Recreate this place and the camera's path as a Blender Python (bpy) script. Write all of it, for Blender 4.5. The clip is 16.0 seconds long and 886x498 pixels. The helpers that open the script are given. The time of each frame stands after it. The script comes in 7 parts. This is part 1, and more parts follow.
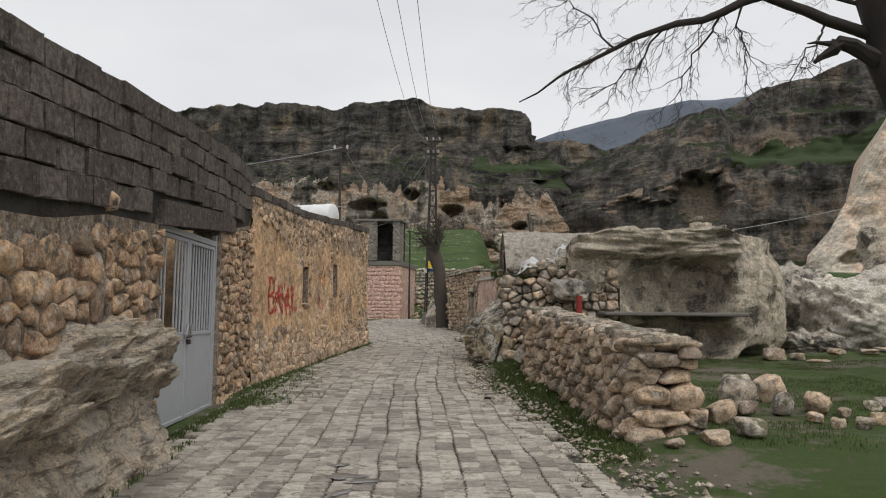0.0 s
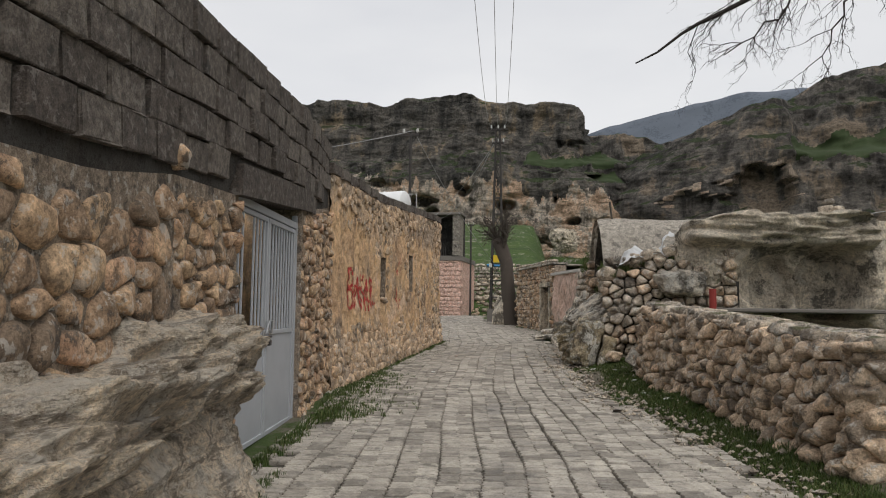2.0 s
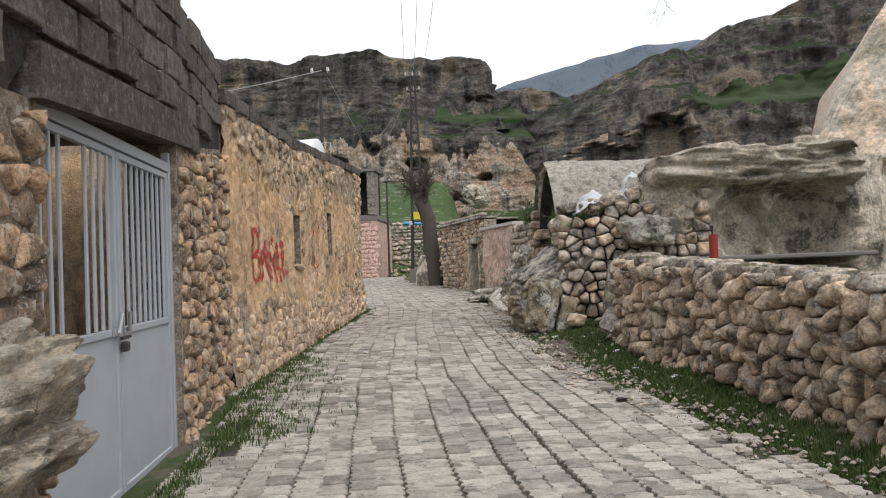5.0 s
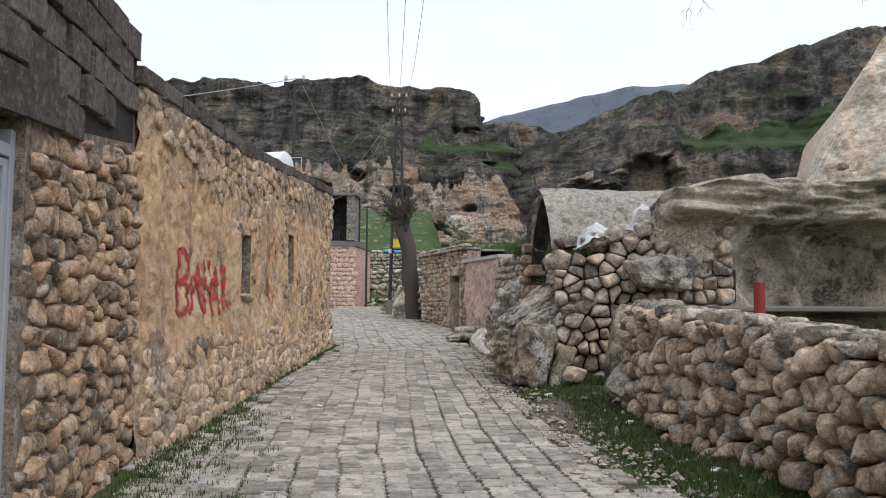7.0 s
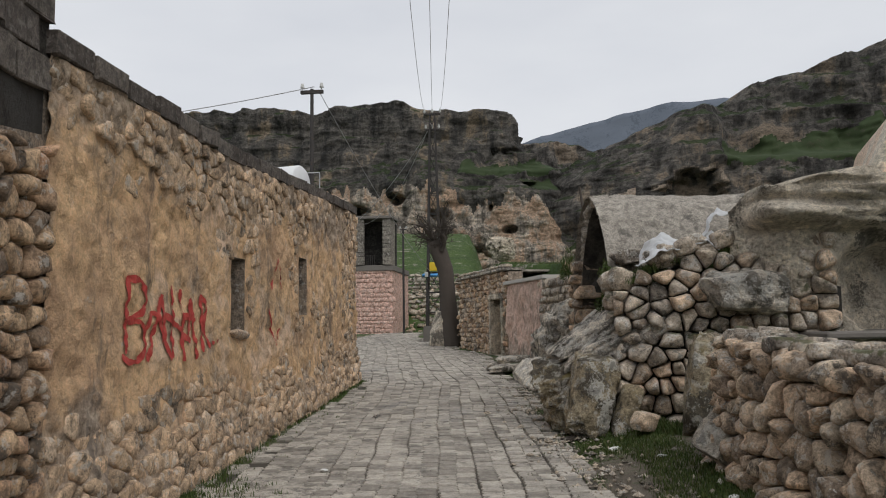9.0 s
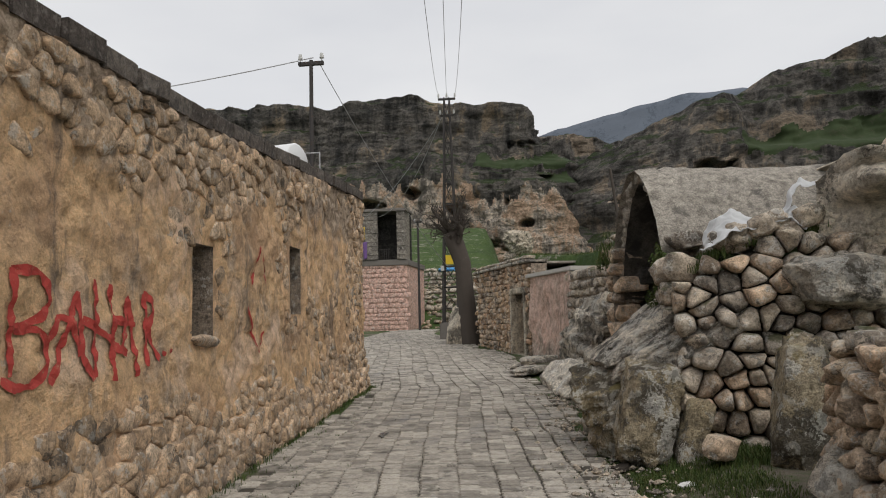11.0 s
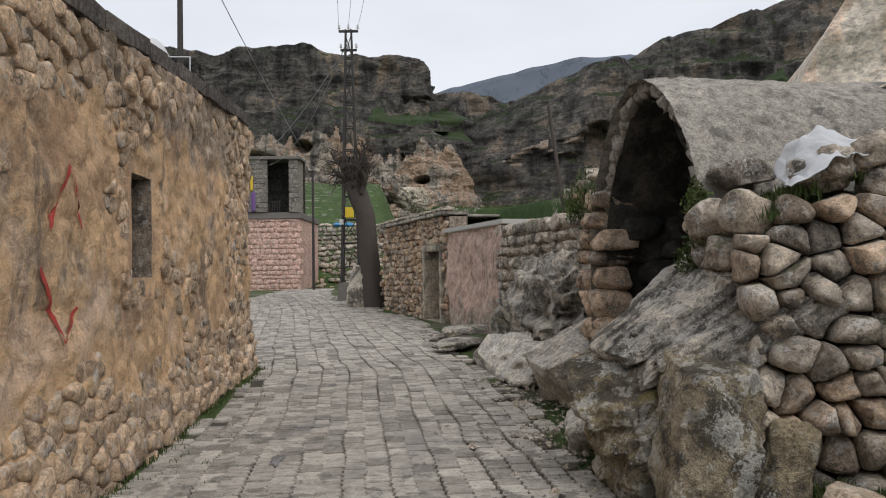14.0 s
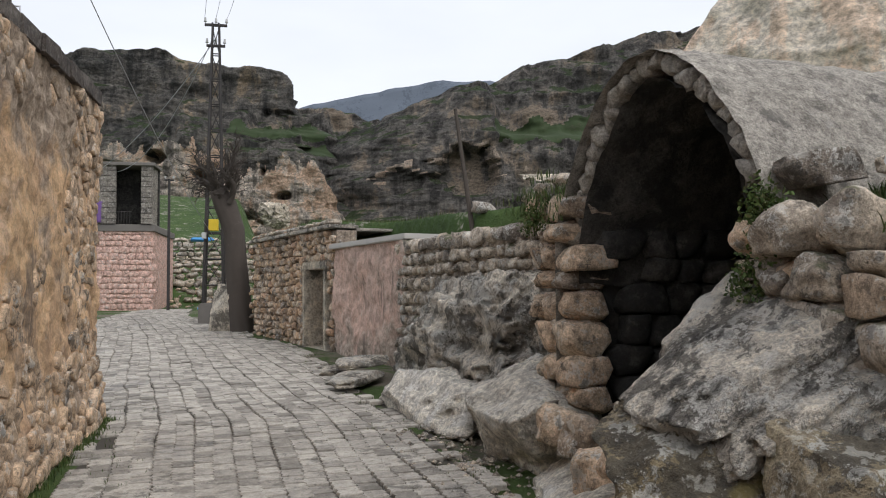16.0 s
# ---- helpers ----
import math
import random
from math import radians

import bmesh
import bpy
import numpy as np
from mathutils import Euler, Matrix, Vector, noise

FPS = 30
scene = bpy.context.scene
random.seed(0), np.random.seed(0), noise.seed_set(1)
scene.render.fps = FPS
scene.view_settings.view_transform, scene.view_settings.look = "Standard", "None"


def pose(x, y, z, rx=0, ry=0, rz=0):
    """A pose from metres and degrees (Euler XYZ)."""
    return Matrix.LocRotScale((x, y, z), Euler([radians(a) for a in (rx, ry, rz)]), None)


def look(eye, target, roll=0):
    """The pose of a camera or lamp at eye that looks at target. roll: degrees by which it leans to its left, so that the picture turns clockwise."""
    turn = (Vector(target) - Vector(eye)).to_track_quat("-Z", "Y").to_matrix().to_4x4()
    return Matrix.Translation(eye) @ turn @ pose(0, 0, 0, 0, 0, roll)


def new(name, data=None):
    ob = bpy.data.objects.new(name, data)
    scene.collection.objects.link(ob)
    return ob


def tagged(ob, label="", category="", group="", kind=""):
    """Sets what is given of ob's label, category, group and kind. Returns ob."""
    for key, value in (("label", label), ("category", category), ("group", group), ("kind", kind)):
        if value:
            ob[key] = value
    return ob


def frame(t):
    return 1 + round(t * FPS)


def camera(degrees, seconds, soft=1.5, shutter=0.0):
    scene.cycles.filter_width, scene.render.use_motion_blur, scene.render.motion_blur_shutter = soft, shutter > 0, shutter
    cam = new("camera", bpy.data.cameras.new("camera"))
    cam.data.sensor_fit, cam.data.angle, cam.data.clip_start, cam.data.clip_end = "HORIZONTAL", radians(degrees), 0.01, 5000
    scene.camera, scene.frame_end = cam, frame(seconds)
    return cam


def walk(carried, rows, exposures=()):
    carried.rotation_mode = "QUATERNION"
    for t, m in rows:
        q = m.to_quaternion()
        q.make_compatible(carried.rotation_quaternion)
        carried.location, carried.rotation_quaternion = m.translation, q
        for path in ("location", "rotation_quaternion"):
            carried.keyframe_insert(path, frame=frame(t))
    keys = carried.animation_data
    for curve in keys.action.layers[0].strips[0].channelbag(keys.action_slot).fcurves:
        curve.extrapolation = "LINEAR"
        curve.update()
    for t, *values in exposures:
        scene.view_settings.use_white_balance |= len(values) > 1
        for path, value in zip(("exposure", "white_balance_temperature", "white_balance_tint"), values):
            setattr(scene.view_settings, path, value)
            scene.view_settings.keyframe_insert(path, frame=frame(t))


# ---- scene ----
cam = camera(60.4, 16.0, soft=1.05)
METRES, EYE, TURN = 15.0, 1.5, 7.7
ROWS = [
    (0.0, 0.0, 0.0, 0.0, -0.05, 4.72, -0.59),
    (0.5, -0.0124, 0.0302, 0.0009, 1.92, 4.88, 0.32),
    (1.0, -0.0244, 0.062, 0.0025, 5.78, 4.61, -0.79),
    (1.5, -0.0403, 0.089, 0.0019, 5.04, 5.38, -0.51),
    (2.0, -0.0561, 0.1174, -0.002, 3.65, 4.44, -0.71),
    (2.5, -0.0689, 0.1469, -0.0004, 1.82, 4.3, -0.45),
    (3.0, -0.0822, 0.1746, 0.0021, -1.88, 4.49, 0.6),
    (3.5, -0.0884, 0.2035, 0.0032, -0.22, 4.15, 1.24),
    (4.0, -0.089, 0.2283, 0.002, -1.72, 2.92, 1.95),
    (6.5, -0.0731, 0.3771, 0.0067, -3.89, 0.85, 1.44),
    (7.0, -0.0738, 0.4086, 0.0094, -4.34, 3.57, -0.44),
    (7.5, -0.0716, 0.4407, 0.0103, -2.22, 3.46, 1.31),
    (8.0, -0.0683, 0.4716, 0.0112, -3.8, 3.58, 1.14),
    (8.5, -0.0652, 0.5026, 0.013, -3.96, 4.6, 1.85),
    (9.0, -0.0585, 0.5318, 0.0154, -1.13, 5.31, 0.82),
    (11.5, -0.0575, 0.6805, 0.0185, 0.38, 4.58, 1.16),
    (12.0, -0.0579, 0.7145, 0.0187, 0.97, 3.0, 0.28),
    (12.5, -0.0606, 0.746, 0.0208, -1.32, 2.74, 0.11),
    (13.0, -0.0633, 0.7787, 0.0221, -1.3, 3.15, 0.4),
    (13.5, -0.0705, 0.8104, 0.0233, -3.49, 2.72, -0.61),
    (14.0, -0.0761, 0.8451, 0.0233, -8.02, 1.62, 0.87),
    (14.5, -0.0795, 0.8764, 0.0246, -8.22, 1.95, -0.23),
    (15.0, -0.0869, 0.9087, 0.0266, -11.65, 2.59, 0.14),
    (15.5, -0.0905, 0.94, 0.0275, -13.8, 3.85, 0.88),
    (16.0, -0.0944, 0.9741, 0.0267, -18.55, 2.92, 0.48),
]
EXPOSURES = [(0.0, 0.06, 6500, 10), (3.0, 0.06, 6500, 10), (3.6, 0.26, 6450, 10), (4.2, 0.36, 6400, 10), (6.3, 0.85, 5950, 12), (6.6, 0.7, 5950, 12), (7.0, 0.45, 5950, 12), (8.0, 0.09, 6000, 12), (9.0, -0.05, 6300, 10), (12.0, 0.1, 6500, 10), (13.0, 0.2, 6400, 10), (14.0, 0.15, 6200, 11), (15.0, 0.2, 6150, 11), (16.0, 0.35, 6100, 11)]
walk(cam, [(t, pose(0, 0, EYE, 0, 0, TURN) @ pose(METRES * x, METRES * y, METRES * z, 90 + pitch, roll, yaw)) for t, x, y, z, yaw, pitch, roll in ROWS], EXPOSURES)

# ---- sky and light: an overcast afternoon ----
world = bpy.data.worlds.new("world")
scene.world = world
world.use_nodes = True
wn, wl = world.node_tree.nodes, world.node_tree.links
wn.clear()
w_out = wn.new("ShaderNodeOutputWorld")
w_bg = wn.new("ShaderNodeBackground")
w_sky = wn.new("ShaderNodeTexSky")
w_sky.sky_type = 'NISHITA'
w_sky.sun_disc = False
w_sky.sun_elevation = radians(52)
w_sky.sun_rotation = radians(143)
w_dull = wn.new("ShaderNodeHueSaturation")
w_dull.inputs["Saturation"].default_value = 0.35
w_dull.inputs["Value"].default_value = 0.09
w_co = wn.new("ShaderNodeTexCoord")
w_map = wn.new("ShaderNodeMapping")
w_map.inputs["Scale"].default_value = (1.2, 1.2, 3.5)
w_noise = wn.new("ShaderNodeTexNoise")
w_noise.inputs["Scale"].default_value = 1.6
w_noise.inputs["Detail"].default_value = 5
w_ramp = wn.new("ShaderNodeValToRGB")
w_ramp.color_ramp.elements[0].position, w_ramp.color_ramp.elements[0].color = 0.3, (0.70, 0.71, 0.74, 1)
w_ramp.color_ramp.elements[1].position, w_ramp.color_ramp.elements[1].color = 0.7, (0.86, 0.86, 0.86, 1)
w_mix = wn.new("ShaderNodeMix")
w_mix.data_type = 'RGBA'
w_mix.inputs[0].default_value = 0.85
wl.new(w_sky.outputs[0], w_dull.inputs["Color"])
wl.new(w_co.outputs["Generated"], w_map.inputs[0])
wl.new(w_map.outputs[0], w_noise.inputs["Vector"])
wl.new(w_noise.outputs["Fac"], w_ramp.inputs[0])
wl.new(w_dull.outputs[0], w_mix.inputs[6])
wl.new(w_ramp.outputs[0], w_mix.inputs[7])
wl.new(w_mix.outputs[2], w_bg.inputs["Color"])
w_bg.inputs["Strength"].default_value = 1.05
wl.new(w_bg.outputs[0], w_out.inputs[0])
sun = new("sun", bpy.data.lights.new("sun", 'SUN'))
sun.data.energy, sun.data.angle, sun.data.color = 1.5, radians(50), (1.0, 0.95, 0.88)
sun.matrix_world = look((13, -17, 30), (0, 0, 0))

# ---- small numeric helpers ----
rng = np.random.default_rng(7)


def vnoise(p):
    """Smooth value noise, -1 to 1, of an (n, 3) array."""
    i = np.floor(p).astype(np.int64)
    f = p - i
    f = f * f * (3 - 2 * f)
    total = 0
    for dx in (0, 1):
        for dy in (0, 1):
            for dz in (0, 1):
                h = (i[:, 0] + dx) * 374761393 + (i[:, 1] + dy) * 668265263 + (i[:, 2] + dz) * 2147483647
                h = (h ^ (h >> 13)) * 1274126177 & 0x7FFFFFFF
                h = (h ^ (h >> 16)) & 0xFFFF
                wx = f[:, 0] if dx else 1 - f[:, 0]
                wy = f[:, 1] if dy else 1 - f[:, 1]
                wz = f[:, 2] if dz else 1 - f[:, 2]
                total = total + (h / 32767.5 - 1) * wx * wy * wz
    return total


def fbm(p, octaves=4, gain=0.5):
    total, a = 0, 1.0
    for k in range(octaves):
        total = total + a * vnoise(p * 2.03 ** k + 17.3 * k)
        a *= gain
    return total


def worley(u, v, size):
    """Distance from each point to the nearest of scattered centres, and the gap to the second nearest, in units of size."""
    x, y = u / size, v / size
    ix, iy = np.floor(x), np.floor(y)
    f1, f2 = np.full(x.shape, 9.0), np.full(x.shape, 9.0)
    for dx in (-1, 0, 1):
        for dy in (-1, 0, 1):
            cx_, cy_ = ix + dx, iy + dy
            h1 = np.mod(np.sin(cx_ * 127.1 + cy_ * 311.7) * 43758.5453, 1)
            h2 = np.mod(np.sin(cx_ * 269.5 + cy_ * 183.3) * 24634.6345, 1)
            d_ = np.hypot(cx_ + h1 - x, cy_ + h2 - y)
            f2 = np.minimum(f2, np.maximum(f1, d_))
            f1 = np.minimum(f1, d_)
    return f1, f2 - f1


def smooth(a, b, v):
    s = np.clip((v - a) / (b - a), 0, 1)
    return s * s * (3 - 2 * s)


def mesh_data(name, verts, faces, material, soft=False):
    me = bpy.data.meshes.new(name)
    me.from_pydata([tuple(map(float, q)) for q in verts], [], [tuple(map(int, q)) for q in faces])
    me.materials.append(material)
    if soft:
        me.polygons.foreach_set("use_smooth", [True] * len(me.polygons))
    me.update()
    return me


def mesh_part(name, verts, faces, material, parent=None, label="", soft=False):
    ob = new(name, mesh_data(name, verts, faces, material, soft))
    ob.parent = parent
    return tagged(ob, label)


def part(name, bm, material, parent=None, label="", soft=False):
    me = bpy.data.meshes.new(name)
    bm.to_mesh(me)
    bm.free()
    me.materials.append(material)
    if soft:
        me.polygons.foreach_set("use_smooth", [True] * len(me.polygons))
    ob = new(name, me)
    ob.parent = parent
    return tagged(ob, label)


def empty(name, m, label, category, group="", kind=""):
    ob = new(name)
    ob.matrix_world = m
    return tagged(ob, label, category, group, kind)


def grid_faces(nu, nv):
    a = (np.arange(nu - 1)[:, None] * nv + np.arange(nv - 1)[None, :]).ravel()
    return np.stack([a, a + nv, a + nv + 1, a + 1], 1)


def sheet(name, P, material, parent=None, label="", soft=True, flip=False):
    nu, nv = P.shape[:2]
    f = grid_faces(nu, nv)
    return mesh_part(name, P.reshape(-1, 3), f[:, ::-1] if flip else f, material, parent, label, soft)


def box_bm(x0, x1, y0, y1, z0, z1, bevel=0.0, seg=1, bm=None):
    b = bmesh.new()
    bmesh.ops.create_cube(b, size=1.0)
    for q in b.verts:
        q.co = Vector((x0 + (q.co.x + 0.5) * (x1 - x0), y0 + (q.co.y + 0.5) * (y1 - y0), z0 + (q.co.z + 0.5) * (z1 - z0)))
    if bevel:
        bmesh.ops.bevel(b, geom=list(b.edges), offset=bevel, segments=seg, affect='EDGES')
    return b


def rod(bm, a, b, r0, r1=None, sides=8):
    """Adds a tapered rod from a to b to bm."""
    a, b = Vector(a), Vector(b)
    r1 = r0 if r1 is None else r1
    q = (b - a).to_track_quat('Z', 'Y')
    rings = []
    for c, r in ((a, r0), (b, r1)):
        rings.append([bm.verts.new(c + q @ Vector((r * math.cos(k * 2 * math.pi / sides), r * math.sin(k * 2 * math.pi / sides), 0))) for k in range(sides)])
    for k in range(sides):
        bm.faces.new((rings[0][k], rings[0][(k + 1) % sides], rings[1][(k + 1) % sides], rings[1][k]))
    bm.faces.new(rings[0][::-1])
    bm.faces.new(rings[1])
    return bm


def tube(name, points, radius, material, parent=None, label="", res=2):
    cu = bpy.data.curves.new(name, 'CURVE')
    cu.dimensions, cu.bevel_depth, cu.bevel_resolution, cu.use_fill_caps = '3D', radius, res, True
    sp = cu.splines.new('POLY')
    sp.points.add(len(points) - 1)
    for q, c in zip(sp.points, points):
        q.co = (*c, 1)
    cu.materials.append(material)
    ob = new(name, cu)
    ob.parent = parent
    return tagged(ob, label)


# ---- materials ----
class Nodes:
    def __init__(self, name):
        self.mat = bpy.data.materials.new(name)
        self.mat.use_nodes = True
        self.n, self.l = self.mat.node_tree.nodes, self.mat.node_tree.links
        self.b = self.n["Principled BSDF"]
        self.pos = self.n.new("ShaderNodeNewGeometry")

    def put(self, socket, value):
        if hasattr(value, "is_output"):
            self.l.new(value, socket)
        else:
            socket.default_value = value

    def where(self, scale=(1, 1, 1)):
        m = self.n.new("ShaderNodeMapping")
        self.l.new(self.pos.outputs["Position"], m.inputs[0])
        m.inputs["Scale"].default_value = scale
        return m.outputs[0]

    def noise(self, scale, detail=4, stretch=(1, 1, 1), rough=0.6):
        t = self.n.new("ShaderNodeTexNoise")
        t.inputs["Scale"].default_value, t.inputs["Detail"].default_value, t.inputs["Roughness"].default_value = scale, detail, rough
        self.l.new(self.where(stretch), t.inputs["Vector"])
        return t.outputs["Fac"]

    def cells(self, scale, feature='F1', stretch=(1, 1, 1), out="Distance"):
        t = self.n.new("ShaderNodeTexVoronoi")
        t.feature = feature
        t.inputs["Scale"].default_value = scale
        self.l.new(self.where(stretch), t.inputs["Vector"])
        return t.outputs[out]

    def math(self, op, a, b=0.0, clamp=False):
        t = self.n.new("ShaderNodeMath")
        t.operation, t.use_clamp = op, clamp
        self.put(t.inputs[0], a)
        self.put(t.inputs[1], b)
        return t.outputs[0]

    def step(self, v, lo, hi):
        t = self.n.new("ShaderNodeMapRange")
        t.interpolation_type = 'SMOOTHSTEP'
        self.put(t.inputs[0], v)
        t.inputs[1].default_value, t.inputs[2].default_value = lo, hi
        return t.outputs[0]

    def ramp(self, v, colours):
        t = self.n.new("ShaderNodeValToRGB")
        e = t.color_ramp.elements
        while len(e) < len(colours):
            e.new(0.5)
        for k, c in enumerate(colours):
            e[k].position = k / max(1, len(colours) - 1)
            e[k].color = (*c, 1)
        self.put(t.inputs[0], v)
        return t.outputs[0]

    def mix(self, fac, a, b, kind='MIX'):
        t = self.n.new("ShaderNodeMix")
        t.data_type, t.blend_type = 'RGBA', kind
        for s, v in ((t.inputs[0], fac), (t.inputs[6], a), (t.inputs[7], b)):
            self.put(s, (*v, 1) if isinstance(v, tuple) and len(v) == 3 else v)
        return t.outputs[2]

    def random(self):
        o = self.n.new("ShaderNodeObjectInfo").outputs["Random"]
        return self.math('FRACT', self.math('ADD', self.math('MULTIPLY', o, 7.31), self.math('MULTIPLY', self.pos.outputs["Random Per Island"], 3.77)))

    def upward(self):
        t = self.n.new("ShaderNodeSeparateXYZ")
        self.l.new(self.pos.outputs["Normal"], t.inputs[0])
        return t.outputs["Z"]

    def height(self):
        t = self.n.new("ShaderNodeSeparateXYZ")
        self.l.new(self.pos.outputs["Position"], t.inputs[0])
        return t.outputs["Z"]

    def finish(self, colour, rough=0.9, relief=None, strength=0.5, distance=0.02, metal=0.0):
        self.put(self.b.inputs["Base Color"], (*colour, 1) if isinstance(colour, tuple) and len(colour) == 3 else colour)
        self.put(self.b.inputs["Roughness"], rough)
        self.put(self.b.inputs["Metallic"], metal)
        self.b.inputs["Specular IOR Level"].default_value = 0.3
        if relief is not None:
            u = self.n.new("ShaderNodeBump")
            u.inputs["Strength"].default_value, u.inputs["Distance"].default_value = strength, distance
            self.l.new(relief, u.inputs["Height"])
            self.l.new(u.outputs[0], self.b.inputs["Normal"])
        return self.mat


def stone_material(name, colours, dark=(0.05, 0.047, 0.043), dark_at=0.56, pale=(0.62, 0.6, 0.55), pale_at=0.66, size=1.0, random=0.75, strength=0.7, moss=None, distance=0.02, pits=True, tilt=None, grain=1.0, speck=0.7, damp=False):
    """Weathered limestone: a tone for each piece, mottling, dark lichen, pale scars, pitted relief."""
    k = Nodes(name)
    big, mid, fine = k.noise(1.7 / size, 3), k.step(k.noise(9 / size, 6, rough=0.72), 0.3, 0.7), k.step(k.noise(48 / size, 5, rough=0.75), 0.3, 0.7)
    lines = None
    if tilt is not None:
        spin = k.n.new("ShaderNodeMapping")
        spin.inputs["Rotation"].default_value = (0, radians(tilt), 0)
        k.l.new(k.pos.outputs["Position"], spin.inputs[0])
        flat_ = k.n.new("ShaderNodeMapping")
        flat_.inputs["Scale"].default_value = (1, 1, 5)
        k.l.new(spin.outputs[0], flat_.inputs[0])
        bed_ = k.n.new("ShaderNodeTexNoise")
        bed_.inputs["Scale"].default_value, bed_.inputs["Detail"].default_value, bed_.inputs["Roughness"].default_value = 2.6, 7, 0.68
        k.l.new(flat_.outputs[0], bed_.inputs["Vector"])
        lines = bed_.outputs["Fac"]
    tone = k.math('ADD', k.math('MULTIPLY', k.random(), random), k.math('MULTIPLY', k.math('SUBTRACT', big, 0.5), 1.3 - 0.6 * random))
    if random < 0.3:
        tone = k.math('ADD', tone, 0.5 - random / 2)
    col = k.ramp(tone, colours)
    col = k.mix(0.8 * grain, col, k.ramp(mid, [(0.42, 0.41, 0.40), (1.0, 0.99, 0.97), (1.45, 1.43, 1.38)]), 'MULTIPLY')
    col = k.mix(0.65 * grain, col, k.ramp(fine, [(0.4, 0.4, 0.4), (1.05, 1.05, 1.05), (1.6, 1.6, 1.58)]), 'MULTIPLY')
    lich = k.step(k.math('ADD', k.math('MULTIPLY', k.noise(3.4 / size, 6, rough=0.62), 0.87), k.math('MULTIPLY', fine, 0.13)), dark_at - 0.012, dark_at + 0.028)
    col = k.mix(k.math('MULTIPLY', lich, 0.8), col, dark)
    scar = k.step(k.math('ADD', k.math('MULTIPLY', k.noise(5.0 / size, 6, rough=0.64), 0.87), k.math('MULTIPLY', fine, 0.13)), pale_at - 0.045, pale_at)
    col = k.mix(k.math('MULTIPLY', scar, 0.75), col, pale)
    spots_ = k.noise(10 / size, 6, rough=0.66)
    col = k.mix(k.math('MULTIPLY', k.step(spots_, 0.56, 0.63), 0.75 * speck), col, dark)
    col = k.mix(k.math('MULTIPLY', k.math('SUBTRACT', 1.0, k.step(spots_, 0.395, 0.44)), 0.6 * speck), col, pale)
    if moss:
        m = k.step(k.math('ADD', k.noise(3.2 / size, 5), k.math('MULTIPLY', k.upward(), 0.12)), moss[1], moss[1] + 0.1)
        col = k.mix(k.math('MULTIPLY', m, 0.85), col, moss[0])
    rel = k.math('ADD', k.math('MULTIPLY', mid, 0.8), k.math('MULTIPLY', fine, 0.35))
    if lines is not None:
        col = k.mix(k.math('MULTIPLY', k.step(lines, 0.555, 0.62), 0.75), col, dark)
        col = k.mix(k.math('MULTIPLY', k.math('SUBTRACT', 1.0, k.step(lines, 0.38, 0.44)), 0.6), col, pale)
        rel = k.math('ADD', rel, k.math('MULTIPLY', lines, 3.0))
    if pits:
        rel = k.math('ADD', rel, k.math('MULTIPLY', k.step(k.cells(14 / size), 0.0, 0.25), 0.3))
    gloss = 0.92
    if damp:
        wet = k.step(k.math('ADD', k.math('MULTIPLY', k.noise(0.55, 4, (1.3, 0.6, 1)), 0.8), k.math('MULTIPLY', k.noise(4.5, 5, rough=0.7), 0.2)), 0.55, 0.64)
        col = k.mix(k.math('MULTIPLY', wet, 0.75), col, k.mix(1.0, col, (0.52, 0.51, 0.51), 'MULTIPLY'))
        gloss = k.math('SUBTRACT', 0.92, k.math('MULTIPLY', wet, 0.45))
    return k.finish(col, gloss, rel, strength, distance)


WARM = [(0.20, 0.15, 0.11), (0.40, 0.27, 0.175), (0.53, 0.38, 0.245), (0.47, 0.295, 0.195), (0.62, 0.50, 0.36)]
m_warm = stone_material("warm_stone", WARM, dark_at=0.57, pale_at=0.67)
m_dry = stone_material("dry_stone", [(0.23, 0.185, 0.145), (0.43, 0.335, 0.25), (0.56, 0.42, 0.30), (0.46, 0.375, 0.285), (0.66, 0.555, 0.43)], dark_at=0.585, pale_at=0.63)
m_rubble = stone_material("rubble_stone", [(0.19, 0.165, 0.14), (0.35, 0.30, 0.245), (0.48, 0.405, 0.32), (0.40, 0.35, 0.295), (0.62, 0.56, 0.47)], dark_at=0.575, pale_at=0.61, moss=((0.07, 0.075, 0.03), 0.64))
m_rock = stone_material("outcrop_rock", [(0.36, 0.325, 0.285), (0.53, 0.48, 0.41), (0.68, 0.61, 0.515), (0.50, 0.445, 0.38)], random=0.1, size=1.5, dark_at=0.505, dark=(0.06, 0.056, 0.05), pale_at=0.585, strength=1.0, distance=0.05)
m_ledge = stone_material("ledge_rock", [(0.48, 0.395, 0.30), (0.66, 0.555, 0.43), (0.76, 0.65, 0.52), (0.58, 0.455, 0.33)], random=0.1, size=1.3, dark_at=0.56, dark=(0.19, 0.155, 0.12), pale_at=0.57, pale=(0.72, 0.66, 0.57), strength=1.0, distance=0.05, tilt=8)
m_chalk = stone_material("chalky_rock", [(0.48, 0.44, 0.37), (0.64, 0.59, 0.51), (0.72, 0.67, 0.59), (0.58, 0.52, 0.43)], random=0.1, size=1.8, dark_at=0.60, dark=(0.20, 0.18, 0.15), pale_at=0.6, pale=(0.82, 0.79, 0.74), strength=0.9, distance=0.05, speck=0.4)
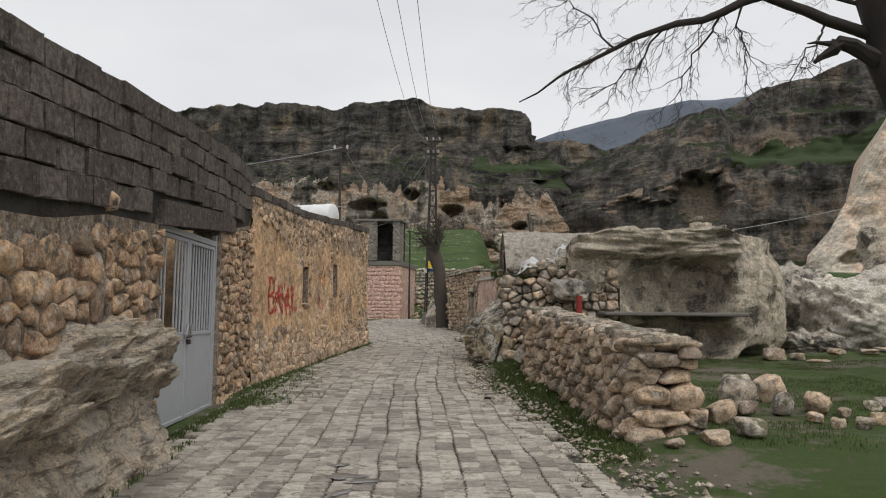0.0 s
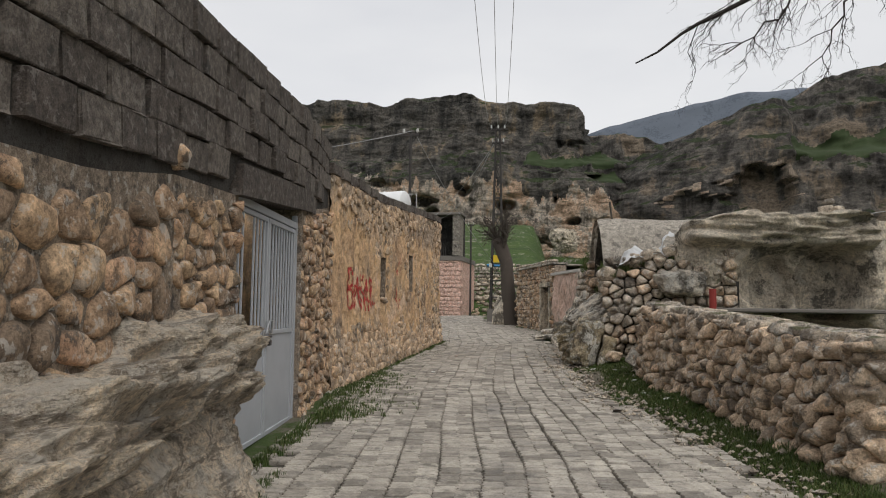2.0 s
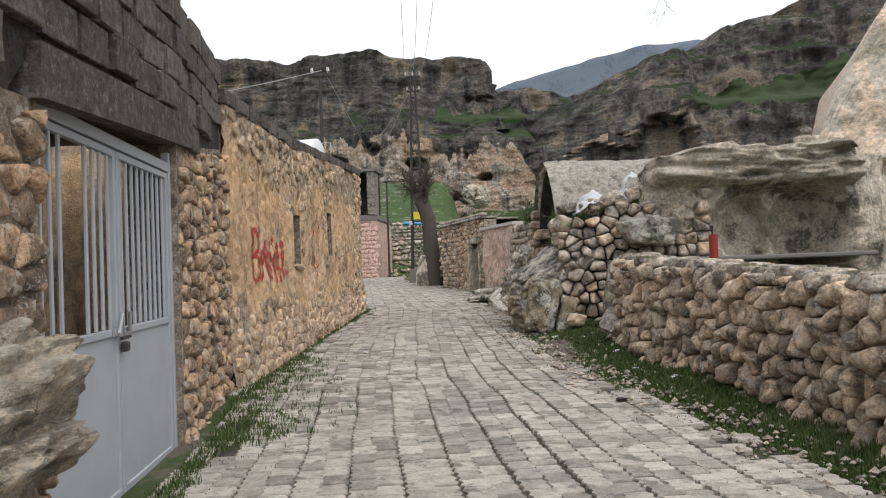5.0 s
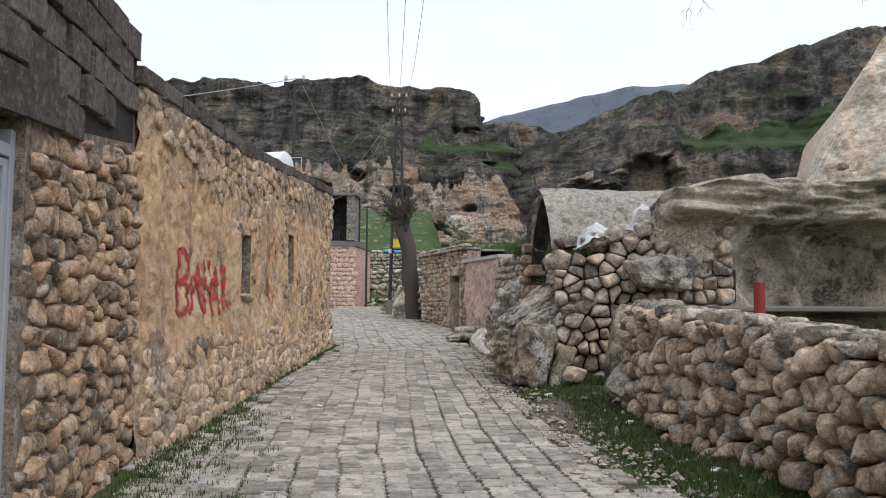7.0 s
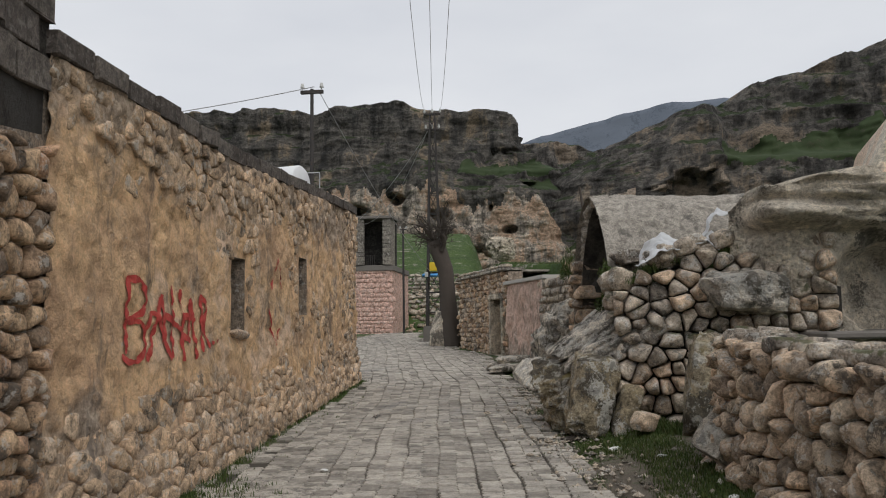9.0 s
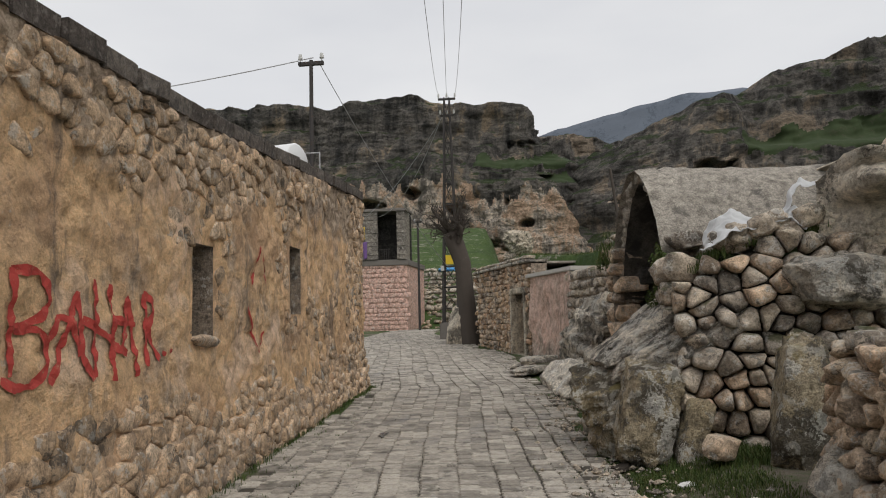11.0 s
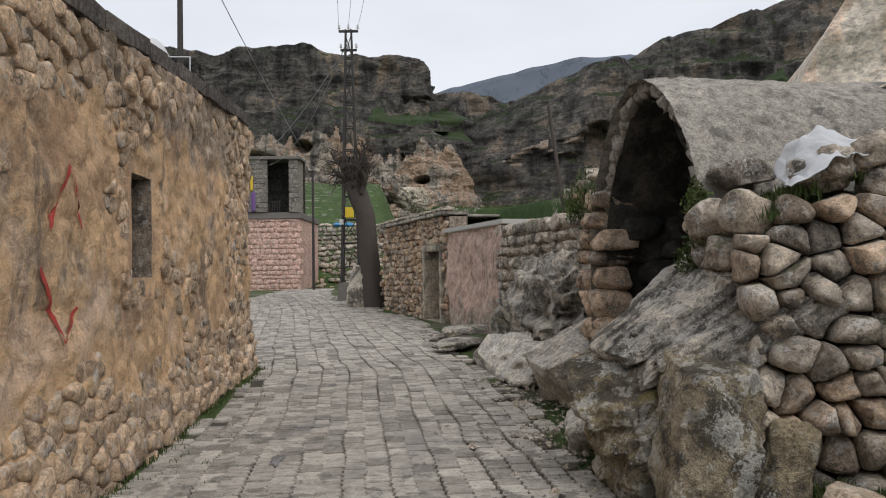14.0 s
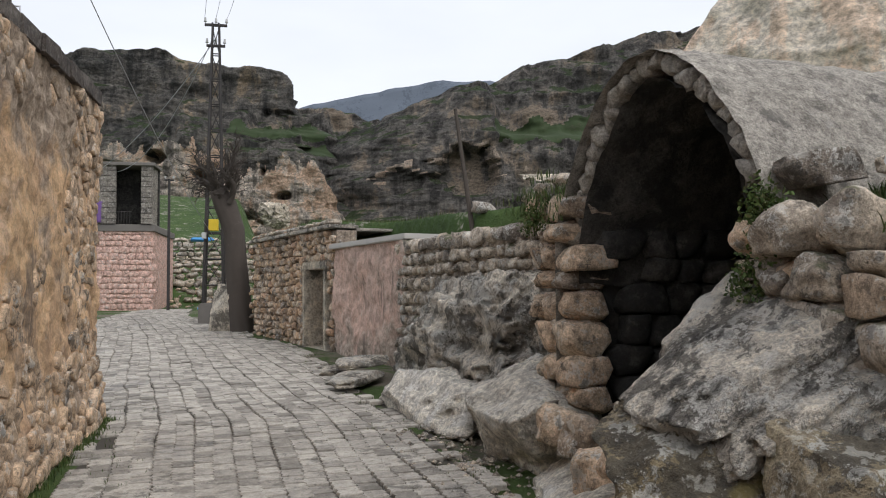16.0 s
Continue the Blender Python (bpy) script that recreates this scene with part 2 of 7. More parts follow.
m_slab = stone_material("bedded_slab", [(0.46, 0.42, 0.36), (0.63, 0.575, 0.495), (0.74, 0.675, 0.58), (0.57, 0.515, 0.44)], random=0.1, size=1.5, dark_at=0.53, dark=(0.05, 0.047, 0.043), pale_at=0.585, pale=(0.74, 0.71, 0.65), strength=1.0, distance=0.06, tilt=42)
m_cream = stone_material("cream_rock", [(0.36, 0.31, 0.25), (0.52, 0.455, 0.365), (0.62, 0.55, 0.45), (0.48, 0.395, 0.30)], random=0.1, size=2.6, dark_at=0.565, pale_at=0.60, pale=(0.66, 0.6, 0.5), strength=1.0, distance=0.06, speck=0.3)
m_boulder = stone_material("lichen_boulder", [(0.20, 0.17, 0.12), (0.35, 0.295, 0.21), (0.30, 0.245, 0.15), (0.46, 0.41, 0.32)], random=0.25, size=1.6, dark_at=0.53, pale_at=0.575, pale=(0.6, 0.58, 0.52), strength=0.9, distance=0.04, moss=((0.19, 0.155, 0.06), 0.62))
m_pavers = stone_material("paver_concrete", [(0.20, 0.182, 0.158), (0.32, 0.293, 0.256), (0.38, 0.35, 0.305), (0.46, 0.424, 0.372)], random=0.85, grain=0.5, moss=((0.13, 0.12, 0.10), 0.70), dark_at=0.585, dark=(0.12, 0.11, 0.096), pale_at=0.70, pale=(0.5, 0.48, 0.45), strength=0.35, distance=0.006, pits=False, size=0.8, speck=0.35, damp=True)
m_blocks = stone_material("concrete_block", [(0.075, 0.063, 0.056), (0.105, 0.09, 0.08), (0.135, 0.118, 0.104), (0.09, 0.078, 0.07)], random=0.7, dark_at=0.60, dark=(0.045, 0.042, 0.04), pale_at=0.72, pale=(0.25, 0.23, 0.21), strength=0.6, distance=0.008, size=0.6)
m_mortar = stone_material("old_mortar", [(0.19, 0.155, 0.125), (0.28, 0.225, 0.175), (0.22, 0.185, 0.155)], random=0.05, dark_at=0.58, pale_at=0.68, strength=0.8, size=0.7)
# near-black core: shade in the gaps between stones is put into its colour
m_gap_shade = stone_material("wall_core", [(0.03, 0.027, 0.024), (0.055, 0.048, 0.042)], random=0.05, dark_at=0.5, pale_at=0.8, pits=False, speck=0.0)
m_pink = stone_material("pink_limewash", [(0.56, 0.37, 0.31), (0.62, 0.42, 0.355), (0.58, 0.385, 0.32)], random=0.4, dark_at=0.66, pale_at=0.66, size=1.4, pits=False)
m_vault = stone_material("vault_render", [(0.24, 0.22, 0.19), (0.31, 0.285, 0.25), (0.36, 0.33, 0.29)], random=0.05, dark_at=0.60, dark=(0.09, 0.083, 0.075), pale_at=0.66, pale=(0.4, 0.37, 0.33), strength=0.8, distance=0.015, size=0.9, speck=0.25)
# near-black stone: the shade inside rooms is put into its colour
m_inner_shade = stone_material("shade_dark_stone", [(0.045, 0.043, 0.04), (0.085, 0.078, 0.07), (0.12, 0.11, 0.10)], random=0.7, dark_at=0.5, dark=(0.02, 0.02, 0.019), pale_at=0.75, pale=(0.10, 0.095, 0.088), speck=0.3)


def plaster_material(name, tones):
    k = Nodes(name)
    big, mid, fine = k.step(k.noise(1.1, 5, rough=0.65), 0.28, 0.72), k.step(k.noise(7, 6, rough=0.74), 0.3, 0.7), k.step(k.noise(46, 5, rough=0.75), 0.3, 0.7)
    col = k.ramp(big, tones)
    cell = k.n.new("ShaderNodeSeparateColor")
    k.l.new(k.cells(6.5, out="Color"), cell.inputs[0])
    col = k.mix(0.18, col, k.ramp(cell.outputs[0], [(0.55, 0.5, 0.46), (1.0, 0.96, 0.9), (1.35, 1.26, 1.14)]), 'MULTIPLY')
    seam = k.step(k.math('ADD', k.cells(6.5, 'DISTANCE_TO_EDGE'), k.math('MULTIPLY', mid, 0.16)), 0.06, 0.16)
    col = k.mix(k.math('MULTIPLY', k.math('SUBTRACT', 1.0, seam), 0.22), col, (0.22, 0.165, 0.115))
    grey = k.step(k.math('ADD', k.noise(1.3, 5, rough=0.7), k.math('MULTIPLY', k.step(k.math('ABSOLUTE', k.math('SUBTRACT', k.height(), 2.0)), 0.5, 1.9), 0.34)), 0.52, 0.70)
    col = k.mix(k.math('MULTIPLY', grey, 0.8), col, k.ramp(mid, [(0.17, 0.145, 0.12), (0.33, 0.275, 0.225), (0.50, 0.435, 0.36)]))
    col = k.mix(0.5, col, k.ramp(mid, [(0.5, 0.46, 0.42), (1.0, 0.98, 0.96), (1.3, 1.27, 1.22)]), 'MULTIPLY')
    col = k.mix(0.4, col, k.ramp(fine, [(0.5, 0.5, 0.5), (1, 1, 1), (1.3, 1.3, 1.3)]), 'MULTIPLY')
    drip = k.step(k.noise(1.0, 6, (2.6, 2.6, 0.4), 0.74), 0.535, 0.66)
    col = k.mix(k.math('MULTIPLY', drip, 0.75), col, (0.13, 0.11, 0.095))
    pale = k.step(k.noise(3.4, 6, rough=0.75), 0.63, 0.70)
    col = k.mix(k.math('MULTIPLY', pale, 0.7), col, (0.56, 0.50, 0.42))
    rel = k.math('ADD', k.math('ADD', mid, k.math('MULTIPLY', fine, 0.35)), k.math('MULTIPLY', k.step(k.noise(11, 3), 0.3, 0.42), 0.5))
    return k.finish(col, 0.93, rel, 0.8, 0.02)


m_plaster = plaster_material("ochre_plaster", [(0.47, 0.31, 0.195), (0.63, 0.43, 0.265), (0.71, 0.485, 0.28), (0.69, 0.515, 0.38)])
m_plaster_pink = plaster_material("pink_plaster", [(0.46, 0.34, 0.28), (0.60, 0.44, 0.37), (0.62, 0.43, 0.35), (0.60, 0.50, 0.43)])


def ground_material():
    k = Nodes("yard_ground")
    big, mid, fine = k.noise(0.55, 5), k.noise(5, 6, rough=0.7), k.noise(60, 4, rough=0.75)
    soil = k.mix(0.7, k.ramp(mid, [(0.08, 0.068, 0.053), (0.15, 0.128, 0.102), (0.22, 0.192, 0.157)]), k.ramp(fine, [(0.4, 0.4, 0.4), (1, 1, 1), (1.6, 1.6, 1.6)]), 'MULTIPLY')
    grass = k.mix(0.8, k.ramp(mid, [(0.03, 0.048, 0.012), (0.048, 0.078, 0.018), (0.075, 0.105, 0.027)]), k.ramp(fine, [(0.3, 0.3, 0.3), (1, 1, 1), (1.7, 1.7, 1.7)]), 'MULTIPLY')
    cover = k.step(k.math('ADD', k.math('MULTIPLY', big, 0.6), k.math('MULTIPLY', mid, 0.4)), 0.42, 0.52)
    return k.finish(k.mix(cover, soil, grass), 0.95, k.math('ADD', mid, fine), 0.8, 0.03)


m_ground = ground_material()


def meadow_material():
    k = Nodes("meadow")
    big, mid, fine = k.noise(0.08, 5), k.noise(1.2, 6, rough=0.7), k.noise(14, 4, rough=0.75)
    grass = k.mix(0.7, k.ramp(mid, [(0.028, 0.047, 0.012), (0.045, 0.08, 0.018), (0.07, 0.105, 0.026)]), k.ramp(fine, [(0.4, 0.4, 0.4), (1, 1, 1), (1.5, 1.5, 1.5)]), 'MULTIPLY')
    stony = k.ramp(fine, [(0.13, 0.12, 0.10), (0.27, 0.25, 0.21), (0.40, 0.37, 0.32)])
    grass = k.mix(0.7, grass, k.ramp(k.step(k.noise(0.25, 6, rough=0.7), 0.3, 0.7), [(0.45, 0.5, 0.4), (1.0, 1.0, 1.0), (1.3, 1.15, 0.9)]), 'MULTIPLY')
    cover = k.step(k.math('ADD', k.math('MULTIPLY', k.noise(0.3, 6, rough=0.75), 0.7), k.math('MULTIPLY', mid, 0.3)), 0.555, 0.62)
    return k.finish(k.mix(cover, grass, stony), 0.95, k.math('ADD', mid, fine), 0.8, 0.1)


m_meadow = meadow_material()


def cliff_material(name, rock, dark, pale, pale_at, grass_at, scale=1.0, dark_at=0.5, tint=(0.045, 0.07, 0.022), relief=1.0):
    """Bedded limestone: strata, dark run-off streaks, pale fresh faces and turf on the ledges."""
    k = Nodes(name)
    s = scale
    strata = k.noise(0.22 * s, 6, (0.35, 0.35, 2.6), 0.7)
    blotch = k.noise(0.055 * s, 5, rough=0.65)
    fine = k.step(k.noise(0.9 * s, 7, (1, 1, 1.6), 0.78), 0.28, 0.72)
    streak = k.noise(0.16 * s, 6, (1.6, 1.6, 0.14), 0.7)
    col = k.ramp(strata, rock)
    col = k.mix(k.math('MULTIPLY', k.step(k.math('ADD', k.math('MULTIPLY', streak, 0.55), k.math('MULTIPLY', blotch, 0.45)), dark_at - 0.06, dark_at + 0.06), 0.85), col, dark)
    face = k.step(k.math('ADD', k.math('MULTIPLY', blotch, 0.6), k.math('MULTIPLY', streak, 0.4)), pale_at, pale_at + 0.06)
    col = k.mix(k.math('MULTIPLY', k.math('SUBTRACT', 1.0, face), 0.9), col, pale)
    col = k.mix(0.85, col, k.ramp(fine, [(0.35, 0.35, 0.35), (1.0, 1.0, 1.0), (1.75, 1.72, 1.66)]), 'MULTIPLY')
    turf = k.step(k.math('ADD', k.upward(), k.math('MULTIPLY', k.math('SUBTRACT', k.noise(0.12 * s, 5, rough=0.7), 0.5), 1.3)), grass_at, grass_at + 0.16)
    col = k.mix(k.math('MULTIPLY', turf, 0.92), col, k.mix(0.7, tint, k.ramp(fine, [(0.4, 0.4, 0.4), (1, 1, 1), (1.7, 1.6, 1.4)]), 'MULTIPLY'))
    return k.finish(col, 0.95, k.math('ADD', k.math('MULTIPLY', strata, 0.8), fine), relief, 1.0 / s)


m_mesa = cliff_material("mesa_rock", [(0.045, 0.043, 0.041), (0.10, 0.094, 0.086), (0.25, 0.228, 0.20), (0.10, 0.094, 0.086)], (0.035, 0.036, 0.036), (0.38, 0.30, 0.21), 0.405, 0.66, dark_at=0.53)
m_cavecliff = cliff_material("cave_cliff_rock", [(0.36, 0.30, 0.245), (0.62, 0.525, 0.43), (0.76, 0.68, 0.58), (0.55, 0.42, 0.325)], (0.085, 0.078, 0.07), (0.60, 0.42, 0.29), 0.45, 0.8, scale=1.6, dark_at=0.53)
m_hill = cliff_material("hill_rock", [(0.045, 0.042, 0.039), (0.10, 0.093, 0.085), (0.25, 0.23, 0.205), (0.085, 0.078, 0.071)], (0.032, 0.030, 0.029), (0.33, 0.265, 0.20), 0.415, 0.71, dark_at=0.52)
m_hill_rim = cliff_material("pale_cave_rim", [(0.34, 0.27, 0.21), (0.50, 0.40, 0.31), (0.56, 0.46, 0.36), (0.40, 0.31, 0.24)], (0.10, 0.09, 0.08), (0.52, 0.39, 0.29), 0.43, 0.9, scale=1.6, dark_at=0.53)
m_near = cliff_material("near_cliff_rock", [(0.47, 0.41, 0.345), (0.56, 0.49, 0.41), (0.61, 0.54, 0.455), (0.51, 0.43, 0.35)], (0.32, 0.27, 0.22), (0.60, 0.455, 0.345), 0.47, 0.97, scale=1.0, dark_at=0.62, relief=0.3)


def plain(name, colour, rough=0.6, metal=0.0, wear=None, scale=8.0, strength=0.2):
    k = Nodes(name)
    mid, fine = k.noise(scale, 6, rough=0.7), k.noise(scale * 9, 3)
    col = k.mix(0.5, colour, k.ramp(mid, [(0.6, 0.6, 0.6), (1, 1, 1), (1.25, 1.25, 1.25)]), 'MULTIPLY')
    if wear:
        col = k.mix(k.step(k.math('ADD', k.math('MULTIPLY', mid, 0.7), k.math('MULTIPLY', fine, 0.3)), wear[1], wear[1] + 0.08), col, wear[0])
    return k.finish(col, rough, k.math('ADD', mid, fine), strength, 0.004, metal)


m_gate = plain("grey_gate_paint", (0.36, 0.375, 0.40), 0.45, 0.0, ((0.16, 0.15, 0.145), 0.66), 3.0)
m_steel = plain("dark_steel", (0.055, 0.05, 0.048), 0.6, 0.4, ((0.12, 0.06, 0.035), 0.58))
m_turf = plain("hill_turf", (0.032, 0.048, 0.019), 0.95, 0, ((0.055, 0.056, 0.034), 0.55), 0.35, 0.6)
m_bolt = plain("bright_steel", (0.55, 0.55, 0.56), 0.3, 0.9)
m_wood = plain("pole_wood", (0.055, 0.045, 0.038), 0.85, 0, ((0.11, 0.09, 0.075), 0.6), 5)
m_bark = plain("bark", (0.035, 0.030, 0.027), 0.95, 0, ((0.09, 0.078, 0.07), 0.6), 9, 0.9)
m_bark_far = plain("dull_bark", (0.075, 0.062, 0.052), 0.95, 0, ((0.15, 0.13, 0.11), 0.6), 5, 0.9)
m_red = plain("red_paint", (0.22, 0.03, 0.025), 0.6, 0, ((0.16, 0.06, 0.045), 0.62), 14)
m_spray = plain("red_spray_paint", (0.38, 0.05, 0.04), 0.8, 0, ((0.42, 0.20, 0.13), 0.56), 16)
m_yellow = plain("yellow_paint", (0.62, 0.44, 0.03), 0.6)
m_white = plain("white_tank", (0.68, 0.69, 0.70), 0.5, 0, ((0.42, 0.42, 0.41), 0.64), 3)
m_blue = plain("blue_plastic", (0.06, 0.24, 0.5), 0.6)
m_purple = plain("purple_cloth", (0.16, 0.09, 0.25), 0.9)
# black that stands for the shade in window openings and a wall hole
m_opening_shade = plain("black_shade", (0.03, 0.03, 0.03), 0.7)
m_ceramic = plain("insulator", (0.5, 0.5, 0.48), 0.3)
m_wire = plain("aluminium_wire", (0.42, 0.42, 0.43), 0.5, 0.3)
m_dung = plain("dark_dirt", (0.035, 0.028, 0.022), 0.95)
m_litter = plain("paper_litter", (0.62, 0.62, 0.6), 0.8)
m_concrete = plain("grey_concrete", (0.17, 0.155, 0.14), 0.9, 0, ((0.09, 0.082, 0.075), 0.6), 6, 0.5)
m_pale_slab = plain("pale_concrete", (0.45, 0.43, 0.40), 0.9, 0, ((0.25, 0.235, 0.21), 0.6), 4, 0.5)
m_wet = plain("wet_film", (0.16, 0.15, 0.14), 0.06, 0, None, 4, 0.15)
m_joint = plain("joint_dirt", (0.06, 0.053, 0.043), 0.97, 0, ((0.05, 0.06, 0.03), 0.6), 3, 0.6)


def leaf_material(name, colours):
    k = Nodes(name)
    return k.finish(k.ramp(k.random(), colours), 0.8)


m_grass = leaf_material("grass_blades", [(0.028, 0.05, 0.012), (0.05, 0.083, 0.018), (0.075, 0.11, 0.026), (0.11, 0.11, 0.045)])


def film_material():
    k = Nodes("plastic_film")
    k.b.inputs["Transmission Weight"].default_value = 0.25
    return k.finish(k.ramp(k.noise(7, 4), [(0.5, 0.51, 0.52), (0.72, 0.73, 0.74)]), 0.35, k.noise(22, 4), 0.5, 0.02)


m_film = film_material()

# ---- the plan ----
LEFT = [(-1.9, -4.5), (-2.66, 0.0), (-3.68, 6.03), (-4.3, 9.7), (-4.85, 12.0), (-5.53, 23.2)]
ROAD_R = [(-6, 2.2), (2, 1.7), (6.3, 0.75), (10, -0.25), (14.8, -1.35), (17.4, -1.68), (20, -1.9), (22.8, -2.2), (25, -2.6), (31, -3.15), (35, -4.6), (41, -6.6), (47, -7.8), (54, -8.4)]
ROAD_L = [(-6, -1.6), (0, -2.6), (6.03, -3.6), (9.7, -4.2), (12, -4.75), (23.2, -5.45), (24, -6.0), (30, -8.3), (38, -10.0), (48, -10.4), (54, -10.4)]


def left_x(y):
    return np.interp(y, [q[1] for q in LEFT], [q[0] for q in LEFT])


def road_r(y):
    return np.interp(y, [q[0] for q in ROAD_R], [q[1] for q in ROAD_R])


def road_l(y):
    return np.interp(y, [q[0] for q in ROAD_L], [q[1] for q in ROAD_L])


def lane(y):
    """Height of the paving."""
    return 0.04 + 0.02 * np.minimum(y, 48) - 0.004 * np.maximum(y - 48, 0)


def house_line(y):
    """Front of the stone house on the terrace side."""
    return np.interp(y, [22, 27, 30.2, 35.4, 38], [-0.5, -1.7, -2.73, -4.5, -3.6])


def ground_z(x, y):
    x, y = np.asarray(x, float), np.asarray(y, float)
    p = np.stack([x, y, 0 * x], -1).reshape(-1, 3)
    bump = fbm(p * 1.1, 4).reshape(x.shape)
    z = lane(y) - 0.035
    off = np.maximum(x - road_r(y), 0)
    z = z + 0.17 * smooth(0.15, 1.0, off) * smooth(5.5, 9, y) * (1 - smooth(19, 20.5, y)) + 0.03 * bump * smooth(0, 0.3, off)
    z = z + 0.14 * smooth(4, 9, x) + 0.5 * smooth(9, 20, x)
    z = z + 0.035 * (1 - smooth(0.0, 0.35, x - left_x(y))) * (y < 23)
    # mound behind the rubble wall and beside the vault
    mound = smooth(-0.75, -0.35, x) * smooth(17.15, 17.6, y) * (1 - smooth(17.85, 18.05, y)) * (1 - smooth(0.8, 1.3, x))
    z = z + (2.25 - lane(y) + 0.1 * bump) * mound
    # the terrace with the grass
    north = smooth(21.75, 22.0, y) * smooth(0.75, 1.5, x - house_line(y)) + smooth(36.0, 37.5, y) * smooth(-4.2, -3.2, x) * (y > 36)
    hill = 3.2 + 0.75 * smooth(27, 42, y) + 0.25 * fbm(p * 0.25, 3).reshape(x.shape) - 1.0 * smooth(48, 75, y)
    open_side = 1 - smooth(4.6, 6.2, x) * (1 - smooth(32, 46, y))
    z = np.where(y > 21.7, z + np.clip(north, 0, 1) * open_side * (hill - z) * (1 - smooth(70, 100, y)), z)
    east = smooth(2.7, 3.2, x) * smooth(19.5, 20.5, y) * (1 - smooth(4.6, 5.4, x))
    z = np.where(y <= 21.7, z + east * (2.6 - lane(y)), z)
    # the valley side
    far = smooth(52, 190, y)
    gorge = smooth(0, 7, x + 5.5 + 0.075 * (y - 40)) * smooth(50, 62, y)
    z = z + 17.5 * far * (1 - 0.9 * gorge) + 1.2 * fbm(p * 0.05, 4).reshape(x.shape) * smooth(60, 110, y) + 2.2 * smooth(56, 66, y) * (1 - gorge)
    z = z + 6 * smooth(20, 90, np.abs(x)) * (1 - smooth(100, 300, y))
    return z


def axis(lo, hi, step, grow, end):
    a = list(np.arange(lo, hi, step))
    s, v = step, hi
    while v < end:
        a.append(v)
        s *= grow
        v += s
    return a


xs = np.array([-q for q in axis(8.0, 8.0, 0.3, 1.22, 3500)[::-1]] + axis(-8.0, 9.0, 0.14, 1.2, 3500))
ys = np.array([-q for q in axis(5.0, 5.0, 0.3, 1.3, 3500)[::-1]] + list(np.arange(-5, 24, 0.14)) + axis(24, 40, 0.3, 1.06, 4200))
X, Y = np.meshgrid(xs, ys, indexing="ij")
G = np.stack([X, Y, ground_z(X, Y)], -1)


def gz(x, y):
    """Height of the built ground at one place."""
    i, j = min(max(np.searchsorted(xs, x) - 1, 0), len(xs) - 2), min(max(np.searchsorted(ys, y) - 1, 0), len(ys) - 2)
    a, b = (x - xs[i]) / (xs[i + 1] - xs[i]), (y - ys[j]) / (ys[j + 1] - ys[j])
    z = G[i:i + 2, j:j + 2, 2]
    return float((z[0, 0] * (1 - a) + z[1, 0] * a) * (1 - b) + (z[0, 1] * (1 - a) + z[1, 1] * a) * b)


ground = sheet("ground", G, m_ground)
tagged(ground, "sloping stony ground with patches of short green grass", "ground", kind="structure")
ground.data.materials.append(m_meadow)
gi = np.array([(1 if (p.center.y > 24 and (p.center.z > 2.4 or p.center.y > 50)) else 0) for p in ground.data.polygons], dtype=np.int32)
ground.data.polygons.foreach_set("material_index", gi)


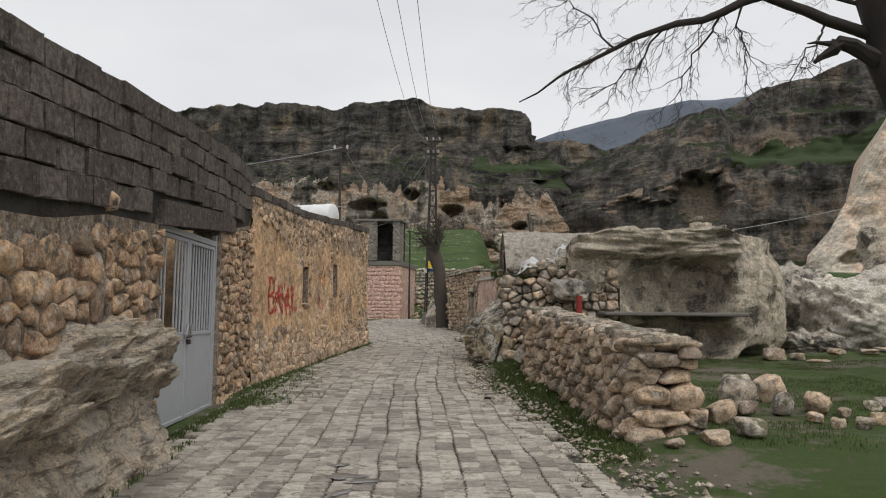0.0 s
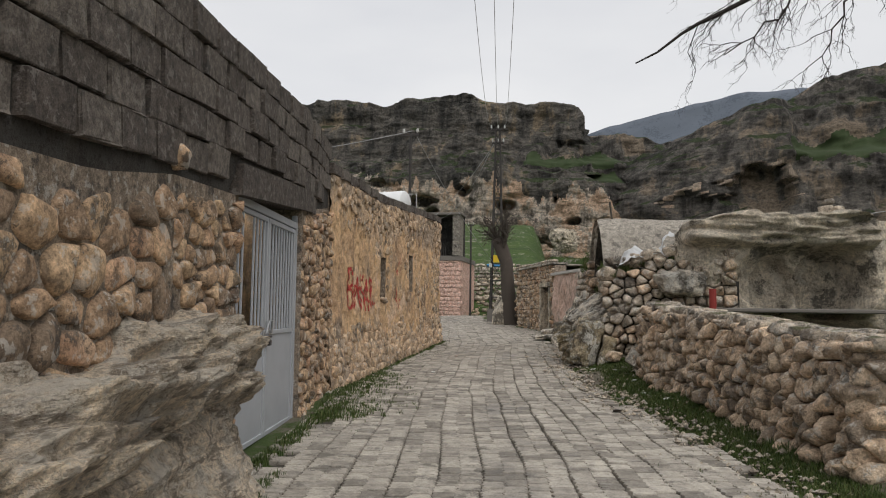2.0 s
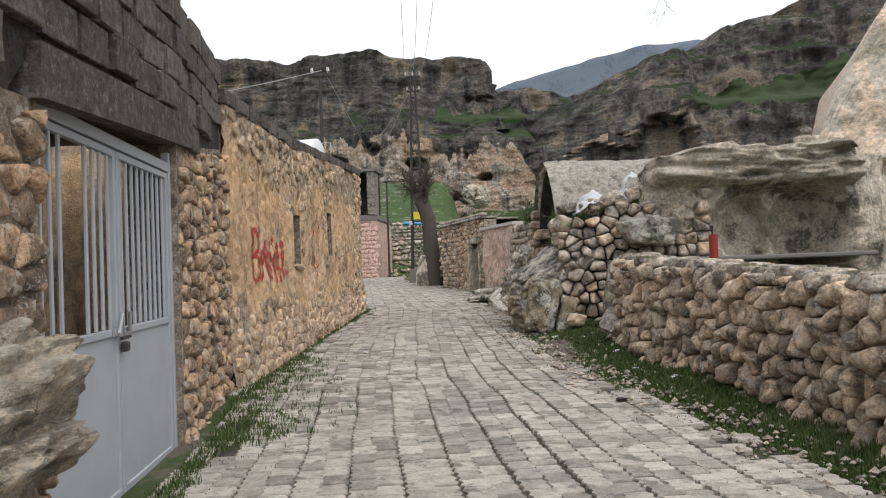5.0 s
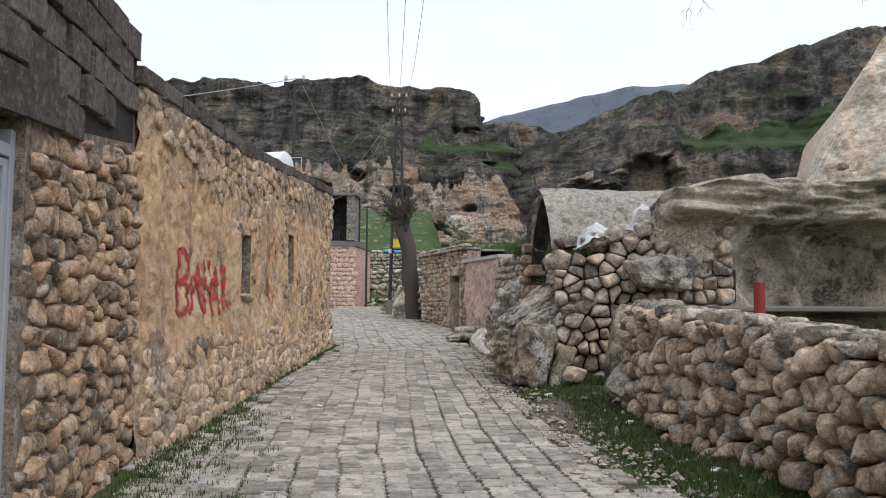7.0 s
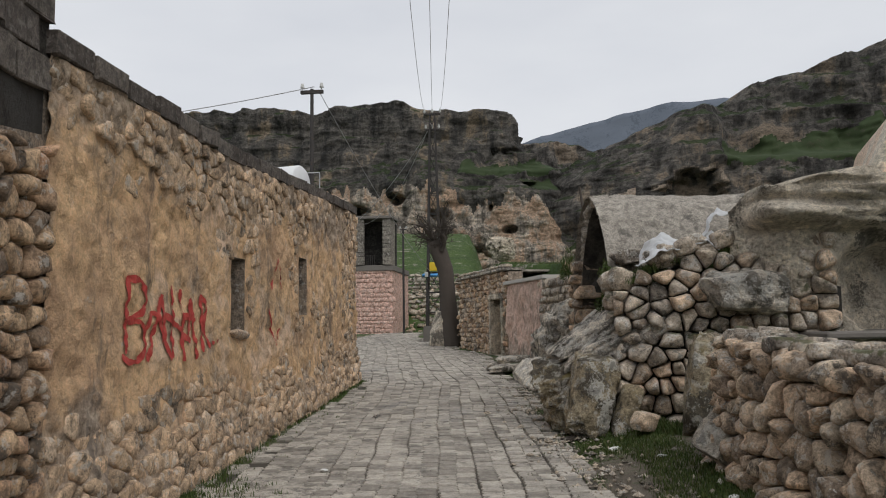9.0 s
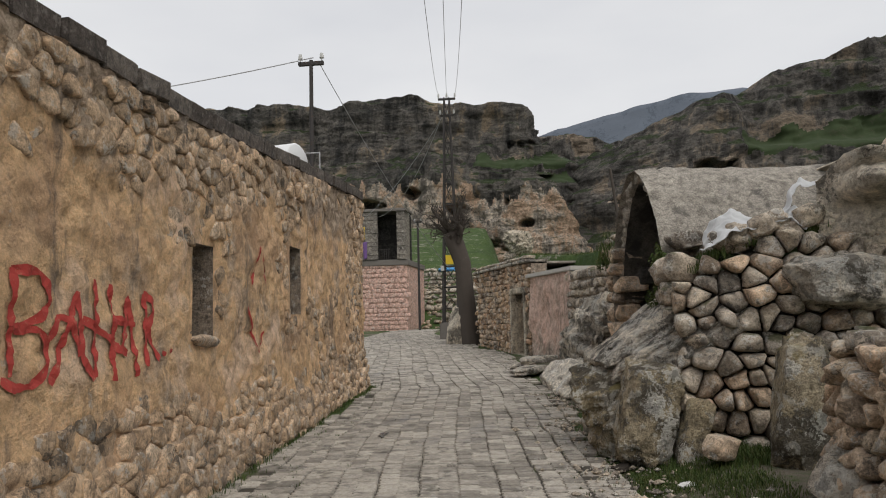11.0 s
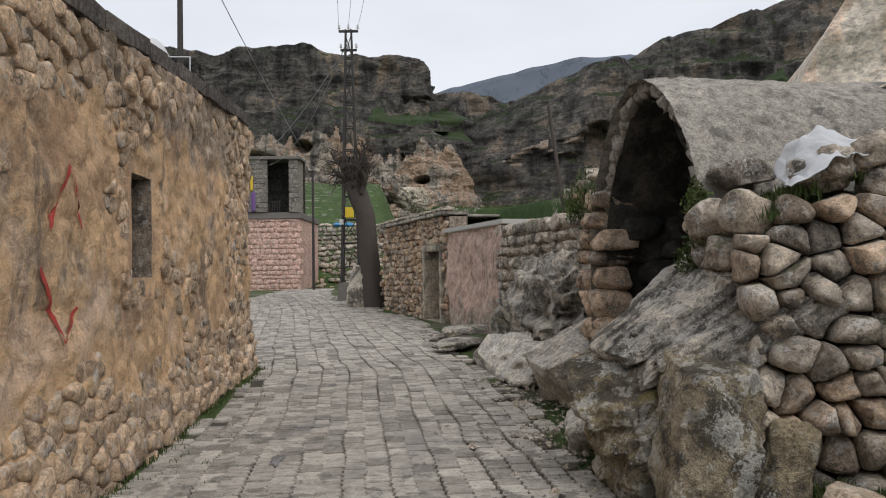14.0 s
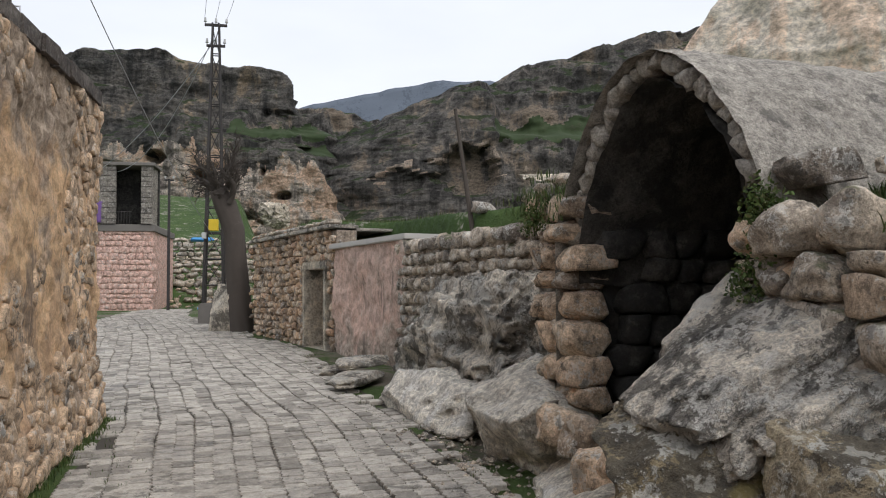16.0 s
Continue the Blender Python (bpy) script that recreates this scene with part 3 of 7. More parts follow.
# ---- cliffs and hills ----
def cliff(name, pts, profile, material, label, nu, nv, amp, foot, caves=(), back=60, rise=4, bed=6.0, seed=0.0, rim=None, steps=(), crown=(), turf_rise=0.0):
    """A rock face along pts (x, y, top). profile: (share of the height, metres set back). caves: (along x, z, half width, half height, depth)."""
    pts = np.array(pts, float)
    d = np.concatenate([[0], np.cumsum(np.hypot(*np.diff(pts[:, :2], axis=0).T))])
    s = np.linspace(0, d[-1], nu)
    bx, by, bz = (np.interp(s, d, pts[:, k]) for k in range(3))
    tx, ty = np.gradient(bx), np.gradient(by)
    ln = np.hypot(tx, ty)
    ox, oy = ty / ln, -tx / ln
    k = 9
    pad = lambda a: np.convolve(np.pad(a, k, mode="edge"), np.ones(2 * k + 1) / (2 * k + 1), "valid")
    ox, oy = pad(ox), pad(oy)
    v = np.linspace(0, 1, nv)
    fz = foot if np.ndim(foot) == 0 else np.interp(bx, [q[0] for q in foot], [q[1] for q in foot])
    z = fz + (bz - fz)[:, None] * v[None, :] if np.ndim(fz) == 0 else fz[:, None] + (bz - fz)[:, None] * v[None, :]
    setb = np.interp(v, [q[0] for q in profile], [q[1] for q in profile])[None, :] + 0 * z
    q = np.stack([bx[:, None] + 0 * z, by[:, None] + 0 * z, z], -1).reshape(-1, 3) + seed
    ledges = fbm(q * np.array([0.4, 0.4, 2.2]) / bed, 4).reshape(z.shape)
    gully = fbm(q * np.array([1.3, 1.3, 0.25]) / bed, 4).reshape(z.shape)
    crag = fbm(q * 1.6 / bed, 5).reshape(z.shape)
    rough_ = amp * (0.38 * ledges + 0.75 * gully + 0.6 * crag)
    for cx, cz, rx, rz, deep in caves:
        if rx > 5:
            rough_ = rough_ * (0.25 + 0.75 * smooth(1.0, 2.0, np.hypot((bx[:, None] - cx) / rx, (z - cz) / rz)))
    out = rough_ - setb
    for z0, tall, x0, x1 in steps:      # turf ledges: the face above stands back
        out = out - tall * smooth(z0, z0 + 0.55 * tall, z + 0.12 * tall * gully) * (smooth(x0, x0 + 6, bx) * (1 - smooth(x1 - 6, x1, bx)))[:, None]
    top = z + 0.16 * amp * crag * smooth(0.75, 1, v)[None, :] + 0.12 * amp * fbm(q * np.array([1.5, 1.5, 0]) / bed, 4).reshape(z.shape) * v[None, :]
    wob = 0.25 * fbm(q * 3.2 / bed, 3).reshape(z.shape)
    pale_ = np.zeros(z.shape, bool)
    turf_ = np.zeros(z.shape, bool)
    for z0, tall, x0, x1 in steps:
        if tall > 5:
            upper = z0 + 0.62 * tall + turf_rise * np.clip(bx - x0 - 6, 0, 40)
            turf_ |= (z > z0 + 1.5 * crag - 0.5) & (z < upper[:, None] + 2.2 * gully) & ((bx > x0 + 1) & (bx < x1 - 2))[:, None]
    for cx, cz, rx, rz, deep in caves:
        e = np.hypot((bx[:, None] - cx) / rx, (z - cz) / rz) + wob
        out = out - deep * (1 - smooth(0.85, 1.05, e))
        pale_ |= (e > 0.96) & (e < 1.16 + 0.25 * gully) & (z > cz - 0.2 * rz)
    if crown:      # (along x, height) above which the face is weathered dark
        comb = fbm(q * np.array([2.6, 2.6, 0.35]) / bed, 4).reshape(z.shape)
        pale_ = z > np.interp(bx, [c[0] for c in crown], [c[1] for c in crown])[:, None] + 2.6 * comb
    P = np.stack([bx[:, None] + ox[:, None] * out, by[:, None] + oy[:, None] * out, top], -1)
    caps = []
    for f in (0.15, 0.4, 1.0):
        c = P[:, -1].copy()
        c[:, 0] -= ox * back * f
        c[:, 1] -= oy * back * f
        c[:, 2] += rise * f + 0.3 * amp * vnoise(c * 0.05)
        caps.append(c[:, None])
    P = np.concatenate([P] + caps, 1)
    ob = sheet(name, P, material)
    if rim:
        ob.data.materials.append(rim)
        mark = np.zeros(P.shape[:2], bool)
        mark[:, :nv] = pale_
        mark[:, nv:] = bool(crown)
        grass_ = np.zeros(P.shape[:2], bool)
        grass_[:, :nv] = turf_
        ob.data.materials.append(m_turf)
        ob.data.polygons.foreach_set("material_index", np.where(grass_, 2, mark)[:-1, :-1].ravel().astype(np.int32))
    return tagged(ob, label, "cliff" if "cliff" in name else "hill", kind="structure")


# blue-grey base colour: the haze of distance is painted onto the hill
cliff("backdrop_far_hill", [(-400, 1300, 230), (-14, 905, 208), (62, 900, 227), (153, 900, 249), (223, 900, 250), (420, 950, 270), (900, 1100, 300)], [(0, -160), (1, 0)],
      plain("hazed_hill", (0.12, 0.138, 0.17), 1.0, 0, ((0.09, 0.106, 0.132), 0.5), 0.05, 0.3), "distant bare hill, painted blue-grey with haze, under a pale sky", 160, 40, 9, 0, back=300, rise=-60, bed=60)
cliff("gorge_cliff", [(-70, 330, 73), (-20, 300, 71.5), (8, 296, 70.5), (18, 300, 69), (34, 300, 66), (60, 320, 66)], [(0, -22), (0.3, -12), (0.6, -4), (1, 8)], m_hill,
      "grey bedded limestone slope of the gorge with thin turf", 200, 90, 4, 20, bed=9, seed=5)
cliff("mesa_cliff", [(-330, 300, 58), (-200, 250, 66), (-121, 237, 68.5), (-108, 236, 69.8), (-82, 236, 69.5), (-68, 236, 67.8), (-55, 236, 70), (-42, 236, 70.8), (-36.5, 236, 67.8), (-26, 236, 66.4), (-11.5, 236, 65.7), (-6.5, 236.5, 65), (-4.2, 242, 64), (-2.5, 280, 62)],
      [(0, -30), (0.18, -14), (0.30, -9), (0.55, -3), (0.75, 0), (1, 2)], m_mesa, "tall dark limestone mesa with streaked cliffs and turf ledges", 420, 130, 2.2, 24,
      caves=[(-84, 43, 2.2, 1.4, 6), (-60, 44, 1.4, 1.0, 5), (-66, 47, 1.2, 1.0, 5), (-12, 52, 0.8, 1.2, 3), (-9, 52, 0.8, 1.2, 3), (-6.5, 52, 0.8, 1.2, 3)], bed=7, rise=2)
cliff("mesa_shoulder_cliff", [(-24, 226, 50), (-18, 224, 51), (-9, 223, 53), (-2, 224, 53), (3, 228, 50), (6, 236, 46), (10, 250, 44), (18, 270, 44)], [(0, -22), (0.35, -10), (0.6, -6), (0.85, -3), (1, 2)], m_hill,
      "stepped dark rock shoulder with green turf", 170, 110, 1.8, 18, bed=5, seed=9, back=14, rise=3, rim=m_hill, steps=[(37.0, 6.0, -20, 4), (44.0, 5.5, -22, 6)])
cliff("cave_cliff", [(-110, 200, 44), (-75, 192, 41), (-60, 190, 40), (-47, 188, 40), (-41, 188, 40), (-34, 187, 41), (-29, 187, 42), (-24, 188, 41), (-20, 188.5, 38.5), (-16.5, 189.5, 37), (-14, 189, 36), (-9, 188, 36), (-4, 187, 35.5), (1.5, 188, 33), (5, 190, 28.5), (8, 194, 21.5), (10, 205, 16)], [(0, -5), (0.25, -2), (0.6, 0), (0.8, 1.0), (1, 5)], m_cavecliff,
      "cream and pink cliff pierced by old rock-cut cave rooms", 460, 130, 1.5, 12,
      caves=[(-33.8, 31.0, 2.0, 1.5, 7), (-22.9, 27.0, 2.6, 1.5, 7), (-6.2, 22.6, 1.5, 1.1, 6), (-10.8, 19.0, 2.2, 1.5, 6), (-11.2, 28.2, 0.7, 1.0, 3), (-45, 28.3, 4.4, 1.5, 7), (-41.5, 25.0, 2.4, 1.6, 6), (-37, 22.5, 1.3, 0.9, 5), (-57, 34.0, 2.0, 1.3, 5), (-26, 21, 1.6, 1.1, 5)], bed=4, back=40, rise=6, rim=m_mesa,
      crown=[(-110, 38), (-60, 35), (-45, 32), (-34, 34), (-29, 35), (-20, 32), (-16, 28.5), (-10.6, 29.8), (-6.5, 30.8), (1.5, 29.5), (6.6, 24.5), (10, 19)])
cliff("hill_slope", [(9, 270, 44), (15, 250, 47.5), (23.7, 235, 48.4), (28.7, 231, 51.5), (38.5, 230, 57), (50, 230, 60.7), (58.6, 230, 65.4), (66, 230, 69.8), (77, 230, 71.5), (88, 230, 76), (104, 230, 80.8), (150, 225, 87), (240, 190, 100), (330, 120, 110), (360, 20, 110)],
      [(0, -52), (0.1, -38), (0.3, -32), (0.55, -27), (0.8, -20), (0.9, -16), (1, -10)], m_hill, "dark rocky hillside with green ledges and a broad cave mouth", 480, 150, 3.0, 9,
      caves=[(41.5, 31.5, 6.2, 7.0, 7), (31, 29, 2.5, 4, 3)], bed=7, seed=3, rise=4, rim=m_hill_rim, turf_rise=0.2, steps=[(40, 9, 47, 150), (57, 4, 50, 150)])
cliff("near_cliff", [(39, 123, 11), (42, 121, 14.5), (45, 120, 20), (48, 119, 26), (51, 118, 32.5), (55, 117, 40), (59, 115, 47), (64, 110, 56), (80, 95, 64), (110, 70, 70), (150, 30, 70)], [(0, -5), (0.12, -2), (0.5, 0), (1, 3)], m_near,
      "tall pale buff cliff face with long weathering streaks", 300, 130, 1.3, 3, bed=6, seed=11, caves=[(52, 13, 2, 1.3, 3), (45, 10, 1.4, 1.0, 3)])


# ---- stones ----
def stone_mesh(name, n, roundness, rough, seed, material, cuts=7):
    """A lump that fills a unit cube: between a block and a ball, knocked out of shape."""
    side = np.linspace(-1, 1, n + 1)
    a, b = np.meshgrid(side, side, indexing="ij")
    faces, verts = [], []
    for ax in range(3):
        for sg in (-1, 1):
            q = np.zeros((n + 1, n + 1, 3))
            q[..., ax], q[..., (ax + 1) % 3], q[..., (ax + 2) % 3] = sg, a * sg, b
            base = len(verts) * (n + 1) ** 2
            verts.append(q.reshape(-1, 3))
            faces.append(grid_faces(n + 1, n + 1) + base)
    V, Fc = np.concatenate(verts), np.concatenate(faces)
    key = np.round(V * 1000).astype(int)
    _, first, inv = np.unique(key, axis=0, return_index=True, return_inverse=True)
    V, Fc = V[first], inv.reshape(-1)[Fc]
    r = np.linalg.norm(V, axis=1, keepdims=True)
    ball = V / r * 1.12
    V = V * (1 - roundness) + ball * roundness
    d = V / np.linalg.norm(V, axis=1, keepdims=True)
    V = V * (1 + rough * fbm(d * 1.3 + seed * 7.7, 3)[:, None])
    V = V + 0.35 * rough * np.stack([fbm(V * 1.7 + seed * 3.1 + k * 11, 2) for k in range(3)], 1)
    cutter = np.random.default_rng(seed + 1000)
    for _ in range(cuts):
        nrm = cutter.normal(size=3)
        nrm = nrm / np.linalg.norm(nrm)
        far_ = V @ nrm
        V = V - np.maximum(0, far_ - far_.max() * cutter.uniform(0.62, 0.9))[:, None] * nrm * 0.95
    V = V / np.abs(V).max(0)
    return mesh_data(name, V * 0.5, Fc, material, True)


def variants(name, material, n=3, count=10, roundness=0.45, rough=0.2, seed=0):
    return [stone_mesh(name, n, roundness, rough, seed + k, material) for k in range(count)]


def lay(parent, name, meshes, spots, limit=290):
    """Puts a piece at each pose: the first ones as objects, the rest joined."""
    for k, m in enumerate(spots[:limit]):
        ob = new(name, meshes[k % len(meshes)])
        ob.parent = parent
        ob.matrix_parent_inverse = parent.matrix_world.inverted()
        ob.matrix_basis = m
    rest = spots[limit:]
    if rest:
        vs, fs, at = [], [], 0
        cache = {}
        for k, m in enumerate(rest):
            me = meshes[k % len(meshes)]
            if me.name not in cache:
                co = np.zeros(len(me.vertices) * 3)
                me.vertices.foreach_get("co", co)
                cache[me.name] = (co.reshape(-1, 3), [tuple(p.vertices) for p in me.polygons])
            co, fc = cache[me.name]
            M = np.array(m)
            vs.append(co @ M[:3, :3].T + M[:3, 3])
            fs += [tuple(i + at for i in f) for f in fc]
            at += len(co)
        ob = mesh_part(name + "_rest", np.concatenate(vs), fs, meshes[0].materials[0], parent, soft=True)
        ob.matrix_parent_inverse = parent.matrix_world.inverted()
        tagged(ob, kind="stuff")


def courses(length, z0, z1, w, h, jit=0.35, rnd=rng):
    """Random courses: (along, height, width, tall) of each stone's middle."""
    spots, z = [], 0.0
    top = lambda u: z1(u) if callable(z1) else z1
    low = lambda u: z0(u) if callable(z0) else z0
    tallest = max(top(u) - low(u) for u in np.linspace(0, length, 20))
    while z < tallest:
        hh = h * rnd.uniform(1 - jit, 1 + jit)
        u = rnd.uniform(-w, 0)
        while u < length:
            ww = w * rnd.uniform(1 - 1.3 * jit, 1 + 1.5 * jit)
            c = u + ww / 2
            if 0 < c < length and low(c) + z + hh * 0.55 < top(c):
                spots.append((c, low(c) + z + hh / 2, ww, hh * rnd.uniform(0.85, 1.15)))
            u += ww
        z += hh
    return spots


def frame_along(a, b):
    """Poses on a wall from a to b: x along, y out of the face (to the right of the way), z up."""
    d = (Vector((b[0], b[1], 0)) - Vector((a[0], a[1], 0)))
    ln = d.length
    d.normalize()
    n = Vector((d.y, -d.x, 0))
    m = Matrix(((d.x, n.x, 0, a[0]), (d.y, n.y, 0, a[1]), (0, 0, 1, 0), (0, 0, 0, 1)))
    return m, ln


def stone_at(m, u, z, w, h, depth, proud, tilt=6, rnd=rng):
    """Pose of a stone in the wall whose face is y = 0 of m."""
    return m @ Matrix.LocRotScale((u, proud - depth / 2, z), Euler([radians(rnd.uniform(-tilt, tilt)) for _ in range(3)]), (w, depth, h))


def wall_body(name, pts, low, high, thick, material, parent, step=0.25, inset=0.0, label=""):
    """A solid wall strip along pts (x, y); its face lies to the right of the way, thick goes to the left."""
    pts = np.array(pts, float)
    d = np.concatenate([[0], np.cumsum(np.hypot(*np.diff(pts, axis=0).T))])
    s = np.unique(np.concatenate([np.arange(0, d[-1], step), d]))
    x, y = np.interp(s, d, pts[:, 0]), np.interp(s, d, pts[:, 1])
    tx, ty = np.gradient(x, s), np.gradient(y, s)
    ln = np.hypot(tx, ty)
    nx, ny = ty / ln, -tx / ln
    lo, hi = np.array([low(q) for q in y]), np.array([high(q) for q in y])
    ring = []
    for off, z in ((-inset, lo), (-inset, hi), (-thick, hi), (-thick, lo)):
        ring.append(np.stack([x + nx * off, y + ny * off, z], 1))
    V = np.stack(ring, 1).reshape(-1, 3)
    f, n = [], len(s)
    for k in range(n - 1):
        for c in range(4):
            e = (c + 1) % 4
            f.append((4 * k + c, 4 * k + 4 + c, 4 * k + 4 + e, 4 * k + e))
    f += [(0, 1, 2, 3), (4 * n - 1, 4 * n - 2, 4 * n - 3, 4 * n - 4)]
    return mesh_part(name, V, f, material, parent, label)


def rock(name, centre, size, turn=(0, 0, 0), material=None, label="", category="boulder", n=14, roundness=0.55, rough=0.22, seed=0, group="", kind="", craggy=0.0, cuts=7, beds=0.0):
    me = stone_mesh(name, n, roundness, rough, seed, material or m_boulder, cuts)
    if craggy:
        co = np.zeros(len(me.vertices) * 3)
        me.vertices.foreach_get("co", co)
        co = co.reshape(-1, 3)
        q = co * np.array(size)
        d = co / np.linalg.norm(co, axis=1, keepdims=True)
        ridge = 1 - 2 * np.abs(fbm(q * np.array([1.6, 1.6, 4.5]) + seed, 4))
        co = co + d * (craggy * (0.45 * ridge + 0.5 * fbm(q * 5 + seed, 4) + 0.2 * fbm(q * 12 + seed, 3) - 0.2) / np.mean(size))[:, None]
        if beds:      # stepped bedding planes across the thickness
            lay_ = q[:, 2] / beds + 0.5 * fbm(q * 1.1 + seed, 3)
            saw = lay_ - np.floor(lay_)
            co = co + d * np.array([1, 1, 0.2]) * (0.35 * beds * (smooth(0.0, 0.25, saw) * (1 - smooth(0.8, 1.0, saw)) - 0.6) / np.array(size).mean())[:, None]
        me.vertices.foreach_set("co", co.ravel())
        me.update()
    ob = new(name, me)
    ob.matrix_world = pose(*centre, *turn) @ Matrix.Diagonal((*size, 1))
    return tagged(ob, label, category, group, kind)


# ---- fitted rubble ----
def fitted_cells(length, low, high, w, h, rnd=rng, jit=0.32, keep=None):
    """Stones that fit one another on a wall face: closed outlines (along, height) round scattered middles."""
    top = max(high(u) for u in np.linspace(0, length, 40))
    bottom = min(low(u) for u in np.linspace(0, length, 40))
    seeds, where_ = [], {}
    rows, cols = int((top - bottom) / h) + 3, int(length / w) + 3
    for r in range(-1, rows):
        shift = rnd.uniform(0, 1)
        k = -1.0
        while k < cols:
            seeds.append(((k + shift + rnd.uniform(-jit, jit) * 0.6) * w, bottom + (r + 0.5 + rnd.uniform(-jit, jit)) * h))
            k += rnd.uniform(0.68, 1.4)
    for k, (u, z) in enumerate(seeds):
        where_.setdefault((int(u // w), int(z // h)), []).append(k)
    out = []
    for k, (u, z) in enumerate(seeds):
        if not (0 < u < length and low(u) - 0.3 * h < z < high(u) - 0.3 * h) or (keep and not keep(u, z)):
            continue
        poly = [(-1.2, -1.2), (1.2, -1.2), (1.2, 1.2), (-1.2, 1.2)]
        iu, iz = int(u // w), int(z // h)
        for a in range(iu - 2, iu + 3):
            for b in range(iz - 2, iz + 3):
                for j in where_.get((a, b), ()):
                    if j == k:
                        continue
                    du, dz = (seeds[j][0] - u) / w, (seeds[j][1] - z) / h
                    lim = (du * du + dz * dz) / 2
                    cut, m_ = [], len(poly)
                    for i in range(m_):
                        p_, q_ = poly[i], poly[(i + 1) % m_]
                        dp, dq = p_[0] * du + p_[1] * dz - lim, q_[0] * du + q_[1] * dz - lim
                        if dp <= 0:
                            cut.append(p_)
                        if dp * dq < 0:
                            f = dp / (dp - dq)
                            cut.append((p_[0] + (q_[0] - p_[0]) * f, p_[1] + (q_[1] - p_[1]) * f))
                    poly = cut
        if len(poly) > 2:
            out.append([(min(max(u + a * w, 0), length), min(z + b * h, high(u))) for a, b in poly])
    return out


def fitted_stone(poly, joint, proud, depth, dome, seed):
    """One stone: rounded outline, domed and slightly lumpy face. Returns its middle, points (along, out, up) and faces."""
    P = np.array(poly)
    c = P.mean(0)
    P = np.stack([P * 0.86 + np.roll(P, -1, 0) * 0.14, P * 0.2 + np.roll(P, -1, 0) * 0.8], 1).reshape(-1, 2) - c
    r = np.hypot(P[:, 0], P[:, 1])
    size = r.mean()
    P = P * np.maximum(0.45, 1 - joint / np.maximum(r, 0.02))[:, None]
    P = P * (1 + 0.16 * vnoise(np.concatenate([P / size * 1.9, np.full((len(P), 1), seed * 1.7)], 1)))[:, None]
    tip = np.array([math.sin(seed * 2.4), math.cos(seed * 3.7)]) * 0.28 * proud / size
    n = len(P)
    rings = []
    for scale, lift in ((0.93, -1.0), (1.0, 0.0), (0.93, 0.5 + 0.28 * (1 - dome)), (0.72, 0.9), (0.36, 1.0)):
        y = np.full(n, -depth if lift < 0 else proud * lift)
        q = np.stack([P[:, 0] * scale, y, P[:, 1] * scale], 1)
        if lift > 0:
            q[:, 1] += 0.42 * proud * fbm(q * np.array([1.1, 0, 1.1]) / size + seed * 3.3, 3) + q[:, 0] * tip[0] + q[:, 2] * tip[1]
        rings.append(q)
    V = np.concatenate(rings + [rings[-1].mean(0, keepdims=True)])
    F = []
    for k in range(4):
        for j in range(n):
            e = (j + 1) % n
            F.append((k * n + j, (k + 1) * n + j, (k + 1) * n + e, k * n + e))
    F += [(4 * n + j, 5 * n, 4 * n + (j + 1) % n) for j in range(n)]
    return c, V, [f[::-1] for f in F]


def lay_fitted(parent, name, place, cells, materials, joint=0.01, proud=(0.03, 0.07), depth=0.2, dome=0.7, limit=280, first=None, lift=None):
    """Builds the stones of a face. place: a pose, or a function from (along, out, up) to a point. The first ones are objects, the rest joined."""
    if first:
        cells = sorted(cells, key=first)
    spot = place
    rest = {}
    for k, poly in enumerate(cells):
        c, V, F = fitted_stone(poly, joint, rng.uniform(*proud), depth, dome, k)
        up = lift(c[0], c[1]) if lift else 0.0
        V = V + np.array([c[0], up, c[1]])
        W = np.array([spot(q) for q in V]) if callable(place) else V @ np.array(place)[:3, :3].T + np.array(place)[:3, 3]
        mat_ = materials[int(rng.integers(len(materials)))]
        if k < limit:
            mid = W.mean(0)
            ob = new(name, mesh_data(name, W - mid, F, mat_, True))
            ob.parent = parent
            ob.matrix_world = Matrix.Translation(mid)
        else:
            vs, fs = rest.setdefault(mat_.name, ([], []))
            at = sum(len(v) for v in vs)
            vs.append(W)
            fs += [tuple(i + at for i in f) for f in F]
    for nm, (vs, fs) in rest.items():
        tagged(mesh_part(name + "_rest", np.concatenate(vs), fs, bpy.data.materials[nm], parent, soft=True), kind="stuff")


# ---- left side: wall with the gate ----
gate_wall = empty("wall_gate", Matrix(), "rubble stone wall with dark concrete blocks laid on top", "wall", kind="structure")


def face_y(y, z, out=0.0):
    return Vector((left_x(y) + out, y, z))


def block_top(y):
    return 3.05 + 0.075 * np.asarray(y) - 0.12 * smooth(7, 12, np.asarray(y, float))


def block_low(y):
    return np.interp(y, [-5, 5, 6, 7.3, 10.2, 12.1], [1.75, 2.14, 2.3, 2.36, 2.62, 2.9])


GATE0, GATE1 = 7.36, 9.72
flatz = lambda q: float(lane(q)) - 0.3
wall_body("masonry", [(left_x(q), q) for q in (-4.5, 0, 6.03, GATE0)], flatz, lambda q: float(block_low(q)), 0.4, m_mortar, gate_wall, inset=0.03)
wall_body("masonry", [(left_x(q), q) for q in (GATE1 + 0.02, 12.0, 12.1)], flatz, lambda q: float(block_low(q)), 0.4, m_mortar, gate_wall, inset=0.03)
wall_body("block_core", [(left_x(q), q) for q in (-4.5, 0, 6.03, 9.7, 12.0, 12.1)], lambda q: float(block_low(q)) - (0.0 if q < 7.3 or q > 10.2 else -0.24), lambda q: float(block_top(q)) - 0.12, 0.22, m_gap_shade, gate_wall, inset=0.035)
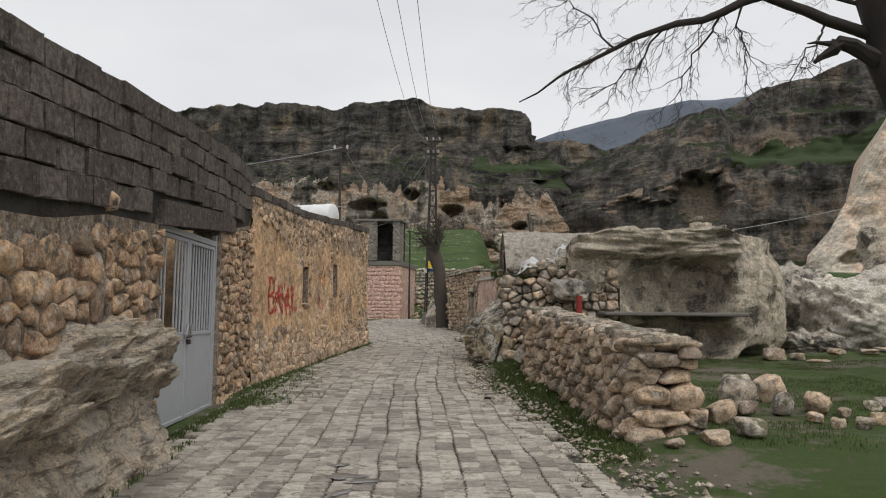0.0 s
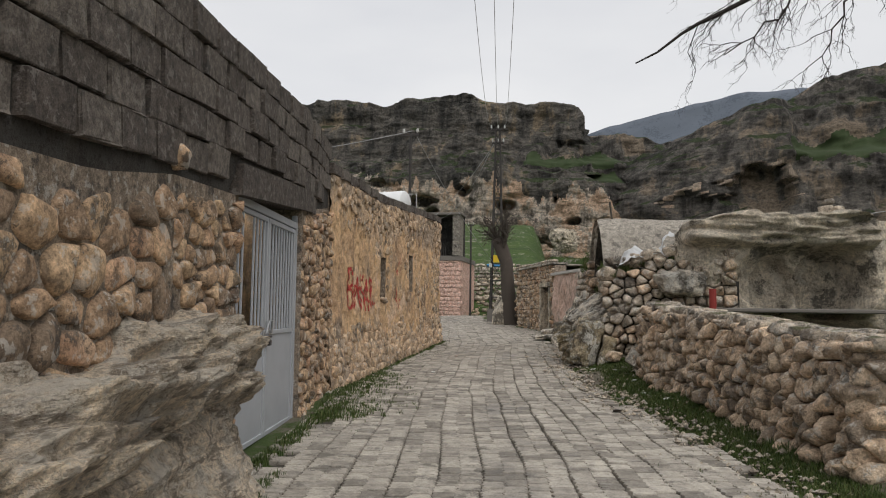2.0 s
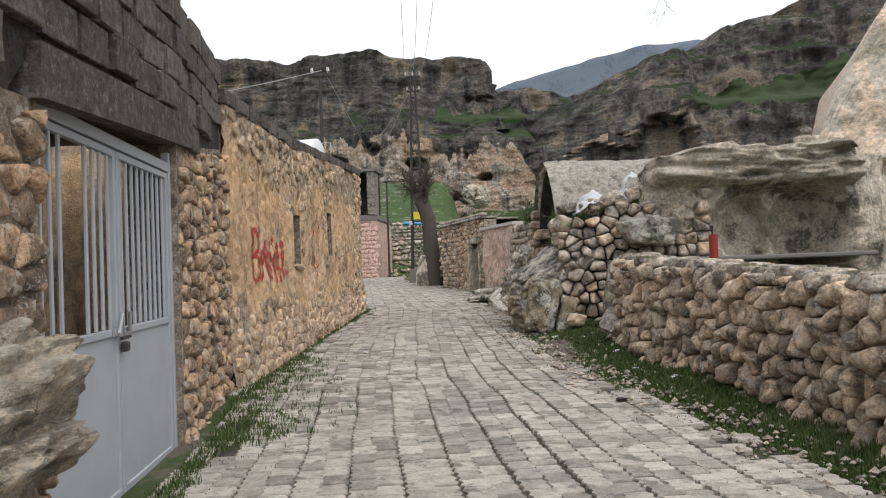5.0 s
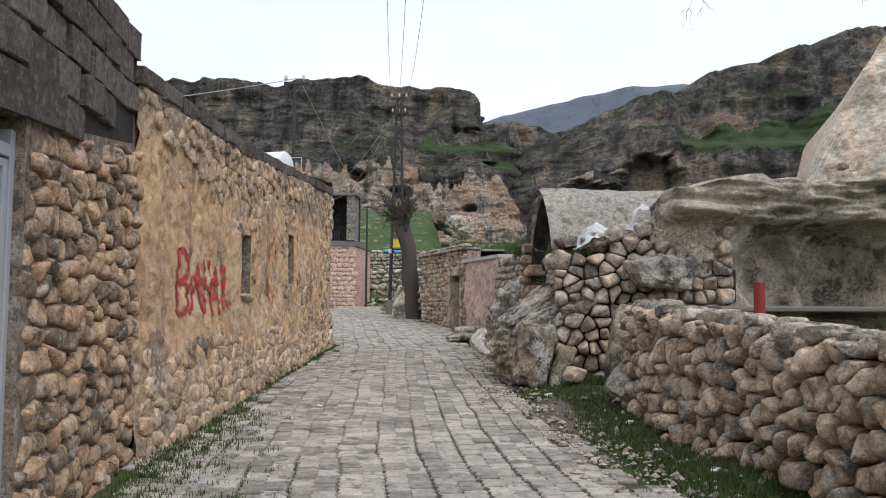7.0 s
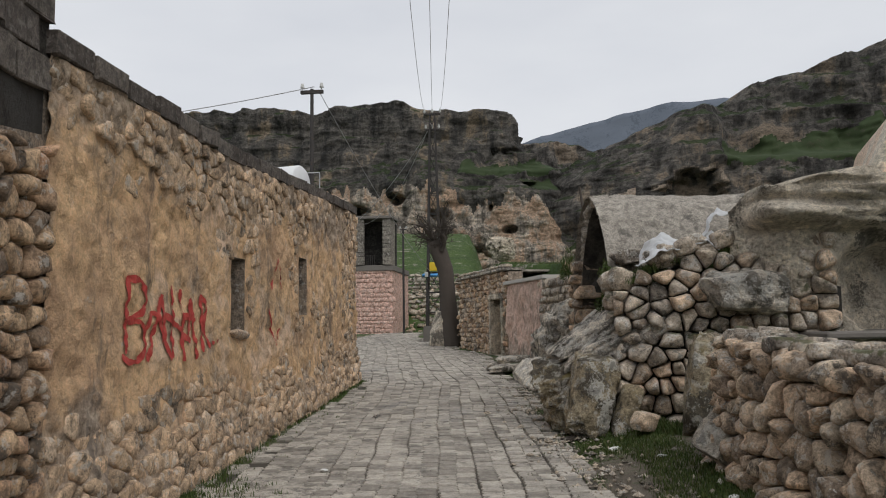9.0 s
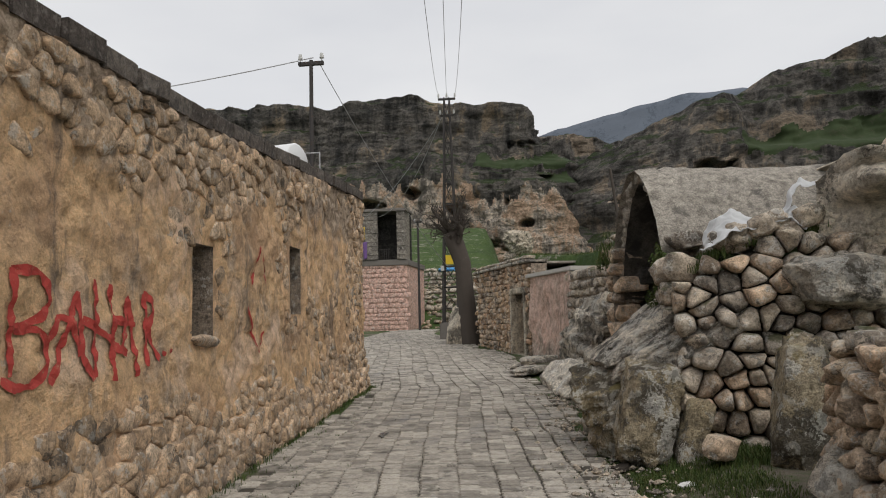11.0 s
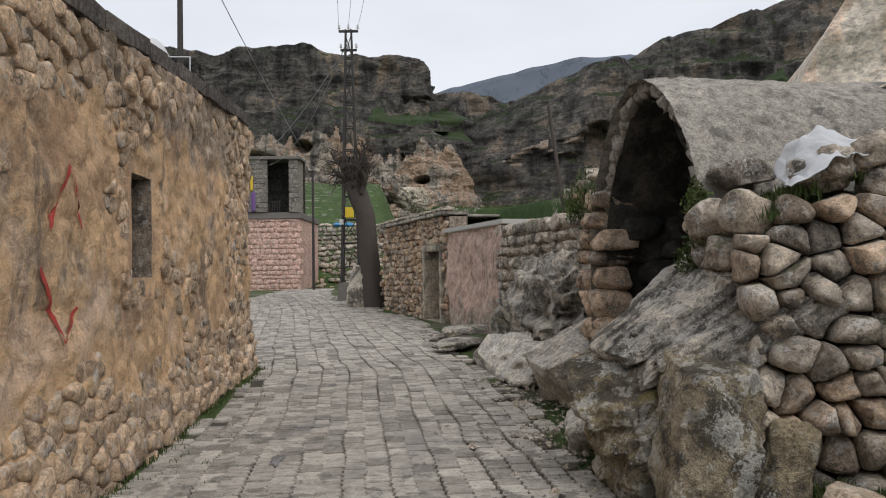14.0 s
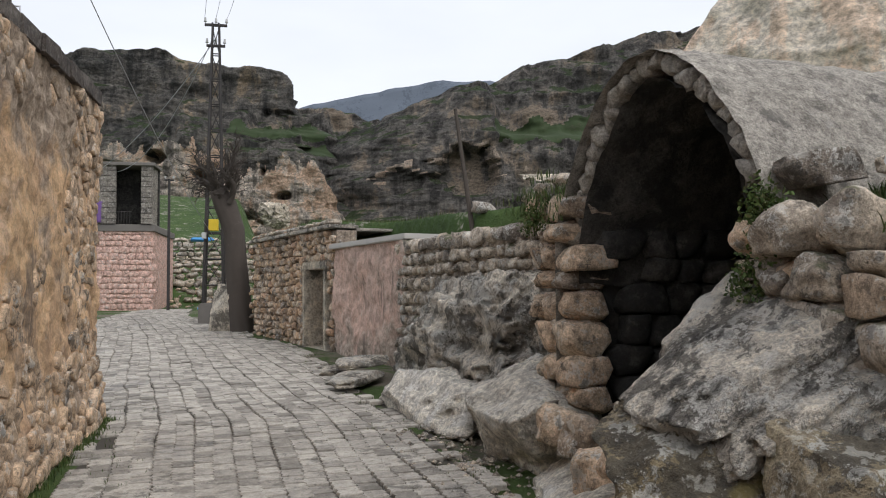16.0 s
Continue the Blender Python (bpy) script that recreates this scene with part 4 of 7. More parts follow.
for a, b, sw, sh in (((left_x(-1.0), -1.0), (left_x(6.03), 6.03), 0.27, 0.2), ((left_x(6.03), 6.03), (left_x(GATE0), GATE0), 0.2, 0.15), ((left_x(GATE1 + 0.04), GATE1 + 0.04), (left_x(12.14) + 0.02, 12.14), 0.2, 0.14)):
    m, ln = frame_along(a, b)
    yy = lambda u, a=a, b=b, ln=ln: a[1] + (b[1] - a[1]) * u / ln
    cells = fitted_cells(ln, lambda u: float(lane(yy(u))) - 0.05, lambda u: float(block_low(yy(u))) - 0.03, sw, sh, jit=0.44)
    lay_fitted(gate_wall, "stone", m, cells, [m_warm], 0.014, (0.022, 0.065), 0.12, 0.45, 200, first=lambda c, ln=ln: -c[0][0], lift=lambda u, z: -0.035)

m_lintel = m_blocks
lint = wall_body("lintel", [(left_x(q) + 0.03, q) for q in (7.28, 8.5, 10.2)], lambda q: 2.36 + 0.08 * (q - 7.28), lambda q: 2.62 + 0.075 * (q - 7.28), 0.45, m_lintel, gate_wall, label="smooth concrete lintel over the gate")


def block_mesh(l, h, d, k):
    b = box_bm(-l / 2, l / 2, -d, 0, -h / 2, h / 2, 0.007)
    for q in b.verts:
        q.co += Vector((rng.uniform(-1, 1), rng.uniform(-1, 1), rng.uniform(-1, 1))) * 0.009
    me = bpy.data.meshes.new("block")
    b.to_mesh(me)
    b.free()
    me.materials.append(m_blocks)
    return me


bl = [block_mesh(0.44, 0.215, 0.2, k) for k in range(6)]
spots = []
CH = 0.228
for row in range(-3, 9):
    y = -1.2 + (row % 2) * 0.23 + rng.uniform(-0.03, 0.03)
    while y < 12.1:
        z = 2.04 + 0.075 * y + row * CH + 0.1 * smooth(7, 12, y) * -1.2
        mid = y + 0.235
        if z - 0.1 > block_low(mid) - 0.06 and z - 0.02 < block_top(mid) + 0.04 * math.sin(mid * 2.1) and mid < 11.95:
            over_lintel = 7.2 < mid < 10.2 and z - 0.1 < 2.58 + 0.075 * (mid - 7.28)
            hole = abs(mid - 11.55) < 0.24 and abs(z - 3.1) < 0.12
            if not over_lintel and not hole:
                m, ln = frame_along((left_x(y), y), (left_x(y + 0.46), y + 0.46))
                spots.append((mid, m @ Matrix.LocRotScale((0.23, 0.012 + rng.uniform(-0.016, 0.02), z + rng.uniform(-0.008, 0.008)), Euler((rng.uniform(-0.04, 0.04), 0.074 * -1 + rng.uniform(-0.02, 0.02), rng.uniform(-0.03, 0.03))), (rng.uniform(0.93, 1.02), 1, rng.uniform(0.95, 1.03)))))
        y += 0.46 + rng.uniform(-0.012, 0.012)
spots.sort(key=lambda q: abs(q[0] - 6))
lay(gate_wall, "block", bl, [q[1] for q in spots], 290)
bs = new("stone", stone_mesh("stone", 6, 0.7, 0.2, 91, m_warm))
bs.parent = gate_wall
bs.matrix_world = Matrix.LocRotScale(face_y(6.02, 2.40, 0.0), Euler((0.2, 0.3, 0.1)), (0.12, 0.17, 0.2))

# courtyard wall that closes the view through the bars
inner = wall_body("wall_inner", [(-6.2, 6.0), (-6.9, 11.5)], flatz, lambda q: 2.9, 0.2, m_blocks, None)
tagged(inner, "plain grey block wall of the courtyard behind the gate", "wall", kind="structure")


# added slab: blocks sky light so the yard behind the bars goes dark
bm = bmesh.new()
bmesh.ops.create_cube(bm, size=1.0)
for q in bm.verts:
    q.co = Vector((-5.65 + 1.25 * 2 * q.co.x * 0.98, 8.75 + 5.4 * q.co.y, 2.98 + 0.14 * q.co.z))
for q in bm.verts:
    q.co.x -= 0.17 * (q.co.y - 8.75)
tagged(part("ceiling_yard", bm, m_concrete, None), "plain concrete slab added to keep sky light off the yard behind the gate", "ceiling", kind="structure")

# ---- gate ----
def bar_box(bm, x0, x1, y0, y1, z0, z1, bevel=0.004):
    b = box_bm(x0, x1, y0, y1, z0, z1, bevel)
    tmp = bpy.data.meshes.new("tmp")
    b.to_mesh(tmp)
    b.free()
    bm.from_mesh(tmp)
    bpy.data.meshes.remove(tmp)


def build_gate():
    a, b = Vector((left_x(GATE0) - 0.11, GATE0, 0)), Vector((left_x(GATE1) - 0.11, GATE1, 0))
    m, ln = frame_along(a, b)
    base = float(lane(8.4)) - 0.02
    g0 = m @ Matrix.Translation((0, 0, base))
    g = empty("gate", g0, "grey painted sheet-metal double gate with barred upper half", "gate")
    H = 2.2
    bm = bmesh.new()
    bar_box(bm, 0, 0.05, -0.03, 0.03, 0, H)
    bar_box(bm, ln - 0.05, ln, -0.03, 0.03, 0, H + 0.1)
    bar_box(bm, 0.05, ln - 0.05, -0.03, 0.03, H - 0.05, H + 0.02)
    part("frame", bm, m_gate, g)
    half = ln / 2
    for k, (x0, x1, ajar) in enumerate(((0.055, half - 0.01, 0.0), (half + 0.01, ln - 0.055, 0.0))):
        bm = bmesh.new()
        bar_box(bm, x0, x0 + 0.045, -0.02, 0.02, 0.03, H - 0.06)
        bar_box(bm, x1 - 0.045, x1, -0.02, 0.02, 0.03, H - 0.06)
        for z in (0.03, 1.0, H - 0.105):
            bar_box(bm, x0 + 0.045, x1 - 0.045, -0.02, 0.02, z, z + 0.045)
        leaf = part("leaf", bm, m_gate, g)
        bm = bmesh.new()
        bar_box(bm, x0 + 0.045, x1 - 0.045, -0.006, 0.006, 0.07, 1.005, 0.001)
        part("sheet_panel", bm, m_gate, leaf)
        count = 9
        for j in range(count):
            if k == 0 and j in (3, 4):
                continue
            c = x0 + 0.045 + (x1 - x0 - 0.09) * (j + 0.5) / count
            bm = bmesh.new()
            bar_box(bm, c - 0.011, c + 0.011, -0.01, 0.01, 1.045, H - 0.1)
            part("bar", bm, m_gate, leaf)
    for c, s in ((half - 0.1, 1), (half + 0.1, -1)):
        bm = bmesh.new()
        bar_box(bm, c - 0.05, c + 0.05, 0.02, 0.035, 1.0, 1.05)
        rod(bm, (c, 0.045, 1.02), (c + 0.03 * s, 0.06, 1.14), 0.012)
        part("handle", bm, m_bolt, g, "bright steel pull handle")
    bm = bmesh.new()
    rod(bm, (half - 0.06, 0.045, 0.985), (half + 0.1, 0.045, 0.985), 0.011)
    bar_box(bm, half - 0.035, half + 0.03, 0.03, 0.07, 0.90, 0.96, 0.008)
    part("padlock", bm, m_steel, g, "dark steel bolt and padlock")


build_gate()

# rock outcrop at the foot of the gate wall
oc = [(-2.0, -2.8), (-2.2, 0), (-2.72, 3.0), (-3.02, 4.6), (-3.3, 6.0), (-3.42, 6.7), (-3.72, 7.12)]
d = np.linspace(0, 1, 260)
cum = np.concatenate([[0], np.cumsum(np.hypot(*np.diff(np.array(oc), axis=0).T))])
ox_, oy_ = np.interp(d * cum[-1], cum, [q[0] for q in oc]), np.interp(d * cum[-1], cum, [q[1] for q in oc])
hgt = np.interp(oy_, [-2.8, 3.5, 5.2, 6.3, 6.9, 7.12], [0.75, 0.95, 1.12, 1.26, 1.12, 0.9])
vv = np.linspace(0, 1, 110)
PO = np.zeros((260, 110, 3))
prof = np.interp(vv, [0, 0.15, 0.33, 0.42, 0.5, 0.62, 0.72, 0.86, 1.0], [0.10, 0.0, -0.13, -0.16, 0.0, 0.05, 0.0, -0.16, -0.75])
zz = np.interp(vv, [0, 0.15, 0.33, 0.5, 0.72, 0.86, 1.0], [-0.1, 0.12, 0.42, 0.62, 0.9, 1.0, 1.06])
for j in range(110):
    PO[:, j, 0], PO[:, j, 1], PO[:, j, 2] = ox_ + prof[j], oy_, lane(oy_) + zz[j] * (hgt - 0.0)
q = PO.reshape(-1, 3)
disp = 0.10 * fbm(q * np.array([1.6, 1.6, 6.5]), 4) + 0.07 * fbm(q * np.array([3.5, 3.5, 11]), 4) - 0.05 * np.abs(fbm(q * np.array([2.5, 2.5, 7]) + 31, 3))
over = smooth(0.4, 0.55, np.tile(vv, 260))
disp = disp * (0.5 + over)
PO = (q + np.stack([disp, 0.1 * disp, 0.5 * disp * over], 1)).reshape(260, 110, 3)
o = sheet("rock_ledge", PO, m_ledge, flip=False)
tagged(o, "weathered overhanging limestone ledge at the foot of the wall", "rock", kind="structure")

# ---- left side: the house with the red writing ----
HA, HB = (left_x(12.06), 12.06), (-5.53, 23.2)
hm, hl = frame_along(HA, HB)


def house_top(u):
    return np.interp(u, [0, 2.3, 3.6, 11.2], [3.42, 3.43, 3.47, 3.95])


WINS = [(3.42, 3.88, 1.64, 2.43), (6.34, 6.84, 1.83, 2.66)]


def house_relief(u, z):
    """How far the rough plaster stands out at u along and z up."""
    u, z = np.asarray(u, float), np.asarray(z, float)
    p = np.stack([u, 0 * u, z], -1).reshape(-1, 3)
    f1, gap = worley(p[:, 0] + 0.05 * fbm(p * 3 + 5, 2), p[:, 2] + 0.04 * fbm(p * 3 + 9, 2), 0.2)
    lumps = smooth(0.0, 0.35, gap) * (0.6 + 0.4 * vnoise(p * 2.1 + 3))
    calm = np.ones(len(p))
    for a0, a1, b0, b1 in WINS:
        gap_ = np.maximum(np.maximum(a0 - p[:, 0], p[:, 0] - a1), np.maximum(b0 - p[:, 2], p[:, 2] - b1))
        calm = calm * (0.12 + 0.88 * smooth(0.02, 0.2, gap_))
    return (calm * (0.03 * fbm(p * 0.9, 3) + (0.016 + 0.03 * smooth(0.75, 1.7, np.abs(p[:, 2] - 2.0)) + 0.02 * smooth(9.0, 10.8, p[:, 0])) * lumps + 0.02 * fbm(p * 5, 3) + 0.010 * fbm(p * 14, 2))).reshape(u.shape)


house = empty("house", Matrix(), "old flat-roofed stone house with flaking ochre plaster and red writing", "house")
us = np.unique(np.concatenate([np.arange(0, hl + 0.01, 0.033), [w for k in WINS for w in k[:2]]]))
vs_ = np.unique(np.round(np.concatenate([np.arange(0.1, 4.0, 0.033), [w for k in WINS for w in k[2:]]]), 4))
U, V = np.meshgrid(us, vs_, indexing="ij")
top_u = house_top(U)
lowz = np.array([float(lane((hm @ Vector((q, 0, 0))).y)) for q in us])[:, None] - 0.1
Z = np.minimum(np.maximum(V, lowz), top_u)
R = house_relief(U, Z)
bulge = 0.10 * (1 - smooth(0, 0.7, Z - lowz - 0.1))
loc = np.stack([U, R + bulge, Z], -1).reshape(-1, 3)
Mh = np.array(hm)
wv3 = loc @ Mh[:3, :3].T + Mh[:3, 3]
fc = grid_faces(len(us), len(vs_))
cu, cv = U.reshape(-1)[fc].mean(1), Z.reshape(-1)[fc].mean(1)
flat = (Z.reshape(-1)[fc].max(1) - Z.reshape(-1)[fc].min(1)) > 1e-4
keep = flat.copy()
for a0, a1, b0, b1 in WINS:
    keep &= ~((cu > a0) & (cu < a1) & (cv > b0) & (cv < b1))
mesh_part("plaster_wall", wv3, fc[keep][:, ::-1], m_plaster, house, "flaking ochre plaster over rubble", True)


def in_house(x0, x1, y0, y1, z0, z1, name, material, label="", bevel=0.01, parent=house):
    b = box_bm(x0, x1, y0, y1, z0, z1, bevel)
    b.transform(hm)
    return part(name, b, material, parent, label)


for a0, a1, b0, b1 in WINS:
    nb = bmesh.new()
    bar_box(nb, a0 - 0.1, a0, -0.45, 0.0, b0 - 0.08, b1 + 0.08)
    bar_box(nb, a1, a1 + 0.1, -0.45, 0.0, b0 - 0.08, b1 + 0.08)
    bar_box(nb, a0, a1, -0.45, 0.0, b1, b1 + 0.1)
    bar_box(nb, a0, a1, -0.45, 0.0, b0 - 0.1, b0)
    nb.transform(hm)
    part("window_reveal", nb, m_mortar, house)
    # black panel painted in place of the shade inside the opening
    in_house(a0, a1, -0.42, -0.36, b0, b1, "window_board", m_opening_shade, "black panel standing in for the shade inside the window", 0.004)
# window sill of broken pale stone
rs = variants("sill_stone", m_dry, 4, 2, 0.4, 0.25, 77)
ob = new("sill_stone", rs[0])
ob.parent = house
ob.matrix_world = hm @ Matrix.LocRotScale((3.68, -0.02, 1.60), Euler((0.1, 0.05, 0)), (0.62, 0.22, 0.13))

# body of the house behind the front
hb = bmesh.new()
bar_box(hb, 0, hl - 0.02, -5.5, -0.46, 0.1, 3.3)
hb.transform(hm)
part("back_wall", hb, m_plaster, house)
for e0, e1, e2, e3 in ((0.0, 0.12, -0.46, 3.3), (hl - 0.3, hl - 0.015, -5.5, 3.86)):
    ef = bmesh.new()
    bar_box(ef, e0, e1, e2, -0.03, 0.1, e3)
    ef.transform(hm)
    part("end_wall", ef, m_mortar, house)
rf = [(0.0, 3.3), (3.6, 3.36), (hl, 3.84)]
rv, rfc = [], []
for u, z in rf:
    for yy_, dz in ((-5.5, 0), (-0.05, 0), (-0.05, -0.12), (-5.5, -0.12)):
        rv.append(hm @ Vector((u, yy_, z + dz)))
for k in range(2):
    for c in range(4):
        rfc.append((4 * k + c, 4 * k + 4 + c, 4 * k + 4 + (c + 1) % 4, 4 * k + (c + 1) % 4))
mesh_part("roof", rv, rfc, m_vault, house, "flat earthen roof")
# row of dark blocks along the roof edge
cb = [block_mesh(0.46, 0.15, 0.22, k) for k in range(4)]
u = 0.24
cop = []
while u < hl:
    cop.append(hm @ Matrix.LocRotScale((u, 0.045 + rng.uniform(-0.025, 0.025), house_top(u) + 0.07 + rng.uniform(-0.012, 0.012)), Euler((0, -0.055 + rng.uniform(-0.03, 0.03), rng.uniform(-0.03, 0.03))), None))
    u += 0.475 + rng.uniform(-0.01, 0.02)
lay(house, "coping_block", cb, cop)
# stones that show through the plaster
m_bedded = stone_material("bedded_stone", [(0.30, 0.225, 0.155), (0.46, 0.335, 0.225), (0.54, 0.40, 0.275), (0.62, 0.51, 0.40)], dark_at=0.58, pale_at=0.66)
m_warm_pale = stone_material("plastered_stone", [(0.42, 0.305, 0.205), (0.54, 0.385, 0.255), (0.60, 0.44, 0.30), (0.60, 0.48, 0.37)], dark_at=0.60, pale_at=0.68)
relief_at = lambda a, b: float(R[min(int(np.searchsorted(us, a)), len(us) - 1), min(int(np.searchsorted(vs_, b)), len(vs_) - 1)])
house_low = lambda u: float(lane(12.06 + u)) + 0.0
lettered = lambda u, z: 0.75 < u < 3.1 and 1.25 < z < 2.3


def bare(u, z):
    """How far the plaster has gone: over 0.5 the stones lie open."""
    lo, hi = house_low(u), float(house_top(u))
    n_ = float(fbm(np.array([[u * 0.8, 3.0, z * 1.1]]), 3)[0]) * 0.5
    v_ = 0.22 + n_ + 0.75 * (1 - smooth(0.35, 1.15, z - lo)) + 0.65 * (1 - smooth(0.05, 0.9, hi - z)) + 0.6 * smooth(hl - 2.2, hl - 0.6, u)
    return float(v_) - (0.5 if lettered(u, z) else 0.0)


def house_stone(u, z):
    if any(a0 - 0.13 < u < a1 + 0.13 and b0 - 0.1 < z < b1 + 0.1 for a0, a1, b0, b1 in WINS):
        return False
    return bare(u, z) + rng.uniform(-0.12, 0.12) > 0.5


cells = fitted_cells(hl, house_low, lambda u: float(house_top(u)), 0.19, 0.15, jit=0.45, keep=house_stone)
lay_fitted(house, "stone", hm, cells, [m_bedded, m_warm_pale, m_bedded], 0.007, (0.016, 0.036), 0.06, 0.4, 290, first=lambda c: abs(c[0][0] - 3.5),
           lift=lambda u, z: relief_at(u, z) + 0.10 * float(1 - smooth(0, 0.7, z - house_low(u))) - 0.014 + 0.02 * min(1.0, max(0.0, bare(u, z) - 0.4)))

# red writing: BAHAR and a long double-headed arrow


def stroke(pts, width, parent, u0, z0, su, sz):
    pts = np.array(pts, float)
    dd = np.concatenate([[0], np.cumsum(np.hypot(*np.diff(pts, axis=0).T))])
    n = max(6, int(dd[-1] * 30))
    s = np.linspace(0, dd[-1], n)
    px, pz = u0 + su * np.interp(s, dd, pts[:, 0]), z0 + sz * np.interp(s, dd, pts[:, 1])
    for _ in range(2):
        px[1:-1] = (px[:-2] + 2 * px[1:-1] + px[2:]) / 4
        pz[1:-1] = (pz[:-2] + 2 * pz[1:-1] + pz[2:]) / 4
    tx, tz = np.gradient(px), np.gradient(pz)
    ln_ = np.hypot(tx, tz) + 1e-9
    w = width * (0.8 + 0.25 * np.sin(np.arange(n) * 0.7) + rng.uniform(-0.15, 0.15, n))
    rows = []
    for sgn in (-0.5, 0, 0.5):
        ux, uz = px - sgn * w * tz / ln_, pz + sgn * w * tx / ln_
        lo = np.array([float(lane(12.06 + a)) for a in ux])
        yy2 = house_relief(ux, uz) + 0.10 * (1 - smooth(0, 0.7, uz - lo)) + 0.014
        rows.append(np.stack([ux, yy2, uz], 1))
    P = np.stack(rows, 1)
    W = P.reshape(-1, 3) @ Mh[:3, :3].T + Mh[:3, 3]
    f = grid_faces(n, 3)
    mesh_part("painted_letter", W, f[:, ::-1], m_spray, parent, "red sprayed stroke")


LET = [
    [(88, 80), (86, 250), (84, 405)], [(86, 86), (145, 84), (168, 130), (172, 190), (140, 240), (92, 264)], [(92, 264), (148, 268), (165, 330), (160, 400), (128, 442), (85, 440), (60, 412)],
    [(165, 446), (192, 340), (234, 138), (240, 260), (242, 375), (266, 450)], [(166, 300), (190, 222), (216, 246), (238, 360)],
    [(286, 95), (276, 250), (268, 442)], [(244, 238), (290, 285), (332, 325)], [(332, 108), (325, 300), (319, 466)],
    [(322, 322), (350, 365), (372, 260), (386, 148), (396, 330), (406, 466)], [(328, 240), (402, 262)], [(346, 350), (374, 372)],
    [(438, 138), (440, 290), (436, 432)], [(438, 138), (466, 165), (464, 232), (440, 272)], [(440, 272), (462, 340), (480, 412)],
    [(500, 378), (498, 398)], [(526, 372), (524, 392)]]
for pts in LET:
    stroke([((a_ - 60) / 235.0, (446 - b_) / 360.0) for a_, b_ in pts], 0.062, house, 0.98, 1.44, 1.0, 0.63)
for pts in ([(0.0, 0.62), (0.28, 1.0), (0.5, 0.64)], [(-0.15, 0.42), (0.2, 0.0), (0.42, 0.2)]):
    stroke(pts, 0.035, house, 4.85, 1.42, 0.95, 1.15)

# ---- right side: dry-stone wall along the lane ----
LW = np.array([(-0.02, 15.25), (-0.26, 14.85), (-0.3, 14.4), (-0.2, 13.4), (0.15, 11.9), (0.6, 9.6), (0.92, 7.86)])
lw_d = np.concatenate([[0], np.cumsum(np.hypot(*np.diff(LW, axis=0).T))])
lw_len = lw_d[-1]


def lw_pose(s):
    x, y = np.interp(s, lw_d, LW[:, 0]), np.interp(s, lw_d, LW[:, 1])
    e = 0.3
    s0, s1 = max(0, s - e), min(lw_len, s + e)
    dx, dy = np.interp(s1, lw_d, LW[:, 0]) - np.interp(s0, lw_d, LW[:, 0]), np.interp(s1, lw_d, LW[:, 1]) - np.interp(s0, lw_d, LW[:, 1])
    ln = math.hypot(dx, dy)
    dx, dy = dx / ln, dy / ln
    return Matrix(((dx, dy, 0, x), (dy, -dx, 0, y), (0, 0, 1, 0), (0, 0, 0, 1)))


def lw_y(s):
    return float(np.interp(s, lw_d, LW[:, 1]))


def lw_top(y):
    return 1.27 + 0.048 * (y - 7.86)


def lw_low(y):
    return float(lane(y)) + 0.06 + 0.10 * float(smooth(8.5, 12, y))


low_wall = empty("dry_stone_wall", Matrix(), "waist-high dry-stone wall of weathered brown and grey fieldstones", "wall")
# the core's near-black colour paints the shade in the open joints
wall_body("core", [tuple(q) for q in LW[:-1]] + [(0.88, 8.16)], lambda q: lw_low(q) - 0.2, lambda q: lw_top(q) - 0.09, 0.52, m_gap_shade, low_wall, inset=0.14)
cells = fitted_cells(lw_len, lambda s: lw_low(lw_y(s)) - 0.08, lambda s: lw_top(lw_y(s)) - 0.03, 0.16, 0.18, jit=0.46)


def lw_face(q):
    y_ = lw_y(q[0])
    return lw_pose(q[0]) @ Vector((0, q[1] + 0.10 * (lw_top(y_) - q[2]), q[2]))


lay_fitted(low_wall, "stone", lw_face, cells, [m_dry], 0.009, (0.06, 0.14), 0.14, 0.8, 290, first=lambda c: -c[0][0], lift=lambda u, z: -0.06 + rng.uniform(-0.02, 0.03))
# flat cap stones
cap_spots, s = [], 0.1
while s < lw_len - 0.1:
    w = rng.uniform(0.15, 0.32)
    for off in (-0.14, -0.40):
        cap_spots.append(lw_pose(s + w / 2) @ Matrix.LocRotScale((0, off + rng.uniform(-0.03, 0.03), lw_top(lw_y(s)) - 0.05 + rng.uniform(-0.015, 0.015)), Euler((rng.uniform(-0.06, 0.06), rng.uniform(-0.08, 0.08), rng.uniform(-0.2, 0.2))), (w * 1.03, 0.3, 0.13)))
    s += w
lay(low_wall, "cap_stone", variants("cap_stone", m_rubble, 4, 6, 0.35, 0.18, 81), cap_spots)
back_spots = [lw_pose(s) @ Matrix.LocRotScale((0, -0.52, z), Euler((0, rng.uniform(-0.1, 0.1), 0)), (w, 0.24, h)) for s, z, w, h in courses(lw_len, lambda s: lw_low(lw_y(s)), lambda s: lw_top(lw_y(s)) - 0.08, 0.32, 0.22, 0.35)]
lay(low_wall, "back_stone", variants("back_stone", m_dry, 3, 6, 0.45, 0.2, 84), back_spots)
